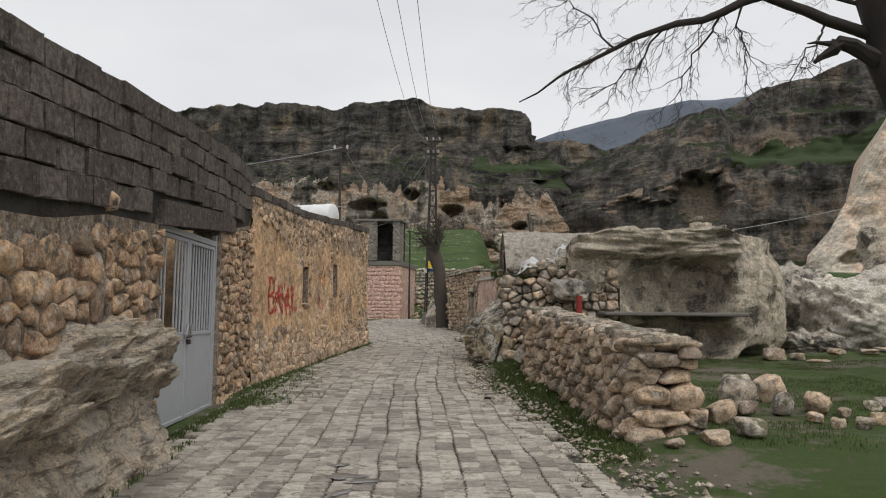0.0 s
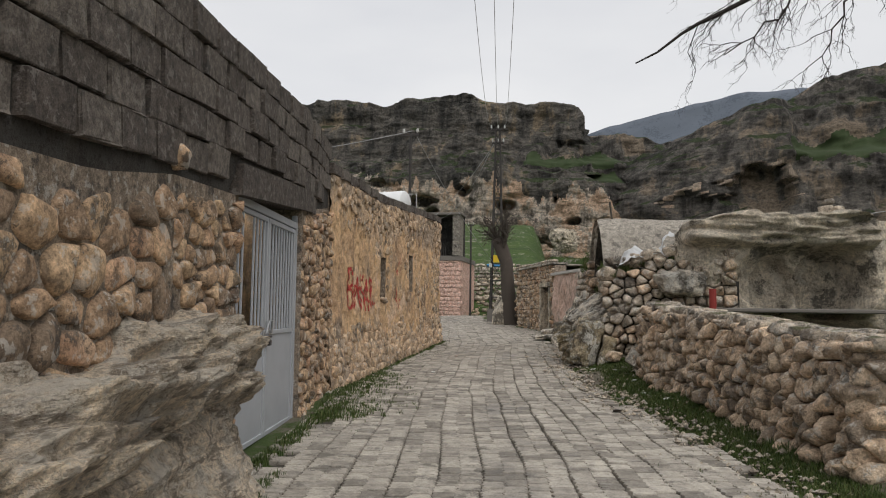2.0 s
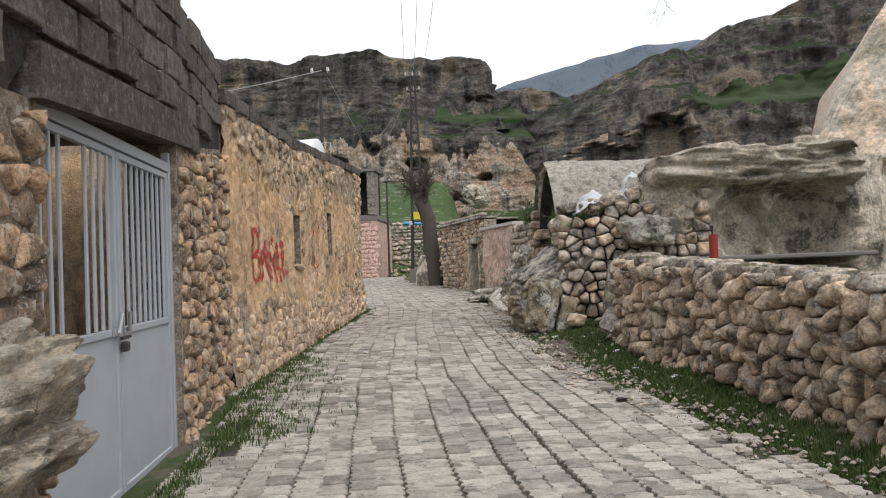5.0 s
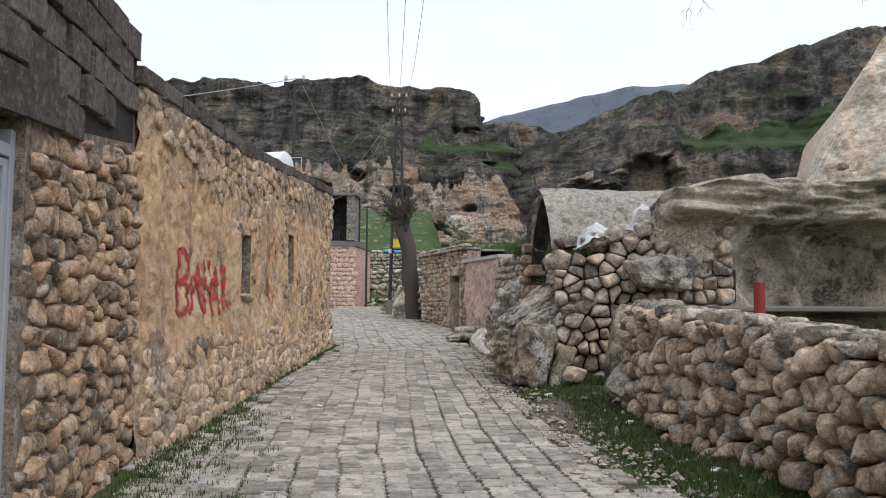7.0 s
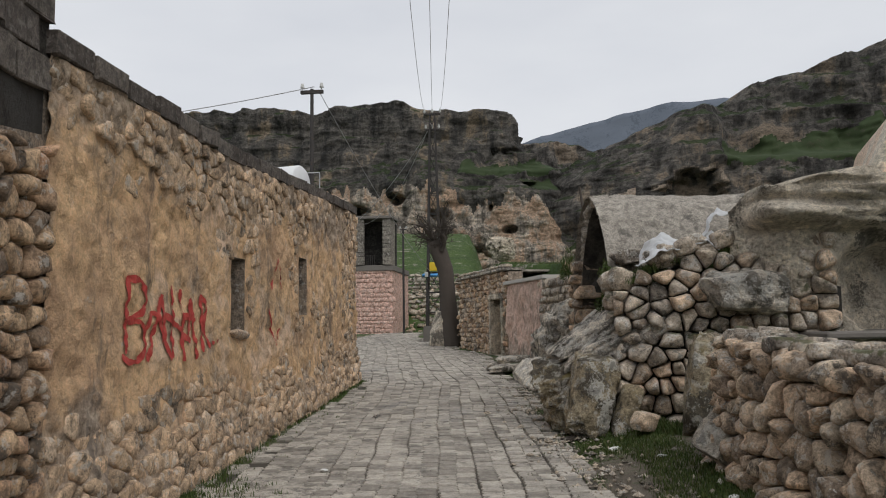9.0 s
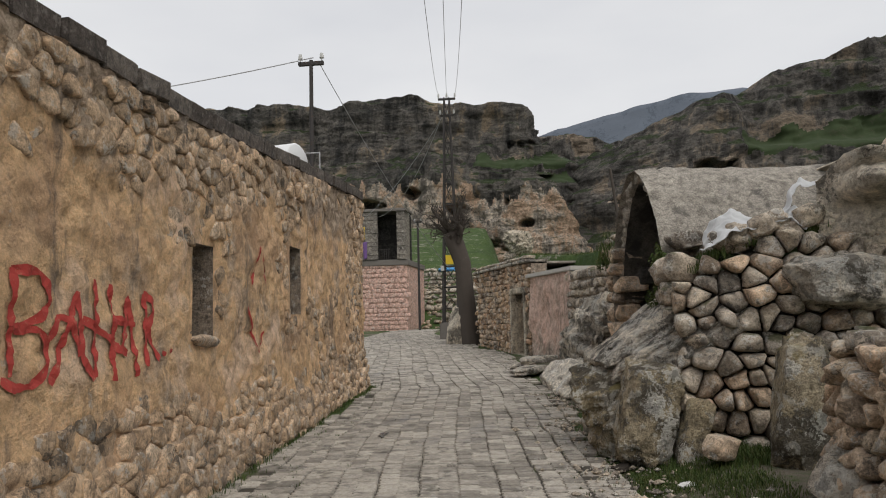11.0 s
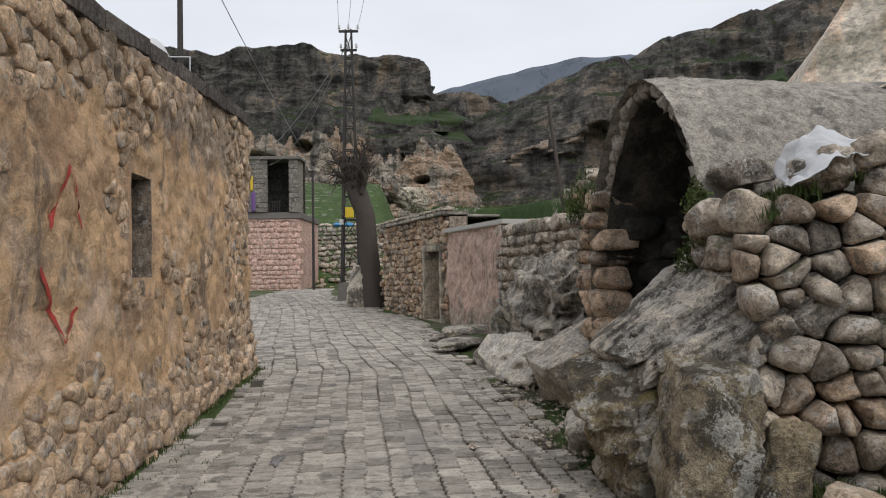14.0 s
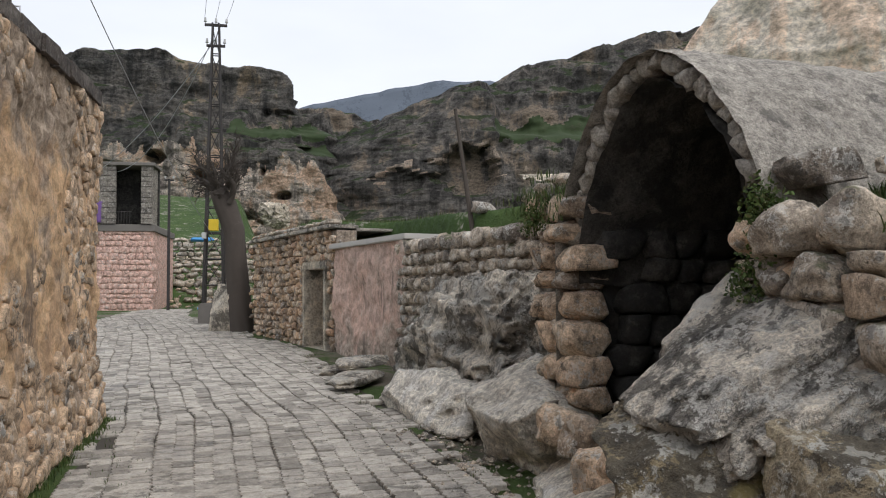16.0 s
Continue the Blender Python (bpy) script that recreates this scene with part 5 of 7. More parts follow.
# the wall's end: large roughly squared stones
EM, _ = frame_along((0.88, 7.86), (1.62, 8.02))
ends = [(0.10, 0.10, 0.36, 0.24), (0.42, 0.09, 0.28, 0.22), (0.66, 0.10, 0.26, 0.22), (0.26, 0.30, 0.56, 0.19), (0.66, 0.29, 0.26, 0.18), (0.18, 0.50, 0.36, 0.24), (0.52, 0.49, 0.34, 0.26),
        (0.12, 0.70, 0.34, 0.19), (0.46, 0.70, 0.36, 0.17), (0.24, 0.87, 0.46, 0.17), (0.58, 0.86, 0.3, 0.15), (0.34, 1.02, 0.74, 0.15)]
bigv = [stone_mesh("end_stone", 9, 0.33, 0.17, 300 + k, m_dry) for k in range(6)]
lay(low_wall, "end_stone", bigv, [EM @ Matrix.LocRotScale((u, -0.2 + 0.05 * (1.1 - z) + rng.uniform(-0.02, 0.03), 0.17 + z), Euler((rng.uniform(-.06, .06), rng.uniform(-.05, .05), rng.uniform(-.1, .1))), (w * 1.16, 0.5, h * 1.14)) for u, z, w, h in ends])

# fieldstones that fell from the wall's end
for k, (x, y, a, b, c) in enumerate([(2.35, 9.9, .46, .42, .42), (2.85, 10.3, .40, .42, .40), (2.25, 9.25, .28, .26, .2), (2.72, 9.4, .3, .24, .3), (3.15, 9.5, .4, .32, .28), (1.85, 8.45, .32, .3, .28), (2.0, 7.95, .32, .28, .24), (1.62, 7.7, .34, .24, .12), (3.05, 8.6, .18, .16, .12), (3.3, 8.6, .2, .18, .14), (1.2, 7.55, .28, .2, .08), (2.95, 9.0, .2, .18, .14), (3.9, 9.9, .22, .18, .14), (3.4, 9.4, .16, .14, .12), (3.6, 8.9, .26, .2, .16), (4.2, 10.2, .34, .26, .14)]):
    rock("fieldstone", (x, y, gz(x, y) + c * 0.4), (a, b, c), (rng.uniform(-12, 12), rng.uniform(-12, 12), rng.uniform(0, 360)), m_dry if k % 3 else m_rubble, "rounded brown-grey fieldstone lying in the grass by the wall", "stone", 7, 0.5, 0.25, 400 + k, "fallen fieldstones")

# red post behind the wall
bm = bmesh.new()
rod(bm, (0.56, 13.05, 0.3), (0.56, 13.05, 1.79), 0.05, 0.05, 14)
tagged(part("post", bm, m_red, None, soft=False), "short dull red painted pipe post behind the wall", "post")

# ---- rubble terrace wall, boulders and slabs ----
terrace = empty("terrace_wall", Matrix(), "loose terrace wall of rounded fieldstones, grass growing on top", "wall")
tm, tl = frame_along((-0.95, 17.2), (1.6, 16.95))
tv = variants("stone", m_rubble, 7, 14, 0.42, 0.28, 110)


def terrace_top(u):
    return float(np.interp(u, [0, 0.4, 0.9, 1.6, 2.5], [2.0, 2.35, 2.5, 2.6, 2.7]))


cells = fitted_cells(tl, lambda u: 0.42, terrace_top, 0.21, 0.19, jit=0.4)
lay_fitted(terrace, "stone", lambda q: tm @ Vector((q[0], q[1] + 0.09 * (2.3 - q[2]), q[2])), cells, [m_rubble, m_dry, m_rubble], 0.006, (0.09, 0.18), 0.12, 0.8, 290, lift=lambda u, z: -0.06 + rng.uniform(-0.03, 0.05))
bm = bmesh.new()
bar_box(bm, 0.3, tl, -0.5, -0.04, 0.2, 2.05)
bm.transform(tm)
part("core", bm, m_gap_shade, terrace)
em_, el_ = frame_along((-0.92, 18.05), (-0.86, 17.2))
lay(terrace, "return_stone", tv, [em_ @ Matrix.LocRotScale((u, -0.05 + rng.uniform(-0.05, 0.06), z), Euler([rng.uniform(-0.2, 0.2) for _ in range(3)]), (w * 1.06, 0.4, h * 1.08)) for u, z, w, h in courses(el_, 1.2, 2.36, 0.32, 0.24, 0.3)])
top_spots = [tm @ Matrix.LocRotScale((rng.uniform(0.25, 2.4), rng.uniform(-0.5, -0.1), 0), Euler((0, 0, 0)), (1, 1, 1)) for _ in range(26)]
pale = [stone_mesh("top_stone", 6, 0.5, 0.24, 130 + k, m_rubble) for k in range(5)]
fixed = []
for m in top_spots:
    p = m.translation
    sz = rng.uniform(0.16, 0.34)
    u = (tm.inverted() @ p).x
    fixed.append(Matrix.LocRotScale((p.x, p.y, terrace_top(u) + 0.02 + rng.uniform(-0.03, 0.08)), Euler([rng.uniform(-0.3, 0.3) for _ in range(2)] + [rng.uniform(0, 6)]), (sz * 1.2, sz, sz * 0.7)))
lay(terrace, "top_stone", pale, fixed)

rock("leaning_slab", (-0.78, 17.85, 1.62), (2.0, 1.15, 0.62), (4, -34, 6), m_slab, "large grey tilted rock slab with dark lichen", "boulder", 56, 0.10, 0.10, 501, craggy=0.09, cuts=12, beds=0.16)
rock("split_slab", (-0.72, 17.42, 1.42), (1.5, 0.75, 0.45), (-6, -30, -4), m_slab, "grey lichened slab split off the tilted rock", "boulder", 48, 0.10, 0.10, 514, craggy=0.08, cuts=12, beds=0.13)
rock("lower_slab", (-1.16, 17.85, 0.86), (1.35, 1.4, 1.25), (4, -24, -6), m_boulder, "grey-brown weathered rock wedged under the tilted slab", "boulder", 44, 0.2, 0.16, 502, craggy=0.10, cuts=12, beds=0.2)
rock("lichen_boulder", (-1.24, 16.95, 0.82), (0.66, 0.62, 1.14), (-10, 22, 15), m_boulder, "brown boulder spotted with white and ochre lichen", "boulder", 32, 0.5, 0.24, 503, craggy=0.06, cuts=10)
rock("propped_boulder", (-1.48, 17.4, 0.72), (0.5, 0.85, 0.95), (0, 20, 5), m_boulder, "brown boulder wedged beneath the tilted slab", "boulder", 24, 0.45, 0.18, 513, craggy=0.06, cuts=9)
rock("wedge_stone", (-0.86, 16.8, 0.62), (0.36, 0.4, 0.75), (-8, 14, 5), m_boulder, "dark wedge-shaped stone propped beside the boulder", "stone", 14, 0.4, 0.2, 504, craggy=0.03)
rock("upright_stone", (-0.13, 16.2, 0.98), (0.46, 0.44, 1.25), (-8, 6, 10), m_boulder, "upright pale lichened stone at the end of the wall", "stone", 22, 0.45, 0.18, 505, craggy=0.03)
rock("corner_slab", (-0.28, 14.55, 0.62), (0.6, 0.4, 0.5), (12, 30, 30), m_rock, "dark slab leaning at the foot of the wall", "stone", 16, 0.35, 0.2, 506, craggy=0.03)
rock("capping_boulder", (0.55, 16.9, 2.0), (1.05, 0.7, 0.55), (0, 6, 4), m_rock, "flat dark boulder bedded in the terrace wall", "boulder", 20, 0.4, 0.18, 507, craggy=0.05)
rock("loose_stone", (-0.74, 16.3, 0.62), (0.34, 0.28, 0.22), (5, 5, 40), m_dry, "pale loose stone in the grass below the terrace", "stone", 10, 0.45, 0.2, 508)
rock("pale_ledge", (-1.36, 19.25, 0.44), (0.9, 1.7, 0.6), (0, -20, -8), m_chalk, "smooth pale sandstone ledge at the lane's edge", "rock", 20, 0.35, 0.16, 509, craggy=0.03)
rock("pale_ledge", (-1.3, 20.9, 0.66), (1.05, 2.0, 1.0), (0, -26, 10), m_chalk, "worn whitish rock ledge below the outcrop", "rock", 24, 0.4, 0.2, 510, craggy=0.07)
rock("outcrop", (-1.05, 23.5, 1.18), (1.6, 5.2, 2.05), (0, 4, 8), m_rock, "bulky grey limestone outcrop, undercut and pitted", "rock", 64, 0.25, 0.18, 511, kind="structure", craggy=0.22, cuts=9)
rock("pale_ledge", (-1.85, 23.0, 0.6), (0.9, 3.0, 0.75), (0, -18, 8), m_chalk, "white crumbling foot of the limestone outcrop", "rock", 26, 0.5, 0.22, 512, craggy=0.08)
for k, (x, y, a, b, c) in enumerate([(-2.5, 25.4, 1.0, .7, .14), (-2.35, 25.9, .9, .6, .16), (-2.75, 26.4, .7, .6, .12), (-2.7, 24.7, .5, .4, .14)]):
    rock("flat_slab", (x, y, 0.56 + c * (0.5 + (k == 1) * 1.0)), (a, b, c), (rng.uniform(-4, 4), rng.uniform(-8, 2), rng.uniform(0, 90)), m_rock, "dark flat slab lying at the lane's edge", "stone", 10, 0.3, 0.16, 520 + k, "slabs at the lane")
for k, (x, y, z, s_) in enumerate([(-1.56, 18.35, 0.62, .3), (-1.54, 18.4, 0.9, .28), (-1.48, 18.3, 1.15, .26), (-1.45, 18.9, 0.7, .42), (-1.4, 19.35, 0.85, .38), (-1.42, 19.8, 0.85, .36), (-1.45, 20.2, 0.88, .34)]):
    rock("fieldstone", (x, y, z), (s_, s_ * 1.1, s_ * 0.85), (rng.uniform(-15, 15), rng.uniform(-15, 15), rng.uniform(0, 90)), m_dry, "pale fieldstone piled below the vault opening", "stone", 8, 0.4, 0.22, 540 + k, "stones below the vault")

# plastic film on the mound
def film(name, pts, width, label, seed):
    pts = np.array(pts, float)
    dd = np.concatenate([[0], np.cumsum(np.linalg.norm(np.diff(pts, axis=0), axis=1))])
    s = np.linspace(0, dd[-1], 60)
    c = np.stack([np.interp(s, dd, pts[:, k]) for k in range(3)], 1)
    v = np.linspace(-0.5, 0.5, 28)
    P = c[:, None] + np.array([0.25, 0.85, 0.45])[None, None] * (v[None, :, None] * width * (0.75 + 0.3 * np.sin(s * 3 + seed))[:, None, None])
    q = P.reshape(-1, 3)
    P = P + (np.stack([0.07 * fbm(q * 3.5 + seed, 4), 0.05 * fbm(q * 4 + 9 + seed, 4), 0.11 * fbm(q * 3.8 + 4 + seed, 4)], 1)).reshape(P.shape)
    o = sheet(name, P, m_film)
    md = o.modifiers.new("solid", 'SOLIDIFY')
    md.thickness = 0.004
    return tagged(o, label, "plastic sheet")


film("plastic_sheet", [(-0.62, 17.25, 2.42), (-0.35, 17.2, 2.62), (0.0, 17.2, 2.60), (0.35, 17.2, 2.72)], 0.42, "crumpled white plastic sheet weighted on the mound", 1)
film("plastic_sheet", [(0.15, 17.3, 2.66), (0.4, 17.35, 2.98), (0.75, 17.4, 3.05), (1.2, 17.4, 3.05)], 0.36, "torn translucent plastic sheet draped over stones", 4)

# ---- the vault ----
vault = empty("vaulted_room", Matrix(), "open pointed stone barrel vault, coloured shade-dark inside, rough rendered roof", "building")
VM = Matrix(((0.99, -0.13, 0, -1.08), (0.13, 0.99, 0, 19.12), (0, 0, 1, 0), (0, 0, 0, 1)))   # x into the room, y away along the lane
VL, VW, SPR, APEX = 4.0, 1.02, 2.25, 3.36


def arch(n, w, spring, apex):
    """Half-points of a pointed arch, from the near spring over the apex."""
    t = np.linspace(-1, 1, n)
    return np.stack([t * w, spring + (apex - spring) * (1 - np.abs(t) ** 1.75) ** 0.8], 1)


def shell(name, w, sp0, ap, x0, x1, material, rough, flip, nx=60, n=49, bump=0.03):
    a = arch(n, w, sp0, ap)
    a = np.concatenate([[[-w, 0.2 if flip else 1.9]], a, [[w, 0.2 if flip else 1.9]]])
    xs_ = np.linspace(x0, x1, nx)
    P = np.zeros((nx, len(a), 3))
    P[..., 0], P[..., 1], P[..., 2] = xs_[:, None], a[None, :, 0], a[None, :, 1]
    q = P.reshape(-1, 3)
    r = bump * fbm(q * 1.6, 4) + 0.4 * bump * fbm(q * 9, 3)
    P = P + np.stack([0 * r, np.sign(q[:, 1]) * r * 0.5, r], 1).reshape(P.shape)
    M = np.array(VM)
    P = (P.reshape(-1, 3) @ M[:3, :3].T + M[:3, 3]).reshape(P.shape)
    return sheet(name, P, material, vault, flip=flip)


tagged(shell("roof_shell", VW + 0.24, SPR + 0.10, APEX + 0.17, 0.0, VL, m_vault, 1, True, bump=0.045), "grey gravelly render on the vault")
# lining, end wall and inner stones: indoor shade painted as dark colour
tagged(shell("lining", VW, SPR, APEX, 0.1, VL - 0.3, m_inner_shade, 1, False, bump=0.05), "masonry lining coloured near black for the shade inside")
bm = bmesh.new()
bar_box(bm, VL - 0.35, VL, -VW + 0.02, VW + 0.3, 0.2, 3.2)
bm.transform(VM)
part("end_wall", bm, m_inner_shade, vault)
av = [stone_mesh("voussoir", 4, 0.3, 0.3, 610 + k, m_vault) for k in range(6)]
a = arch(46, VW + 0.10, SPR + 0.04, APEX + 0.08)
seg = np.concatenate([[0], np.cumsum(np.hypot(*np.diff(a, axis=0).T))])
spots, s = [], 0.05
while s < seg[-1] - 0.05:
    w = rng.uniform(0.11, 0.17)
    c, e = s + w / 2, 0.06
    py, pz = np.interp(c, seg, a[:, 0]), np.interp(c, seg, a[:, 1])
    ty, tz = np.interp(c + e, seg, a[:, 0]) - np.interp(c - e, seg, a[:, 0]), np.interp(c + e, seg, a[:, 1]) - np.interp(c - e, seg, a[:, 1])
    spots.append(VM @ Matrix.LocRotScale((0.19 + rng.uniform(-0.03, 0.03), py, pz), Euler((math.atan2(tz, ty), 0, rng.uniform(-0.1, 0.1))), (0.28, w * 1.3, 0.17 * rng.uniform(0.75, 1.15))))
    s += w
lay(vault, "voussoir", av, spots)
# piers beside the opening
pm = [stone_mesh("pier_stone", 7, 0.35, 0.2, 630 + k, m_dry) for k in range(8)]
spots = []
for y0, y1, zt, z0 in ((VW, VW + 0.72, 2.62, 0.5), (-VW - 0.5, -VW + 0.05, 2.4, 1.85)):
    for (u, z, w, h) in courses(y1 - y0, z0, zt, 0.27, 0.215, 0.3):
        spots.append(VM @ Matrix.LocRotScale((0.17 + rng.uniform(-0.04, 0.04), y0 + u, z), Euler([rng.uniform(-0.09, 0.09) for _ in range(3)]), (0.46, w * 1.1, h * 1.12)))
lay(vault, "pier_stone", pm, spots)
sm = [stone_mesh("inner_stone", 4, 0.3, 0.2, 650 + k, m_inner_shade) for k in range(6)]
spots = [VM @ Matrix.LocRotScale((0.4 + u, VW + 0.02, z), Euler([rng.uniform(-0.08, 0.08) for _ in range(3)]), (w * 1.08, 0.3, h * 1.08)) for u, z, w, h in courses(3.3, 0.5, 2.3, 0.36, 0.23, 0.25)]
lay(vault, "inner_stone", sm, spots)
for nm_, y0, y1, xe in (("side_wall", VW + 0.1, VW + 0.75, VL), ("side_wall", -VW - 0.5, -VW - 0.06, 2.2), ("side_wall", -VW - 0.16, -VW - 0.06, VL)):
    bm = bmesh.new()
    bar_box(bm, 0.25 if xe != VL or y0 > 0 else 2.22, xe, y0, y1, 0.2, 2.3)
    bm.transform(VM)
    part(nm_, bm, m_gap_shade, vault)
for k, (y, z, s_) in enumerate([(VW + 0.5, 2.72, .5), (VW + 0.7, 2.68, .44), (VW + 0.25, 2.78, .36), (-VW - 0.3, 2.5, .4)]):
    p = VM @ Vector((0.25, y, z))
    rock("fieldstone", tuple(p), (s_, s_ * 1.2, s_ * 0.5), (0, 0, rng.uniform(0, 90)), m_rubble, "mossy flat stone on the vault's pier", "stone", 8, 0.4, 0.22, 670 + k, "pier top stones")

# ---- stone house beyond the vault ----
terr_house = empty("stone_house", Matrix(), "low flat-roofed stone house with a small open doorway", "house")
RA, RB, RC = (-4.5, 35.4), (-2.62, 29.9), (-1.55, 26.6)
rm, rl = frame_along(RA, RB)
# doorway between these places along the front
D0, D1, DZ0, DZ1 = 4.18, 5.3, 0.62, 2.32
for x0, x1, z0, z1 in ((0, D0 - 0.12, 0.3, 3.3), (D1 + 0.12, rl, 0.3, 3.1), (D0 - 0.12, D1 + 0.12, DZ1 + 0.16, 3.15)):
    bm = bmesh.new()
    bar_box(bm, x0, x1, -0.5, -0.06, z0, z1)
    bm.transform(rm)
    part("wall_core", bm, m_mortar, terr_house)
rv_ = variants("stone", m_warm, 3, 10, 0.33, 0.2, 700)
cells = fitted_cells(rl, lambda u: 0.6, lambda u: 3.42 - 0.05 * u, 0.24, 0.17, keep=lambda u, z: not (D0 - 0.2 < u < D1 + 0.2 and z < DZ1 + 0.2))
lay_fitted(terr_house, "stone", rm, cells, [m_warm, m_dry], 0.012, (0.04, 0.09), 0.1, 0.8, 285, lift=lambda u, z: -0.04)
for x0, x1, z0, z1, nm_ in ((D0 - 0.16, D0, DZ0 - 0.1, DZ1, "door_jamb"), (D1, D1 + 0.16, DZ0 - 0.1, DZ1, "door_jamb"), (D0 - 0.2, D1 + 0.2, DZ1, DZ1 + 0.17, "door_lintel"), (D0 - 0.05, D1 + 0.05, DZ0 - 0.25, DZ0 + 0.02, "door_step")):
    b = box_bm(x0, x1, -0.45, 0.05, z0, z1, 0.02, 2)
    b.transform(rm)
    part(nm_, b, m_cream, terr_house)
b = box_bm(D0, D1, -0.62, -0.5, DZ0, DZ1, 0.01)
b.transform(rm)
part("inner_wall", b, m_plaster, terr_house, "ochre mud wall inside the doorway")
# solid black disc: the shade of a hole, painted on the inner wall
b = bmesh.new()
rod(b, (D1 - 0.3, -0.47, DZ0 + 0.42), (D1 - 0.3, -0.505, DZ0 + 0.42), 0.15, 0.15, 14)
b.transform(rm)
part("stove_hole", b, m_opening_shade, terr_house, "round black disc painted as the shade of a hole low in the inner wall")
# plastered lower wing
r2, r2l = frame_along(RB, RC)
us2, vs2 = np.linspace(0, r2l, 70), np.linspace(0.4, 2.72, 50)
U2, V2 = np.meshgrid(us2, vs2, indexing="ij")
p2 = np.stack([U2, 0 * U2, V2], -1).reshape(-1, 3)
R2 = (0.05 * fbm(p2 * 1.2, 3) + 0.03 * fbm(p2 * 5, 3)).reshape(U2.shape)
L2 = np.stack([U2, R2 + 0.02, V2], -1).reshape(-1, 3) @ np.array(r2)[:3, :3].T + np.array(r2)[:3, 3]
mesh_part("plaster_wing", L2, grid_faces(70, 50)[:, ::-1], m_plaster_pink, terr_house, "pinkish flaking plaster", True)
bm = bmesh.new()
bar_box(bm, 0, r2l, -0.6, -0.12, 0.3, 2.7)
bm.transform(r2)
part("wall_core", bm, m_mortar, terr_house)
# wall tops, roof slabs
for mm, x0, x1, y0, y1, z0, z1, mt in ((rm, -0.1, rl, -0.55, 0.12, 3.14, 3.22, m_rock), (r2, -0.05, r2l, -1.9, 0.1, 2.70, 2.80, m_pale_slab), (rm, 0.0, rl, -3.2, -0.5, 3.1, 3.16, m_vault)):
    b = box_bm(x0, x1, y0, y1, z0, z1, 0.015, 2)
    b.transform(mm)
    part("roof_slab", b, mt, terr_house)
ev = variants("edge_stone", m_rubble, 4, 6, 0.4, 0.2, 740)
lay(terr_house, "edge_stone", ev, [rm @ Matrix.LocRotScale((u, -0.1 + rng.uniform(-0.06, 0.04), 3.28), Euler((0, 0, rng.uniform(-0.2, 0.2))), (0.36, 0.4, 0.12)) for u in np.arange(0.1, rl, 0.34)])
bm = bmesh.new()
bar_box(bm, -0.02, 0.4, -2.6, -0.3, 0.3, 3.3)
bm.transform(rm)
part("side_wall", bm, m_mortar, terr_house)
lay(terr_house, "side_stone", rv_, [rm @ Matrix.LocRotScale((-0.02, -u, z), Euler((0, 0, radians(90))), (w, 0.2, h * 0.94)) for u, z, w, h in courses(2.5, 0.62, 3.35, 0.26, 0.17, 0.3)])
# low wall of the terrace behind the outcrop
tw = empty("terrace_parapet", Matrix(), "short rubble parapet of the terrace above the outcrop", "wall")
twm, twl = frame_along((-1.75, 26.9), (-0.65, 22.3))
lay(tw, "stone", ev, [stone_at(twm, u, z, w, h, 0.3, 0.02) for u, z, w, h in courses(twl, 0.9, 2.62, 0.27, 0.19, 0.3)])
bm = bmesh.new()
bar_box(bm, 0.1, twl - 0.1, -0.5, -0.08, 0.5, 2.5)
bm.transform(twm)
part("core", bm, m_mortar, tw)
for k, (x, y, s_) in enumerate([(-0.6, 27.2, .5), (-0.2, 27.0, .4), (-0.9, 27.6, .3)]):
    rock("fieldstone", (x, y, gz(x, y) + 0.1), (s_, s_ * .8, s_ * .6), (0, 0, 30 * k), m_rubble, "loose pale stone on the terrace", "stone", 8, 0.45, 0.2, 760 + k, "terrace stones")
bm = bmesh.new()
rod(bm, (-0.35, 27.1, 2.7), (-0.62, 27.3, 5.05), 0.05, 0.03, 8)
tagged(part("stake", bm, m_bark_far, None), "thin weathered wooden stake leaning on the terrace", "stake")

# ---- the cave dwelling in the yard ----
CR = [(0.35, 17.3), (0.75, 17.0), (1.4, 17.0), (2.8, 17.35), (4.3, 17.75), (5.2, 18.3), (5.75, 19.2), (5.9, 21.0), (5.4, 24.0)]
cr = np.array(CR)
cd = np.concatenate([[0], np.cumsum(np.hypot(*np.diff(cr, axis=0).T))])
NU, NV = 260, 130
s = np.linspace(0, cd[-1], NU)
cx, cy = np.interp(s, cd, cr[:, 0]), np.interp(s, cd, cr[:, 1])
sm_ = lambda a: np.convolve(np.pad(a, 12, mode="edge"), np.ones(25) / 25, "valid")
cx, cy = sm_(cx), sm_(cy)
tx, ty = np.gradient(cx), np.gradient(cy)
ln_ = np.hypot(tx, ty)
onx, ony = ty / ln_, -tx / ln_
ctop = np.interp(cx, [0.3, 0.8, 1.5, 3.6, 4.3, 5.3, 5.9], [2.9, 3.15, 3.3, 3.4, 3.35, 3.25, 2.9])
v = np.linspace(0, 1, NV)
zc = 0.2 + (ctop - 0.2)[:, None] * np.minimum(v / 0.86, 1)[None, :]
roll = np.where(v > 0.86, (v - 0.86) / 0.14, 0)
q = np.stack([cx[:, None] + 0 * zc, cy[:, None] + 0 * zc, zc], -1).reshape(-1, 3)
big = fbm(q * np.array([0.9, 0.9, 1.4]), 4).reshape(zc.shape)
fine_ = fbm(q * 4.5, 4).reshape(zc.shape)
out = 0.10 * big + 0.035 * fine_
wob = 0.10 * big
bulk = cx[:, None] + 0 * zc
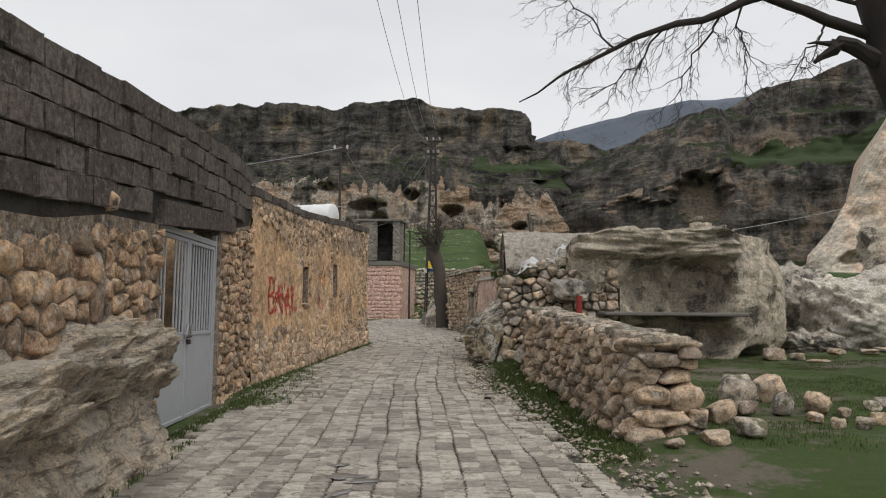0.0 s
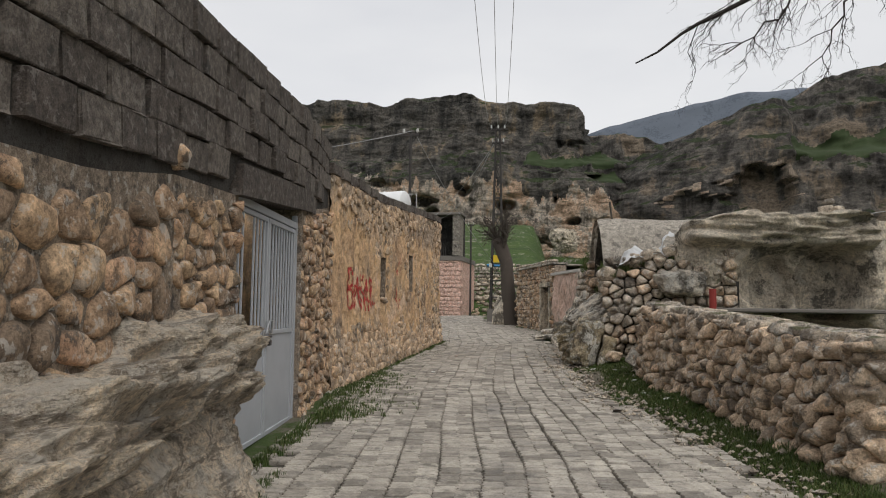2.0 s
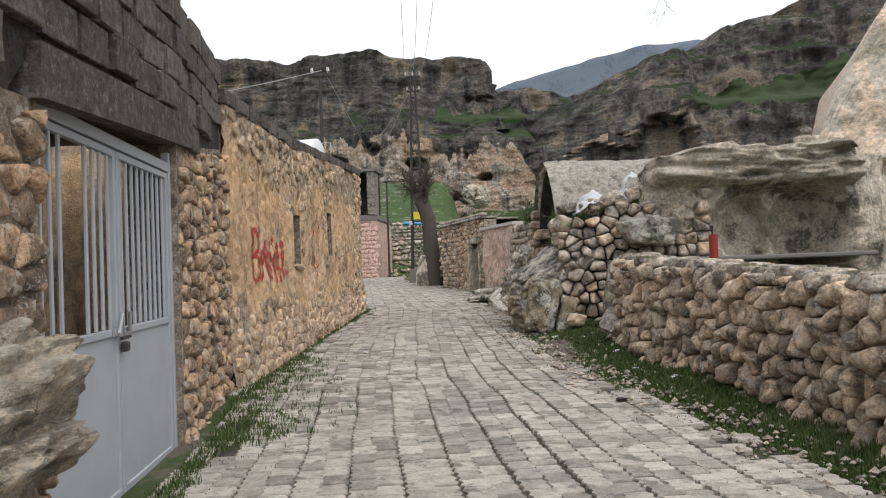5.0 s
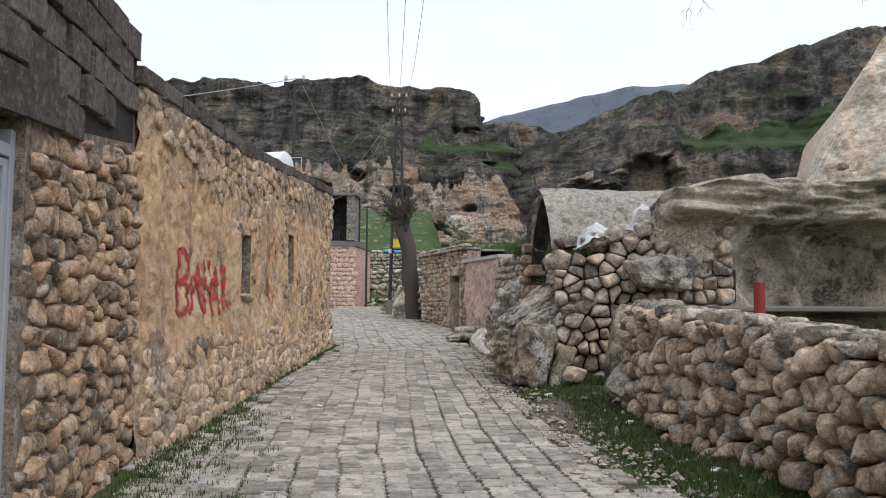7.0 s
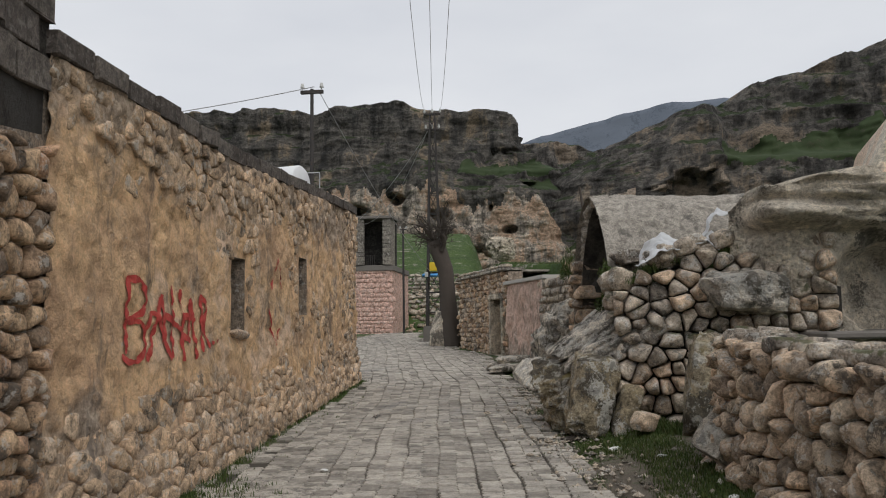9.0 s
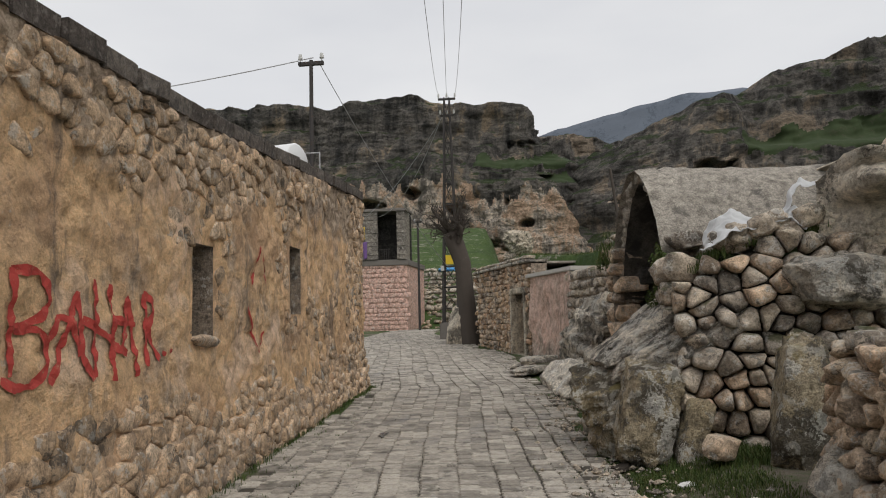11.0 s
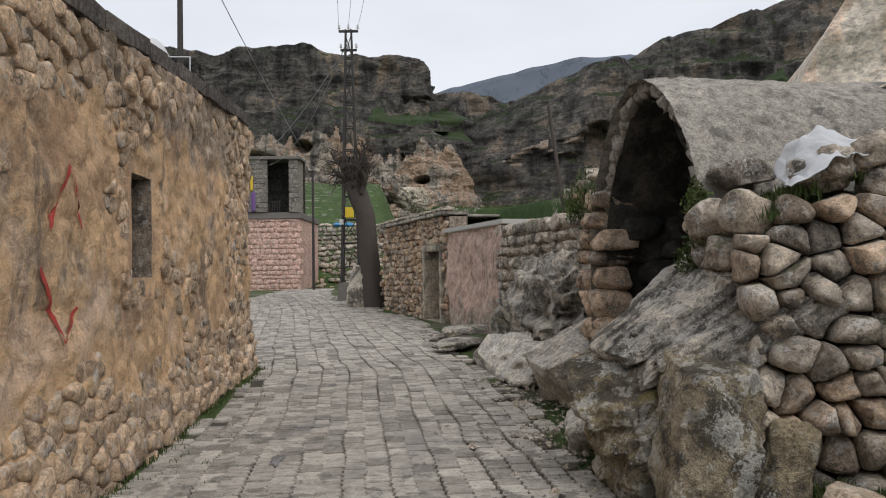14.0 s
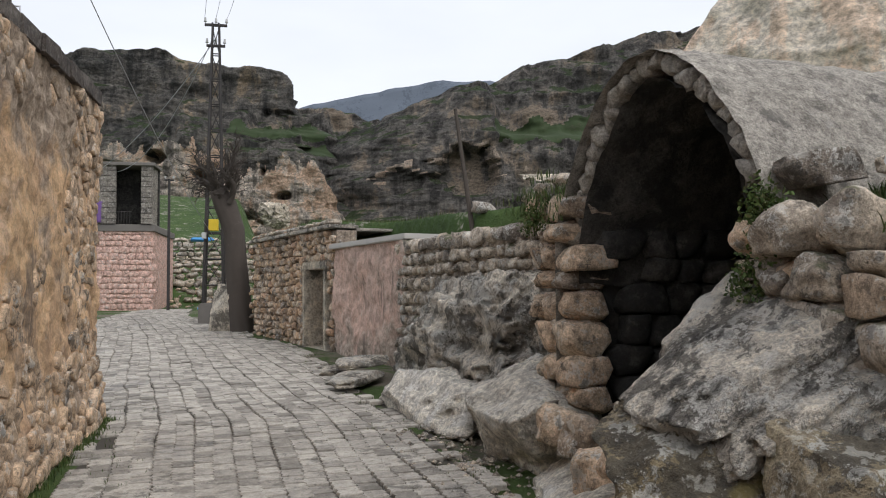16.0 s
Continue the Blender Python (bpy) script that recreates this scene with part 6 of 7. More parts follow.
out = out + (0.36 + 0.22 * fbm(q * np.array([0.8, 0.8, 7.0]) + 5, 4).reshape(zc.shape)) * smooth(2.66, 2.82, zc) * (1 - smooth(4.05, 4.35, bulk + 0.3 * big)) * smooth(0.5, 0.9, bulk)       # layered brow
hollow = 0 * zc
for c0, cz_, rx, rz, deep in ((2.4, 1.9, 0.5, 0.75, 0.65), (3.5, 2.0, 0.75, 0.78, 0.9), (2.9, 0.95, 1.45, 0.52, 0.8), (4.85, 0.5, 0.5, 0.3, 0.9), (2.8, 2.05, 1.35, 0.72, 0.35)):
    e = np.hypot((bulk - c0) / rx, (zc - cz_) / rz) + wob
    hollow = np.maximum(hollow, deep * (1 - smooth(0.7, 1.12, e)))
out = out - hollow
out = out - 0.25 * (1 - smooth(0.35, 1.1, zc)) * smooth(4.0, 4.6, bulk)
out = out - 6.0 * (roll ** 1.3)[None, :] - 0.35 * smooth(0.6, 1.0, v / 0.86)[None, :] ** 2 * smooth(4.0, 4.8, bulk)
zt = zc + 0.05 * big * smooth(0.6, 0.9, v)[None, :] + (0.08 * fine_) * (roll > 0)[None, :] + 0.12 * np.sin(roll * 3.14)[None, :]
PC = np.stack([cx[:, None] + onx[:, None] * out, cy[:, None] + ony[:, None] * out, zt], -1)
cave = sheet("cave_dwelling", PC, m_cream)
tagged(cave, "cave dwelling hollowed in a cream limestone hump with a brow", "cave", kind="structure")
bm = bmesh.new()
bar_box(bm, 0.0, 3.25, -1.3, 0.32, 1.46, 1.54, 0.02)
bm.transform(frame_along((1.15, 16.75), (4.2, 17.6))[0])
tagged(part("stone_bench", bm, m_concrete, None), "long thin stone shelf across the cave front", "shelf")
for k, (x, y, z, s_) in enumerate([(3.35, 17.7, 3.5, .3), (3.6, 17.75, 3.5, .26), (3.45, 17.7, 3.66, .2), (4.0, 17.9, 3.48, .2)]):
    rock("fieldstone", (x, y, z), (s_, s_ * .8, s_ * .6), (0, 0, 50 * k), m_rubble, "pale stone stacked on top of the cave rock", "stone", 7, 0.45, 0.2, 780 + k, "stones on the cave rock")
for k, (c, sz, t_) in enumerate([((8.0, 21.5, 1.4), (2.4, 3.0, 2.4), m_chalk), ((9.9, 23.5, 1.6), (3.0, 3.5, 3.0), m_chalk), ((7.2, 24.5, 1.5), (3.0, 3.5, 3.2), m_rock), ((13.5, 27, 2.4), (5, 6, 5.0), m_cream), ((6.6, 20.2, 0.7), (1.3, 1.4, 0.9), m_rock)]):
    rock("rock_mass", c, sz, (0, 0, 20 * k), t_, "cream and grey layered rock mass beyond the yard", "rock", 30, 0.4, 0.2, 800 + k, kind="structure", craggy=0.22)
for k, (x, y, a, b, c) in enumerate([(4.95, 17.6, .5, .4, .3), (5.4, 17.5, .34, .3, .18), (7.3, 18.6, .5, .4, .14), (6.5, 18.3, .4, .3, .16), (5.6, 16.8, .5, .4, .06), (7.9, 19.0, .6, .5, .12)]):
    rock("fieldstone", (x, y, gz(x, y) + c * 0.4), (a, b, c), (0, 0, 40 * k), m_dry, "pale block lying before the cave", "stone", 8, 0.4, 0.22, 820 + k, "stones before the cave")

# ---- on and beyond the roofs ----
tank = empty("water_tank", hm @ Matrix.Translation((9.3, -1.55, 3.72)), "white cylindrical water tank lying on the flat roof", "water tank")
bm = bmesh.new()
n = 36
for k, (x, r) in enumerate([(-1.0, 0.0), (-1.0, 0.30), (-0.97, 0.33), (-0.4, 0.33), (-0.38, 0.345), (-0.36, 0.33), (0.36, 0.33), (0.38, 0.345), (0.4, 0.33), (0.97, 0.33), (0.97, 0.36), (1.0, 0.36), (1.0, 0.30), (1.02, 0.0)]):
    ring = [bm.verts.new((x, r * math.cos(j * 2 * math.pi / n), 0.5 + r * math.sin(j * 2 * math.pi / n))) for j in range(n)]
    if k:
        for j in range(n):
            bm.faces.new((prev[j], prev[(j + 1) % n], ring[(j + 1) % n], ring[j]))
    prev = ring
bmesh.ops.remove_doubles(bm, verts=bm.verts, dist=0.0005)
bmesh.ops.recalc_face_normals(bm, faces=bm.faces)
body = part("body", bm, m_white, tank, soft=True)
body.matrix_local = pose(0, 0, 0, 0, 0, -72)
for x in (-0.6, 0.6):
    bm = bmesh.new()
    bar_box(bm, x - 0.04, x + 0.04, -0.4, 0.4, 0.0, 0.22)
    part("cradle", bm, m_steel, tank).matrix_local = pose(0, 0, 0, 0, 0, -72)
tube("overflow_pipe", [hm @ Vector((10.05, -0.5, 3.85)), hm @ Vector((10.05, -0.5, 4.62)), hm @ Vector((10.05, -1.0, 4.62))], 0.012, m_wire, None)
tagged(bpy.data.objects["overflow_pipe"], "thin bent grey pipe beside the water tank", "pipe")


def utility_pole(base, top, arm, label, r=0.07):
    b = Vector(base)
    p = empty("utility_pole", Matrix.Translation(b), label, "utility pole")
    h = top - b.z
    bm = bmesh.new()
    rod(bm, (0, 0, 0), (0, 0, h), r, r * 0.8, 10)
    part("shaft", bm, m_steel, p)
    bm = bmesh.new()
    bar_box(bm, -arm, arm, -0.035, 0.035, h - 0.1, h - 0.03)
    part("crossarm", bm, m_steel, p)
    for x in (-arm * 0.85, arm * 0.85):
        bm = bmesh.new()
        rod(bm, (x, 0, h - 0.03), (x, 0, h + 0.05), 0.012)
        rod(bm, (x, 0, h + 0.03), (x, 0, h + 0.12), 0.045, 0.03, 10)
        part("insulator", bm, m_ceramic, p, "small pale ceramic insulator")
    return p


utility_pole((-6.35, 22.85, 3.84), 6.55, 0.24, "dark steel pole with two insulators on the roof", 0.045)
utility_pole((-9.0, 50.0, 0.95), 6.9, 0.2, "thin dark pole by the pink house", 0.07)


def lattice_mast(at, base_z, top):
    m = empty("lattice_mast", Matrix.Translation((at[0], at[1], base_z)), "slender rusty steel lattice power mast on a concrete foot", "power mast")
    H = top - base_z
    w0, w1 = 0.32, 0.10
    wid = lambda z: w0 + (w1 - w0) * z / H
    for sx in (-1, 1):
        for sy in (-1, 1):
            bm = bmesh.new()
            rod(bm, (sx * w0, sy * w0, 0.5), (sx * w1, sy * w1, H), 0.045, 0.03, 6)
            part("leg", bm, m_steel, m)
    z, k = 1.2, 0
    while z < H - 0.3:
        step = 0.85
        a, b = wid(z), wid(min(z + step, H))
        for ax in range(4):
            c0, c1 = [(-1, -1), (1, -1), (1, 1), (-1, 1)][ax], [(1, -1), (1, 1), (-1, 1), (-1, -1)][ax]
            bm = bmesh.new()
            rod(bm, (c0[0] * a, c0[1] * a, z), (c1[0] * a, c1[1] * a, z), 0.022, 0.022, 5)
            part("brace", bm, m_steel, m)
            bm = bmesh.new()
            if k % 2:
                rod(bm, (c0[0] * a, c0[1] * a, z), (c1[0] * b, c1[1] * b, z + step), 0.016, 0.016, 5)
            else:
                rod(bm, (c1[0] * a, c1[1] * a, z), (c0[0] * b, c0[1] * b, z + step), 0.016, 0.016, 5)
            part("brace", bm, m_steel, m)
        z += step
        k += 1
    for zz_, half in ((H - 0.05, 0.36), (H - 0.75, 0.30)):
        bm = bmesh.new()
        bar_box(bm, -half, half, -0.04, 0.04, zz_ - 0.04, zz_ + 0.04)
        part("crossarm", bm, m_steel, m)
        for x in (-half * 0.95, 0, half * 0.95):
            bm = bmesh.new()
            rod(bm, (x, 0, zz_ + 0.04), (x, 0, zz_ + 0.12), 0.015)
            rod(bm, (x, 0, zz_ + 0.1), (x, 0, zz_ + 0.24), 0.05, 0.03, 10)
            part("insulator", bm, m_ceramic, m)
    b = box_bm(-0.45, 0.45, -0.45, 0.45, -0.2, 0.62, 0.05, 2)
    part("foot", b, m_concrete, m, "dark concrete foot")
    b = box_bm(-0.14, 0.16, -0.5, -0.33, 2.95, 3.32, 0.01)
    part("warning_plate", b, m_yellow, m, "yellow meter box")
    b = box_bm(-0.36, -0.22, -0.42, -0.3, 2.7, 2.9, 0.01)
    part("junction_box", b, m_ceramic, m, "small white junction box")
    return m


lattice_mast((-6.02, 40.2), 0.85, 10.75)


def wire(a, b, sag, label, r=0.008, n=40):
    a, b = Vector(a), Vector(b)
    pts = []
    for k in range(n + 1):
        t = k / n
        p = a.lerp(b, t)
        p.z -= 4 * sag * t * (1 - t)
        pts.append(p)
    o = tube("power_line", pts, r, m_wire, None, res=1)
    tagged(o, label, "power line")


for dx in (-0.36, 0.0, 0.36):
    wire((-6.02 + dx, 40.2, 10.95), (0.75 + dx * 1.0, -14, 9.5), 3.2, "thin overhead power line running to the lattice mast", 0.006)
wire((-6.0, 40.2, 10.3), (-16, 52, 6.2), 1.6, "slack pale power line from the mast to a house", 0.014)
wire((-6.1, 40.2, 10.3), (-11.9, 53, 7.6), 1.0, "slack pale power line from the mast to the pink house", 0.014)
wire((-6.3, 22.85, 6.6), (-18, 20, 5.2), 0.4, "thin service line from the roof pole", 0.010)
wire((-6.2, 22.85, 6.5), (-6.02, 40.2, 3.6), 0.3, "thin service line from the roof pole to the mast", 0.008)
wire((3.2, 19.0, 3.35), (14, 24, 6.2), 0.25, "thin cable above the cave rock", 0.008)

# pink house at the bend
pink = empty("pink_house", Matrix(), "pink limewashed stone house with an open block room on top", "house")
PX0, PX1, PY = -15.5, -10.15, 52.8
b = box_bm(PX0, PX1, PY, PY + 6, 0.4, 4.75, 0.03)
part("wall_core", b, m_pink, pink)
pv = [stone_mesh("stone", 3, 0.3, 0.14, 860 + k, m_pink) for k in range(6)]
lay(pink, "stone", pv, [Matrix.LocRotScale((PX0 + u, PY + 0.01, z), Euler((0, rng.uniform(-0.04, 0.04), 0)), (w * 1.1, 0.16, h * 1.1)) for u, z, w, h in courses(PX1 - PX0, 0.7, 4.7, 0.36, 0.26, 0.25)], 290)
b = box_bm(PX0, PX1 + 0.08, PY - 0.12, PY + 6, 4.72, 5.05, 0.02)
part("floor_slab", b, m_concrete, pink)
gb = [block_mesh(0.42, 0.24, 0.2, k) for k in range(4)]
spots = []
for x0, n_b in ((-13.0, 3), (-10.7, 1)):
    for row in range(11):
        w_ = 1.17 / 3 if n_b == 3 else 0.52
        for j in range(n_b):
            spots.append(Matrix.LocRotScale((x0 + w_ * (j + 0.5), PY + 0.0, 5.2 + row * 0.255), Euler((0, 0, 0)), (w_ / 0.43, 1, 1)))
m_grey_block = stone_material("grey_block", [(0.16, 0.145, 0.13), (0.22, 0.2, 0.175), (0.26, 0.235, 0.20)], random=0.7, dark_at=0.62, pale_at=0.7, pits=False)
for me in gb:
    me.materials.clear()
    me.materials.append(m_grey_block)
lay(pink, "block", gb, spots)
# back wall painted dark to stand for the room's shade
b = box_bm(-13.2, -10.1, PY + 1.2, PY + 1.4, 5.05, 7.85, 0.01)
part("room_back", b, m_inner_shade, pink, "back of the open room, coloured dark as shade")
for x0, x1 in ((-13.1, -12.95), (-10.3, -10.18)):
    b = box_bm(x0, x1, PY + 0.05, PY + 1.3, 5.05, 7.85, 0.01)
    part("room_side", b, m_grey_block, pink)
b = box_bm(-13.3, -10.05, PY - 0.3, PY + 1.6, 7.86, 8.02, 0.02)
part("roof", b, m_concrete, pink)
for k in range(7):
    b = bmesh.new()
    rod(b, (-12.0 + k * 0.13, PY - 0.05, 5.05), (-12.0 + k * 0.13, PY - 0.05, 5.65), 0.02, 0.02, 6)
    part("baluster", b, m_steel, pink)
b = bmesh.new()
rod(b, (-12.05, PY - 0.05, 5.66), (-11.15, PY - 0.05, 5.66), 0.025, 0.025, 6)
part("handrail", b, m_steel, pink)


def cloth(name, x, y, z0, z1, w, material, label):
    u, v = np.meshgrid(np.linspace(0, 1, 16), np.linspace(0, 1, 12), indexing="ij")
    P = np.stack([x + u * w, y + 0.05 * np.sin(u * 14) * (0.4 + v), z1 + (z0 - z1) * v + 0.03 * np.sin(u * 9)], -1)
    o = sheet(name, P, material)
    o.modifiers.new("solid", 'SOLIDIFY').thickness = 0.01
    tagged(o, label, "cloth")


cloth("hanging_cloth", -13.1, PY - 0.2, 6.2, 6.95, 0.55, m_yellow, "yellow cloth hung on the pink house's upper wall")
cloth("hanging_cloth", -13.2, PY - 0.2, 5.1, 6.1, 0.8, m_purple, "purple cloth hung below the yellow one")

# ruined walls and rubbish below the slope
ruin = empty("ruined_wall", Matrix(), "low ruined stone walls on the slope beyond the mast", "wall")
uv = variants("stone", m_rubble, 2, 8, 0.4, 0.25, 880)
spots = []
for a, bq, zt in (((-13, 60), (-4, 62), 1.6), ((-12, 66), (-3, 65), 1.8), ((-9.6, 58.0), (-6.6, 57.4), 1.0)):
    m, ln = frame_along(a, bq)
    for u, z, w, h in courses(ln, 0.0, zt, 0.55, 0.34, 0.35):
        p = m @ Vector((u, 0, 0))
        spots.append(Matrix.LocRotScale((p.x, p.y, gz(p.x, p.y) + z), Euler([rng.uniform(-0.2, 0.2) for _ in range(3)]), (w, 0.5, h)))
lay(ruin, "stone", uv, spots, 290)
scat = []
for _ in range(420):
    x, y = rng.uniform(-13, -3), rng.uniform(54.5, 76)
    s_ = rng.uniform(0.1, 0.4)
    scat.append(Matrix.LocRotScale((x, y, gz(x, y) + s_ * 0.2), Euler([rng.uniform(-0.5, 0.5) for _ in range(3)]), (s_, s_, s_ * 0.7)))
lay(ruin, "scattered_stone", variants("scattered_stone", m_dry, 2, 4, 0.5, 0.25, 890), scat, 5)
rock("rubbish_bag", (-7.1, 47.5, 1.05), (0.75, 0.6, 0.45), (0, 0, 20), m_blue, "crumpled blue plastic bag lying beyond the lane", "bag", 10, 0.6, 0.25, 895)
rock("tarpaulin", (-9.0, 61.5, 4.9), (1.6, 1.0, 0.3), (0, 0, 10), m_blue, "blue tarpaulin on the ruined wall", "tarpaulin", 10, 0.5, 0.3, 896)
for k, (x, y, z, a_) in enumerate([(-15.5, 172, 19.0, 7.5), (-20.5, 175, 20.5, 6.0), (-10.5, 168, 17.0, 6.5)]):
    rock("rock_knob", (x, y, z), (a_, a_ * 0.8, a_ * 0.8), (0, 0, 40 * k), m_cavecliff, "grey and cream rock hump below the caves", "rock", 26, 0.4, 0.3, 890 + k, craggy=0.9)
rock("rock_knob", (-7.0, 150, 14.6), (5, 5, 5), (0, 0, 50), m_cream, "pale rock hump below the caves", "rock", 22, 0.5, 0.25, 898, craggy=0.6)

# ---- trees ----
def limb(bm, pts, r0, r1, sides=8, wob=0.0):
    pts = [Vector(p) for p in pts]
    n = len(pts)
    prev = None
    for k, c in enumerate(pts):
        d_ = (pts[min(k + 1, n - 1)] - pts[max(k - 1, 0)])
        qd = d_.to_track_quat('Z', 'Y')
        r = r0 + (r1 - r0) * k / (n - 1)
        ring = [bm.verts.new(c + qd @ Vector((r * (1 + wob * rng.uniform(-1, 1)) * math.cos(j * 2 * math.pi / sides), r * (1 + wob * rng.uniform(-1, 1)) * math.sin(j * 2 * math.pi / sides), 0))) for j in range(sides)]
        if prev:
            for j in range(sides):
                bm.faces.new((prev[j], prev[(j + 1) % sides], ring[(j + 1) % sides], ring[j]))
        prev = ring
    bm.faces.new(prev)


def bend(a, b, n=7, amp=0.1, droop=0.0):
    a, b = Vector(a), Vector(b)
    pts = []
    off = Vector((0, 0, 0))
    for k in range(n + 1):
        t = k / n
        if 0 < k < n:
            off = off * 0.6 + Vector((rng.uniform(-1, 1), rng.uniform(-1, 1), rng.uniform(-1, 1))) * amp * (b - a).length * 0.25
        p = a.lerp(b, t) + off * (1 if k < n else 0.5)
        p.z += droop * math.sin(math.pi * t)
        pts.append(p)
    return pts


def twigs(bm, pts, r, depth, length, count, down=0.25):
    """Side shoots along a limb, and shoots on those."""
    for _ in range(count):
        k = rng.integers(max(1, len(pts) // 5), len(pts))
        p = pts[k]
        d_ = (pts[k] - pts[k - 1]).normalized()
        side = Vector((rng.uniform(-1, 1), rng.uniform(-1, 1), rng.uniform(-1, 1)))
        d_ = (d_ * 0.9 + side * 0.9 + Vector((0, 0, -down))).normalized()
        ln = length * rng.uniform(0.45, 1.1)
        sub = bend(p, p + d_ * ln, 5, 0.35)
        limb(bm, sub, r, r * 0.35, 4 if depth < 2 else 5)
        if depth > 0:
            twigs(bm, sub, r * 0.5, depth - 1, ln * 0.5, 5, down)


tree = empty("bare_tree", Matrix.Translation((8.2, 13.65, 0.2)), "old bare tree with a dark knotted trunk and spreading leafless branches", "tree")
bm = bmesh.new()
limb(bm, [(6.3, 10.5, 0.2), (6.05, 10.5, 1.5), (5.5, 10.5, 3.0), (4.85, 10.5, 4.1), (4.5, 10.5, 4.9), (4.35, 10.4, 5.7), (4.45, 10.3, 6.5), (4.7, 10.2, 7.5)], 0.42, 0.2, 14, 0.12)
trunk = part("trunk", bm, m_bark, tree, soft=True)
main = [bend((4.35, 10.5, 5.2), (2.9, 10.4, 5.78), 5, 0.08), bend((2.9, 10.4, 5.78), (1.2, 10.3, 5.22), 6, 0.1), bend((1.2, 10.3, 5.22), (-0.35, 10.3, 4.4), 6, 0.12)]
bm = bmesh.new()
limb(bm, main[0] + main[1][1:] + main[2][1:], 0.085, 0.008, 9, 0.08)
part("limb", bm, m_bark, tree, soft=True)
others = [(main[1][2], (1.75, 10.6, 4.45), 0.035), (main[1][4], (0.55, 10.1, 4.35), 0.03), (main[2][1], (0.2, 10.4, 5.9), 0.03), (main[0][3], (1.4, 11.0, 6.6), 0.06), (main[0][4], (2.2, 9.6, 6.8), 0.05), (Vector((4.3, 10.5, 5.6)), (-1.0, 10.8, 6.7), 0.06), (Vector((4.3, 10.5, 5.9)), (0.4, 9.9, 6.6), 0.06), (Vector((4.4, 10.4, 6.5)), (2.0, 10.0, 7.6), 0.06), (Vector((4.4, 10.3, 6.9)), (6.6, 10.6, 8.2), 0.07), (main[1][1], (2.6, 10.2, 4.6), 0.03), (main[0][2], (3.2, 10.0, 4.7), 0.03)]
tw_bm = bmesh.new()
for a_, b_, r_ in others:
    pts = bend(a_, b_, 8, 0.22)
    bm = bmesh.new()
    limb(bm, pts, r_ * 0.55, 0.006, 7)
    part("limb", bm, m_bark, tree, soft=True)
    twigs(tw_bm, pts, 0.006, 2, 0.6, 11, 0.3)
twigs(tw_bm, main[1] + main[2], 0.007, 2, 0.7, 24, 0.45)
tagged(part("twig_mass", tw_bm, m_bark, tree), kind="stuff")
bm = bmesh.new()
limb(bm, bend((4.6, 10.5, 4.75), (3.75, 10.3, 5.05), 5, 0.2), 0.13, 0.09, 9, 0.25)
limb(bm, bend((3.8, 10.3, 5.03), (3.5, 10.3, 4.8), 4, 0.3), 0.10, 0.02, 7, 0.3)
limb(bm, bend((3.8, 10.3, 5.05), (3.4, 10.3, 5.05), 4, 0.3), 0.06, 0.01, 7, 0.3)
part("broken_stub", bm, m_bark, tree, "knotted broken branch stub")

poll = empty("pollarded_tree", Matrix.Translation((-4.9, 36.3, 0.75)), "bare pollarded tree with a thick pale trunk by the lane", "tree")
bm = bmesh.new()
limb(bm, [(-4.85, 36.2, 0.6), (-4.9, 36.2, 1.4), (-5.0, 36.3, 2.6), (-5.1, 36.3, 3.6), (-5.35, 36.3, 4.3), (-5.5, 36.3, 4.7)], 0.30, 0.26, 16, 0.3)
part("trunk", bm, m_bark_far, poll, soft=True)
tb = bmesh.new()
for k in range(9):
    a_ = Vector((-5.4 + rng.uniform(-0.25, 0.25), 36.3 + rng.uniform(-0.2, 0.2), 4.5 + rng.uniform(-0.3, 0.5)))
    b_ = a_ + Vector((rng.uniform(-0.9, 0.9), rng.uniform(-0.6, 0.6), rng.uniform(-0.1, 1.3)))
    pts = bend(a_, b_, 6, 0.3)
    bm = bmesh.new()
    limb(bm, pts, 0.09, 0.03, 7, 0.15)
    part("limb", bm, m_bark_far, poll, soft=True)
    twigs(tb, pts, 0.022, 1, 0.6, 16, 0.0)
tagged(part("twig_mass", tb, m_bark_far, poll), kind="stuff")
rock("buttress", (-5.35, 36.6, 1.2), (0.9, 1.0, 1.7), (0, 12, 0), m_cream, "pale sloping masonry foot beside the pollarded tree", "buttress", 14, 0.35, 0.2, 899, craggy=0.08)

spread_ = Matrix.Translation((0, 0, 1.5)) @ Matrix.Scale(1.3, 4) @ Matrix.Translation((0, 0, -1.5))
for o_ in tree.children:
    o_.data.transform(spread_)
for t_ in (tree, poll):
    for o_ in t_.children:
        o_.matrix_parent_inverse = t_.matrix_world.inverted()

# ---- paving ----
paving = empty("paving", Matrix(), "grey interlocking concrete pavers, worn and uneven, with dark joints", "paving", kind="structure")
PWd, PLg = 0.172, 0.2


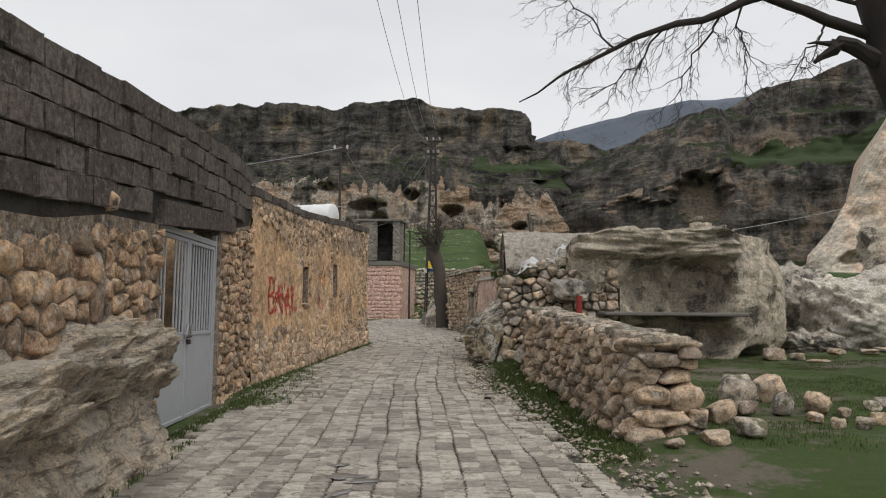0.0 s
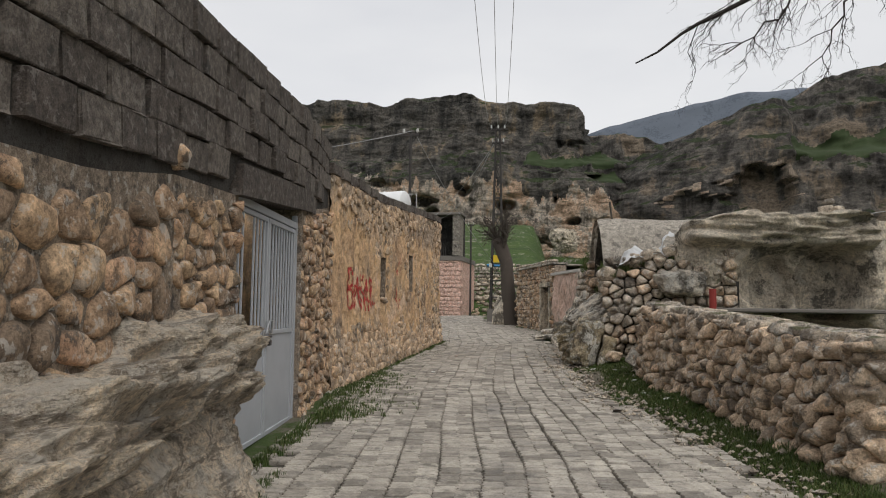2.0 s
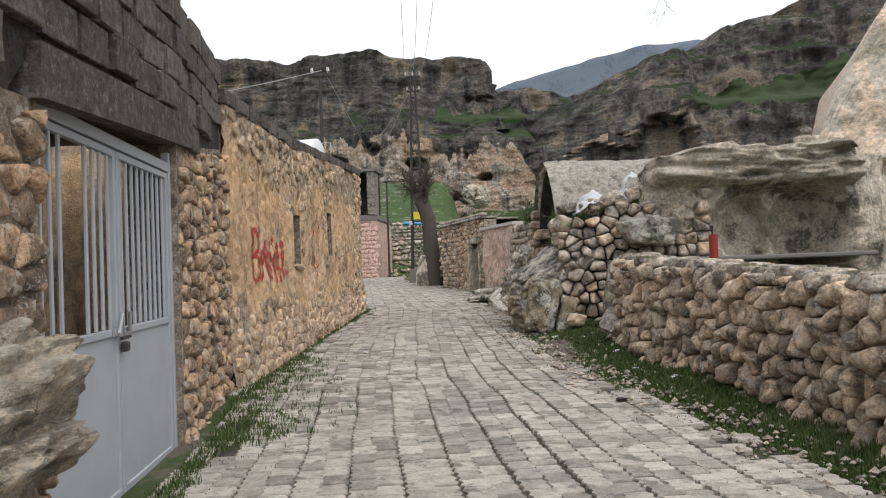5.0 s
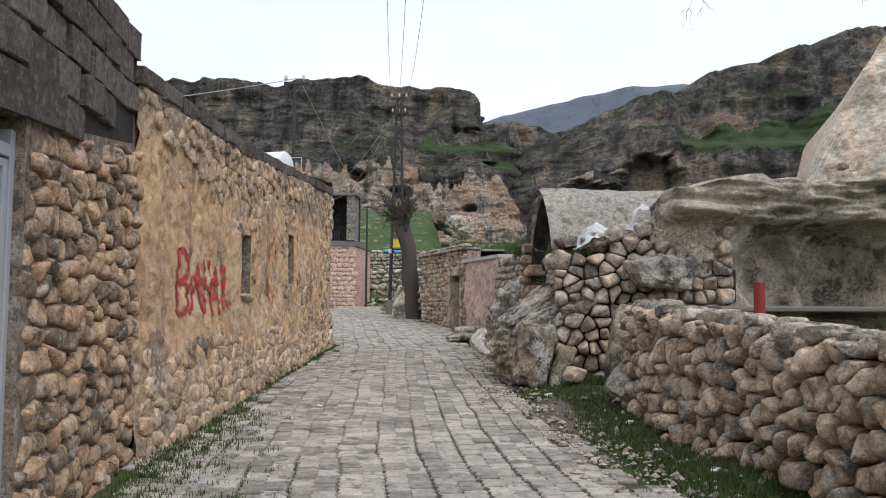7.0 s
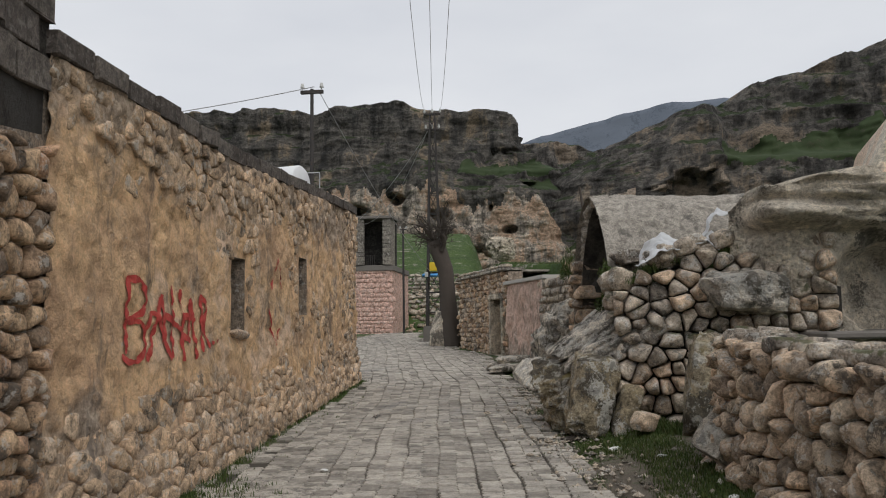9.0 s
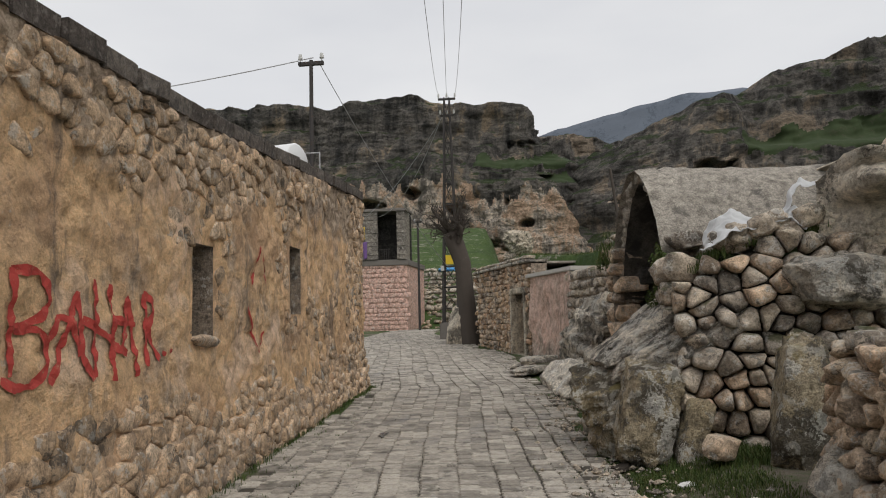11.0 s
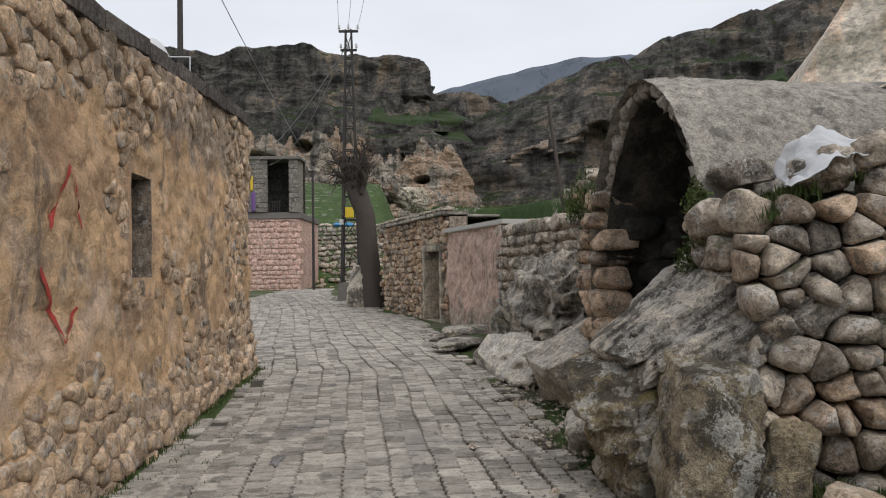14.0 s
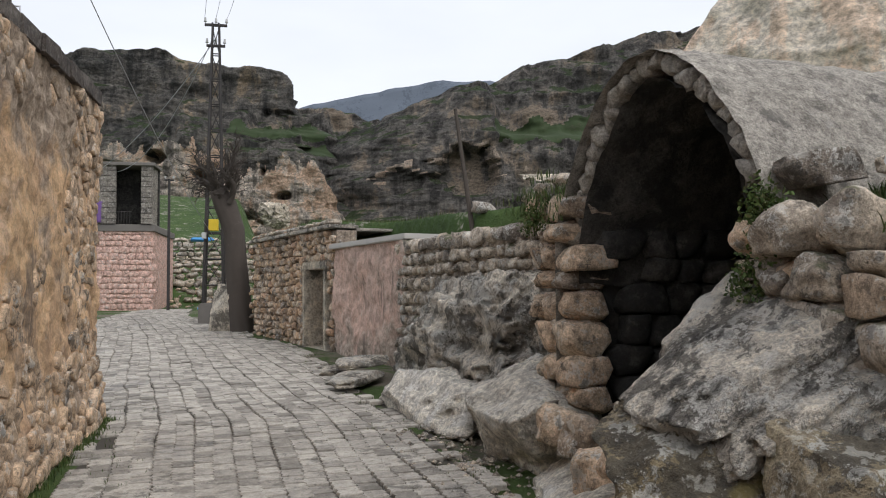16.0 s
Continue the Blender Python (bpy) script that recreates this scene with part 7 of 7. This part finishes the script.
def paver_mesh(k):
    r2_ = np.random.default_rng(k)
    w, l, z = PWd / 2 - 0.003, PLg / 2 - 0.009, 0.02
    out_ = [(-w, -l), (w, -l), (w + z, -l / 2), (w - z * 0.2, 0), (w + z, l / 2), (w, l), (-w, l), (-w + z, l / 2), (-w - z * 0.2, 0), (-w + z, -l / 2)]
    n_ = len(out_)
    tilt = r2_.uniform(-0.02, 0.02, 2)
    top = [(x * 0.955, y * 0.955, tilt[0] * x + tilt[1] * y) for x, y in out_]
    rim = [(x, y, -0.009 + tilt[0] * x) for x, y in out_]
    low = [(x, y, -0.045) for x, y in out_]
    f = [tuple(range(n_))] + [(j, n_ + j, n_ + (j + 1) % n_, (j + 1) % n_)[::1] for j in range(n_)] + [(n_ + j, 2 * n_ + j, 2 * n_ + (j + 1) % n_, n_ + (j + 1) % n_) for j in range(n_)]
    return mesh_data("paver", top + rim + low, f, m_pavers)


pvs = [paver_mesh(k) for k in range(8)]
spots = []
row = 0
y = -4.0
from_grid = np.stack(np.meshgrid(np.arange(0, 16, 0.1), np.arange(-6, 56, 0.1), indexing='ij') + [np.zeros((160, 620))], -1).reshape(-1, 3)
sag_map = (0.014 * vnoise(from_grid * 0.8) + 0.008 * vnoise(from_grid * 2.3 + 5)).reshape(160, 620)
way_map = (0.07 * vnoise(from_grid * 0.45 + 2) + 0.03 * vnoise(from_grid * 1.6 + 8)).reshape(160, 620)
at_map = lambda m_, x_, y_: float(m_[min(159, max(0, int((x_ + 12) * 10))), min(619, max(0, int((y_ + 6) * 10)))])
while y < 53:
    mid_x = float(np.interp(y, [-6, 6, 12, 23, 35, 45, 54], [0.2, -1.4, -2.5, -3.9, -6.2, -8.6, -9.4]))
    ang = math.atan2(-(float(np.interp(y + 1, [-6, 6, 12, 23, 35, 45, 54], [0.2, -1.4, -2.5, -3.9, -6.2, -8.6, -9.4])) - mid_x), 1)
    x0, x1 = float(road_l(y)), float(road_r(y))
    ragged = 2 * at_map(way_map, -4.0, y)
    kmin, kmax = math.ceil((x0 - mid_x) / PWd), math.floor((x1 + ragged - mid_x) / PWd)
    for k in range(kmin, kmax + 1):
        x = mid_x + k * PWd
        x += at_map(way_map, x, y)
        yy_ = y + (0.5 * PLg if k % 2 else 0) + rng.uniform(-0.006, 0.006)
        edge = min(x - x0, x1 - x)
        if edge < 0.3 and rng.uniform() < 0.25:
            continue
        spots.append((abs(yy_ - 11), Matrix.LocRotScale((x, yy_, float(lane(yy_)) + at_map(sag_map, x, yy_) + rng.uniform(-0.004, 0.004)), Euler((0.02 + rng.uniform(-0.012, 0.012), rng.uniform(-0.015, 0.015), ang + rng.uniform(-0.02, 0.02))), None)))
    y += PLg
spots.sort(key=lambda q: q[0])
lay(paving, "paver", pvs, [q[1] for q in spots], 290)
for o_ in paving.children:
    if o_.name.startswith("paver_rest"):
        o_.data.polygons.foreach_set("use_smooth", [False] * len(o_.data.polygons))
# bed of dirt under the pavers
by_ = np.arange(-5, 53.5, 0.4)
bed = np.stack([np.stack([road_l(by_) + (road_r(by_) - road_l(by_)) * f + (0.0), by_, lane(by_) - 0.022 - 0.014 * (abs(f - 0.5) > 0.45)], -1) for f in np.linspace(-0.02, 1.02, 26)], 0)
tagged(sheet("paving_bed", bed, m_joint), "dark earth in the joints of the paving", "earth", kind="structure")

# ---- grass, weeds, litter ----
def blades(name, spots_, label, hmin, hmax, spread=0.03, per=7):
    vs, fs = [], []
    for x, y, z, s_ in spots_:
        for _ in range(per):
            a_ = rng.uniform(0, 6.283)
            bx, by = x + rng.normal(0, spread), y + rng.normal(0, spread)
            h = rng.uniform(hmin, hmax) * s_
            w = 0.0025 + 0.035 * h
            lx, ly = math.cos(a_) * h * rng.uniform(0.2, 0.8), math.sin(a_) * h * rng.uniform(0.2, 0.8)
            sx, sy = -math.sin(a_) * w, math.cos(a_) * w
            i = len(vs)
            vs += [(bx - sx, by - sy, z - 0.01), (bx + sx, by + sy, z - 0.01), (bx + lx * 0.45 + sx * 0.7, by + ly * 0.45 + sy * 0.7, z + h * 0.65), (bx + lx * 0.45 - sx * 0.7, by + ly * 0.45 - sy * 0.7, z + h * 0.65), (bx + lx, by + ly, z + h)]
            fs += [(i, i + 1, i + 2, i + 3), (i + 3, i + 2, i + 4)]
    return tagged(mesh_part(name, vs, fs, m_grass), label, "grass", kind="stuff")


sp = []
dens_map = vnoise(from_grid * 1.3 + 40).reshape(160, 620)
dens = lambda x, y, f: at_map(dens_map, x - 7 if x > 3 else x, y)
for _ in range(9000):      # verge by the dry-stone wall
    y = rng.uniform(7.2, 18.4)
    wx = float(np.interp(y, [7.8, 9.6, 11.9, 13.4, 14.4, 18.4], [0.85, 0.55, 0.1, -0.25, -0.35, -1.0]))
    x = rng.uniform(float(road_r(y)) + 0.05, wx + 0.05)
    if dens(x, y, 1.6) + 1.1 * smooth(-0.9, 0.0, x - wx) < -0.1:
        continue
    sp.append((x, y, gz(x, y), 1.0))
for _ in range(12000):     # yard
    x, y = rng.uniform(0.9, 9.0), rng.uniform(7.6, 18.0)
    if dens(x, y, 0.8) < -0.25 or (x < np.interp(y, [7.8, 14], [1.5, 0.4])):
        continue
    sp.append((x, y, gz(x, y), 1.0))
blades("verge_grass", sp, "short green grass on the verge and in the yard", 0.012, 0.04, 0.06, 8)
sp = []
for _ in range(4200):      # foot of the houses
    y = rng.uniform(2, 23.2)
    f = np.interp(y, [2, 7, 9.5, 10, 14, 15, 20, 23], [0.15, 0.25, 0.7, 1.3, 1.0, 0.2, 0.15, 0.3])
    if rng.uniform() > f * 0.7:
        continue
    x = float(left_x(y)) + 0.13 + abs(rng.normal(0, 0.13 + 0.2 * float(smooth(9.4, 10.2, y) * (1 - smooth(14.5, 17, y))))) * f + (0.25 if y < 7.2 else 0)
    sp.append((x, y, float(lane(y)) + 0.0, rng.uniform(0.6, 1.3)))
blades("wall_foot_grass", sp, "dark green weeds along the foot of the house walls", 0.015, 0.055, 0.03, 9)
sp = []
for _ in range(900):       # on the mound and the pier
    x, y = rng.uniform(-0.7, 1.6), rng.uniform(17.2, 17.9)
    sp.append((x, y, max(gz(x, y), terrace_top(x + 0.9) - 0.05), 1.2))
for k in range(160):
    p = VM @ Vector((0.05 + rng.uniform(-0.1, 0.2), VW + 0.55 + rng.normal(0, 0.25), 2.62 + rng.normal(0, 0.08)))
    sp.append((p.x, p.y, p.z, 1.4))
for _ in range(700):       # at the foot of the terrace wall
    x = rng.uniform(-0.75, 1.3)
    y = rng.uniform(16.2, 16.95)
    sp.append((x, y, gz(x, y), 1.3))
blades("mound_grass", sp, "green tufts growing on the terrace wall and vault", 0.02, 0.07, 0.05, 9)
sp = []
for _ in range(3800):      # terrace meadow edge
    x, y = rng.uniform(-4.0, 7.0), rng.uniform(28.5, 40)
    z = gz(x, y)
    if z > 2.9:
        sp.append((x, y, z, 1.6))
blades("meadow_grass", sp, "lush green grass on the terrace above the stone house", 0.02, 0.055, 0.15, 6)
joint = []
for _ in range(700):       # moss in the joints near the edges
    y = rng.uniform(3, 36)
    side = rng.uniform() < 0.5
    x = float(road_l(y)) + abs(rng.normal(0, 0.35)) if side else float(road_r(y)) - abs(rng.normal(0, 0.3))
    joint.append((x, y, float(lane(y)) - 0.005, 0.5))
blades("joint_weeds", joint, "tiny weeds in the joints of the paving", 0.02, 0.06, 0.03, 4)

grit, gf, at = [], [], 0
for _ in range(2600):      # loose grit along the lane's edge
    y = rng.uniform(4.5, 22)
    x = float(road_r(y)) + rng.normal(0.05, 0.3)
    if x < -4.6:
        continue
    s_ = abs(rng.normal(0, 0.016)) + 0.006
    z = max(gz(x, y), float(lane(y)) - 0.01) + s_ * 0.3
    qv = np.array([(1, 0, 0), (0, 1, 0), (-1, 0, 0), (0, -1, 0), (0, 0, 0.8), (0, 0, -0.8)]) * s_ * rng.uniform(0.6, 1.3, 3) + np.array([x, y, z])
    grit += list(qv)
    gf += [(at, at + 1, at + 4), (at + 1, at + 2, at + 4), (at + 2, at + 3, at + 4), (at + 3, at, at + 4), (at + 1, at, at + 5), (at + 2, at + 1, at + 5), (at + 3, at + 2, at + 5), (at, at + 3, at + 5)]
    at += 6
tagged(mesh_part("grit", grit, gf, m_rubble), "loose grit and small stones along the lane's edge", "gravel", kind="stuff")

for k, (x, y, s_, mt, lb, nm_) in enumerate([(-0.83, 11.1, 0.09, m_dung, "dark clod of dirt on the paving", "dirt_clod"), (-1.55, 16.7, 0.2, m_dung, "dark heap of dirt at the lane's edge", "dirt_pile"), (-1.5, 17.3, 0.16, m_dung, "dark stain of dirt beside the paving", "dirt_pile"), (-3.9, 14.9, 0.06, m_litter, "small white scrap of paper on the paving", "paper_scrap"), (-0.5, 13.7, 0.1, m_litter, "white scrap of litter in the grass", "paper_scrap"), (-0.42, 12.8, 0.09, m_litter, "white scrap of litter in the grass", "paper_scrap"), (-1.1, 15.9, 0.13, m_litter, "pale scrap of litter below the boulder", "paper_scrap"), (-0.2, 11.9, 0.08, m_litter, "white scrap of litter in the grass", "paper_scrap"), (-0.75, 15.2, 0.09, m_litter, "pale scrap of litter below the boulder", "paper_scrap")]):
    z = max(gz(x, y), float(lane(y)) if x < road_r(y) else -9)
    rock(nm_, (x, y, z + s_ * 0.12), (s_ * 1.3, s_, s_ * 0.35), (rng.uniform(-10, 10), rng.uniform(-10, 10), 60 * k), mt, lb, "litter" if "paper" in nm_ else "dirt", 8, 0.5, 0.35, 900 + k)


def leaf_clump(name, centre, radius, count, label):
    """A low plant: many small leaves in an uneven cushion."""
    vs, fs = [], []
    for _ in range(count):
        d_ = rng.normal(size=3)
        d_ = d_ / np.linalg.norm(d_)
        p = np.array(centre) + d_ * np.array(radius) * rng.uniform(0.45, 1.0) * (0.8 + 0.3 * math.sin(5 * d_[0] + 3 * d_[2]))
        a_, b_ = rng.normal(size=3), rng.normal(size=3)
        a_, b_ = a_ / np.linalg.norm(a_) * 0.016, b_ / np.linalg.norm(b_) * 0.011
        i = len(vs)
        vs += [p - a_, p + b_, p + a_, p - b_]
        fs += [(i, i + 1, i + 2, i + 3)]
    tagged(mesh_part(name, vs, fs, m_grass), label, "plant", kind="stuff")


pl = VM @ Vector((0.08, -VW - 0.22, 2.32))
leaf_clump("wall_plant", (pl.x - 0.1, pl.y, pl.z), (0.12, 0.2, 0.17), 700, "small leafy plant growing from the vault's pier")
pl = VM @ Vector((0.02, -VW - 0.1, 1.92))
leaf_clump("wall_plant", (pl.x - 0.05, pl.y - 0.05, pl.z), (0.14, 0.22, 0.2), 800, "tuft of weeds hanging below the arch springing")
pl = VM @ Vector((-0.02, VW + 0.5, 2.5))
leaf_clump("wall_plant", (pl.x - 0.05, pl.y, pl.z), (0.12, 0.3, 0.16), 700, "dark ivy hanging on the far pier")


def puddle(x, y, a, b, turn, seed):
    """A thin irregular film of water in the joints."""
    t_ = np.linspace(0, 2 * math.pi, 28, endpoint=False)
    r_ = 1 + 0.45 * fbm(np.stack([np.cos(t_) * 2, np.sin(t_) * 2, 0 * t_ + seed], 1), 3)
    c, s_ = math.cos(turn), math.sin(turn)
    px, py = a * r_ * np.cos(t_), b * r_ * np.sin(t_)
    X_, Y_ = x + c * px - s_ * py, y + s_ * px + c * py
    vs = [(x, y, float(lane(y)) + 0.016)] + [(q1, q2, float(lane(q2)) + 0.014) for q1, q2 in zip(X_, Y_)]
    fs = [(0, k + 1, (k + 1) % 28 + 1) for k in range(28)]
    tagged(mesh_part("puddle", vs, fs, m_wet), "shallow film of water on the worn paving", "puddle")


for k, (x, y, a, b) in enumerate([(-1.62, 6.1, 0.16, 0.09), (-1.42, 5.95, 0.13, 0.06), (-1.75, 6.5, 0.1, 0.05), (-1.5, 5.6, 0.12, 0.05), (-4.1, 18.3, 0.15, 0.05)]):
    puddle(x, y, a, b, 0.4 * k, 3.0 * k)
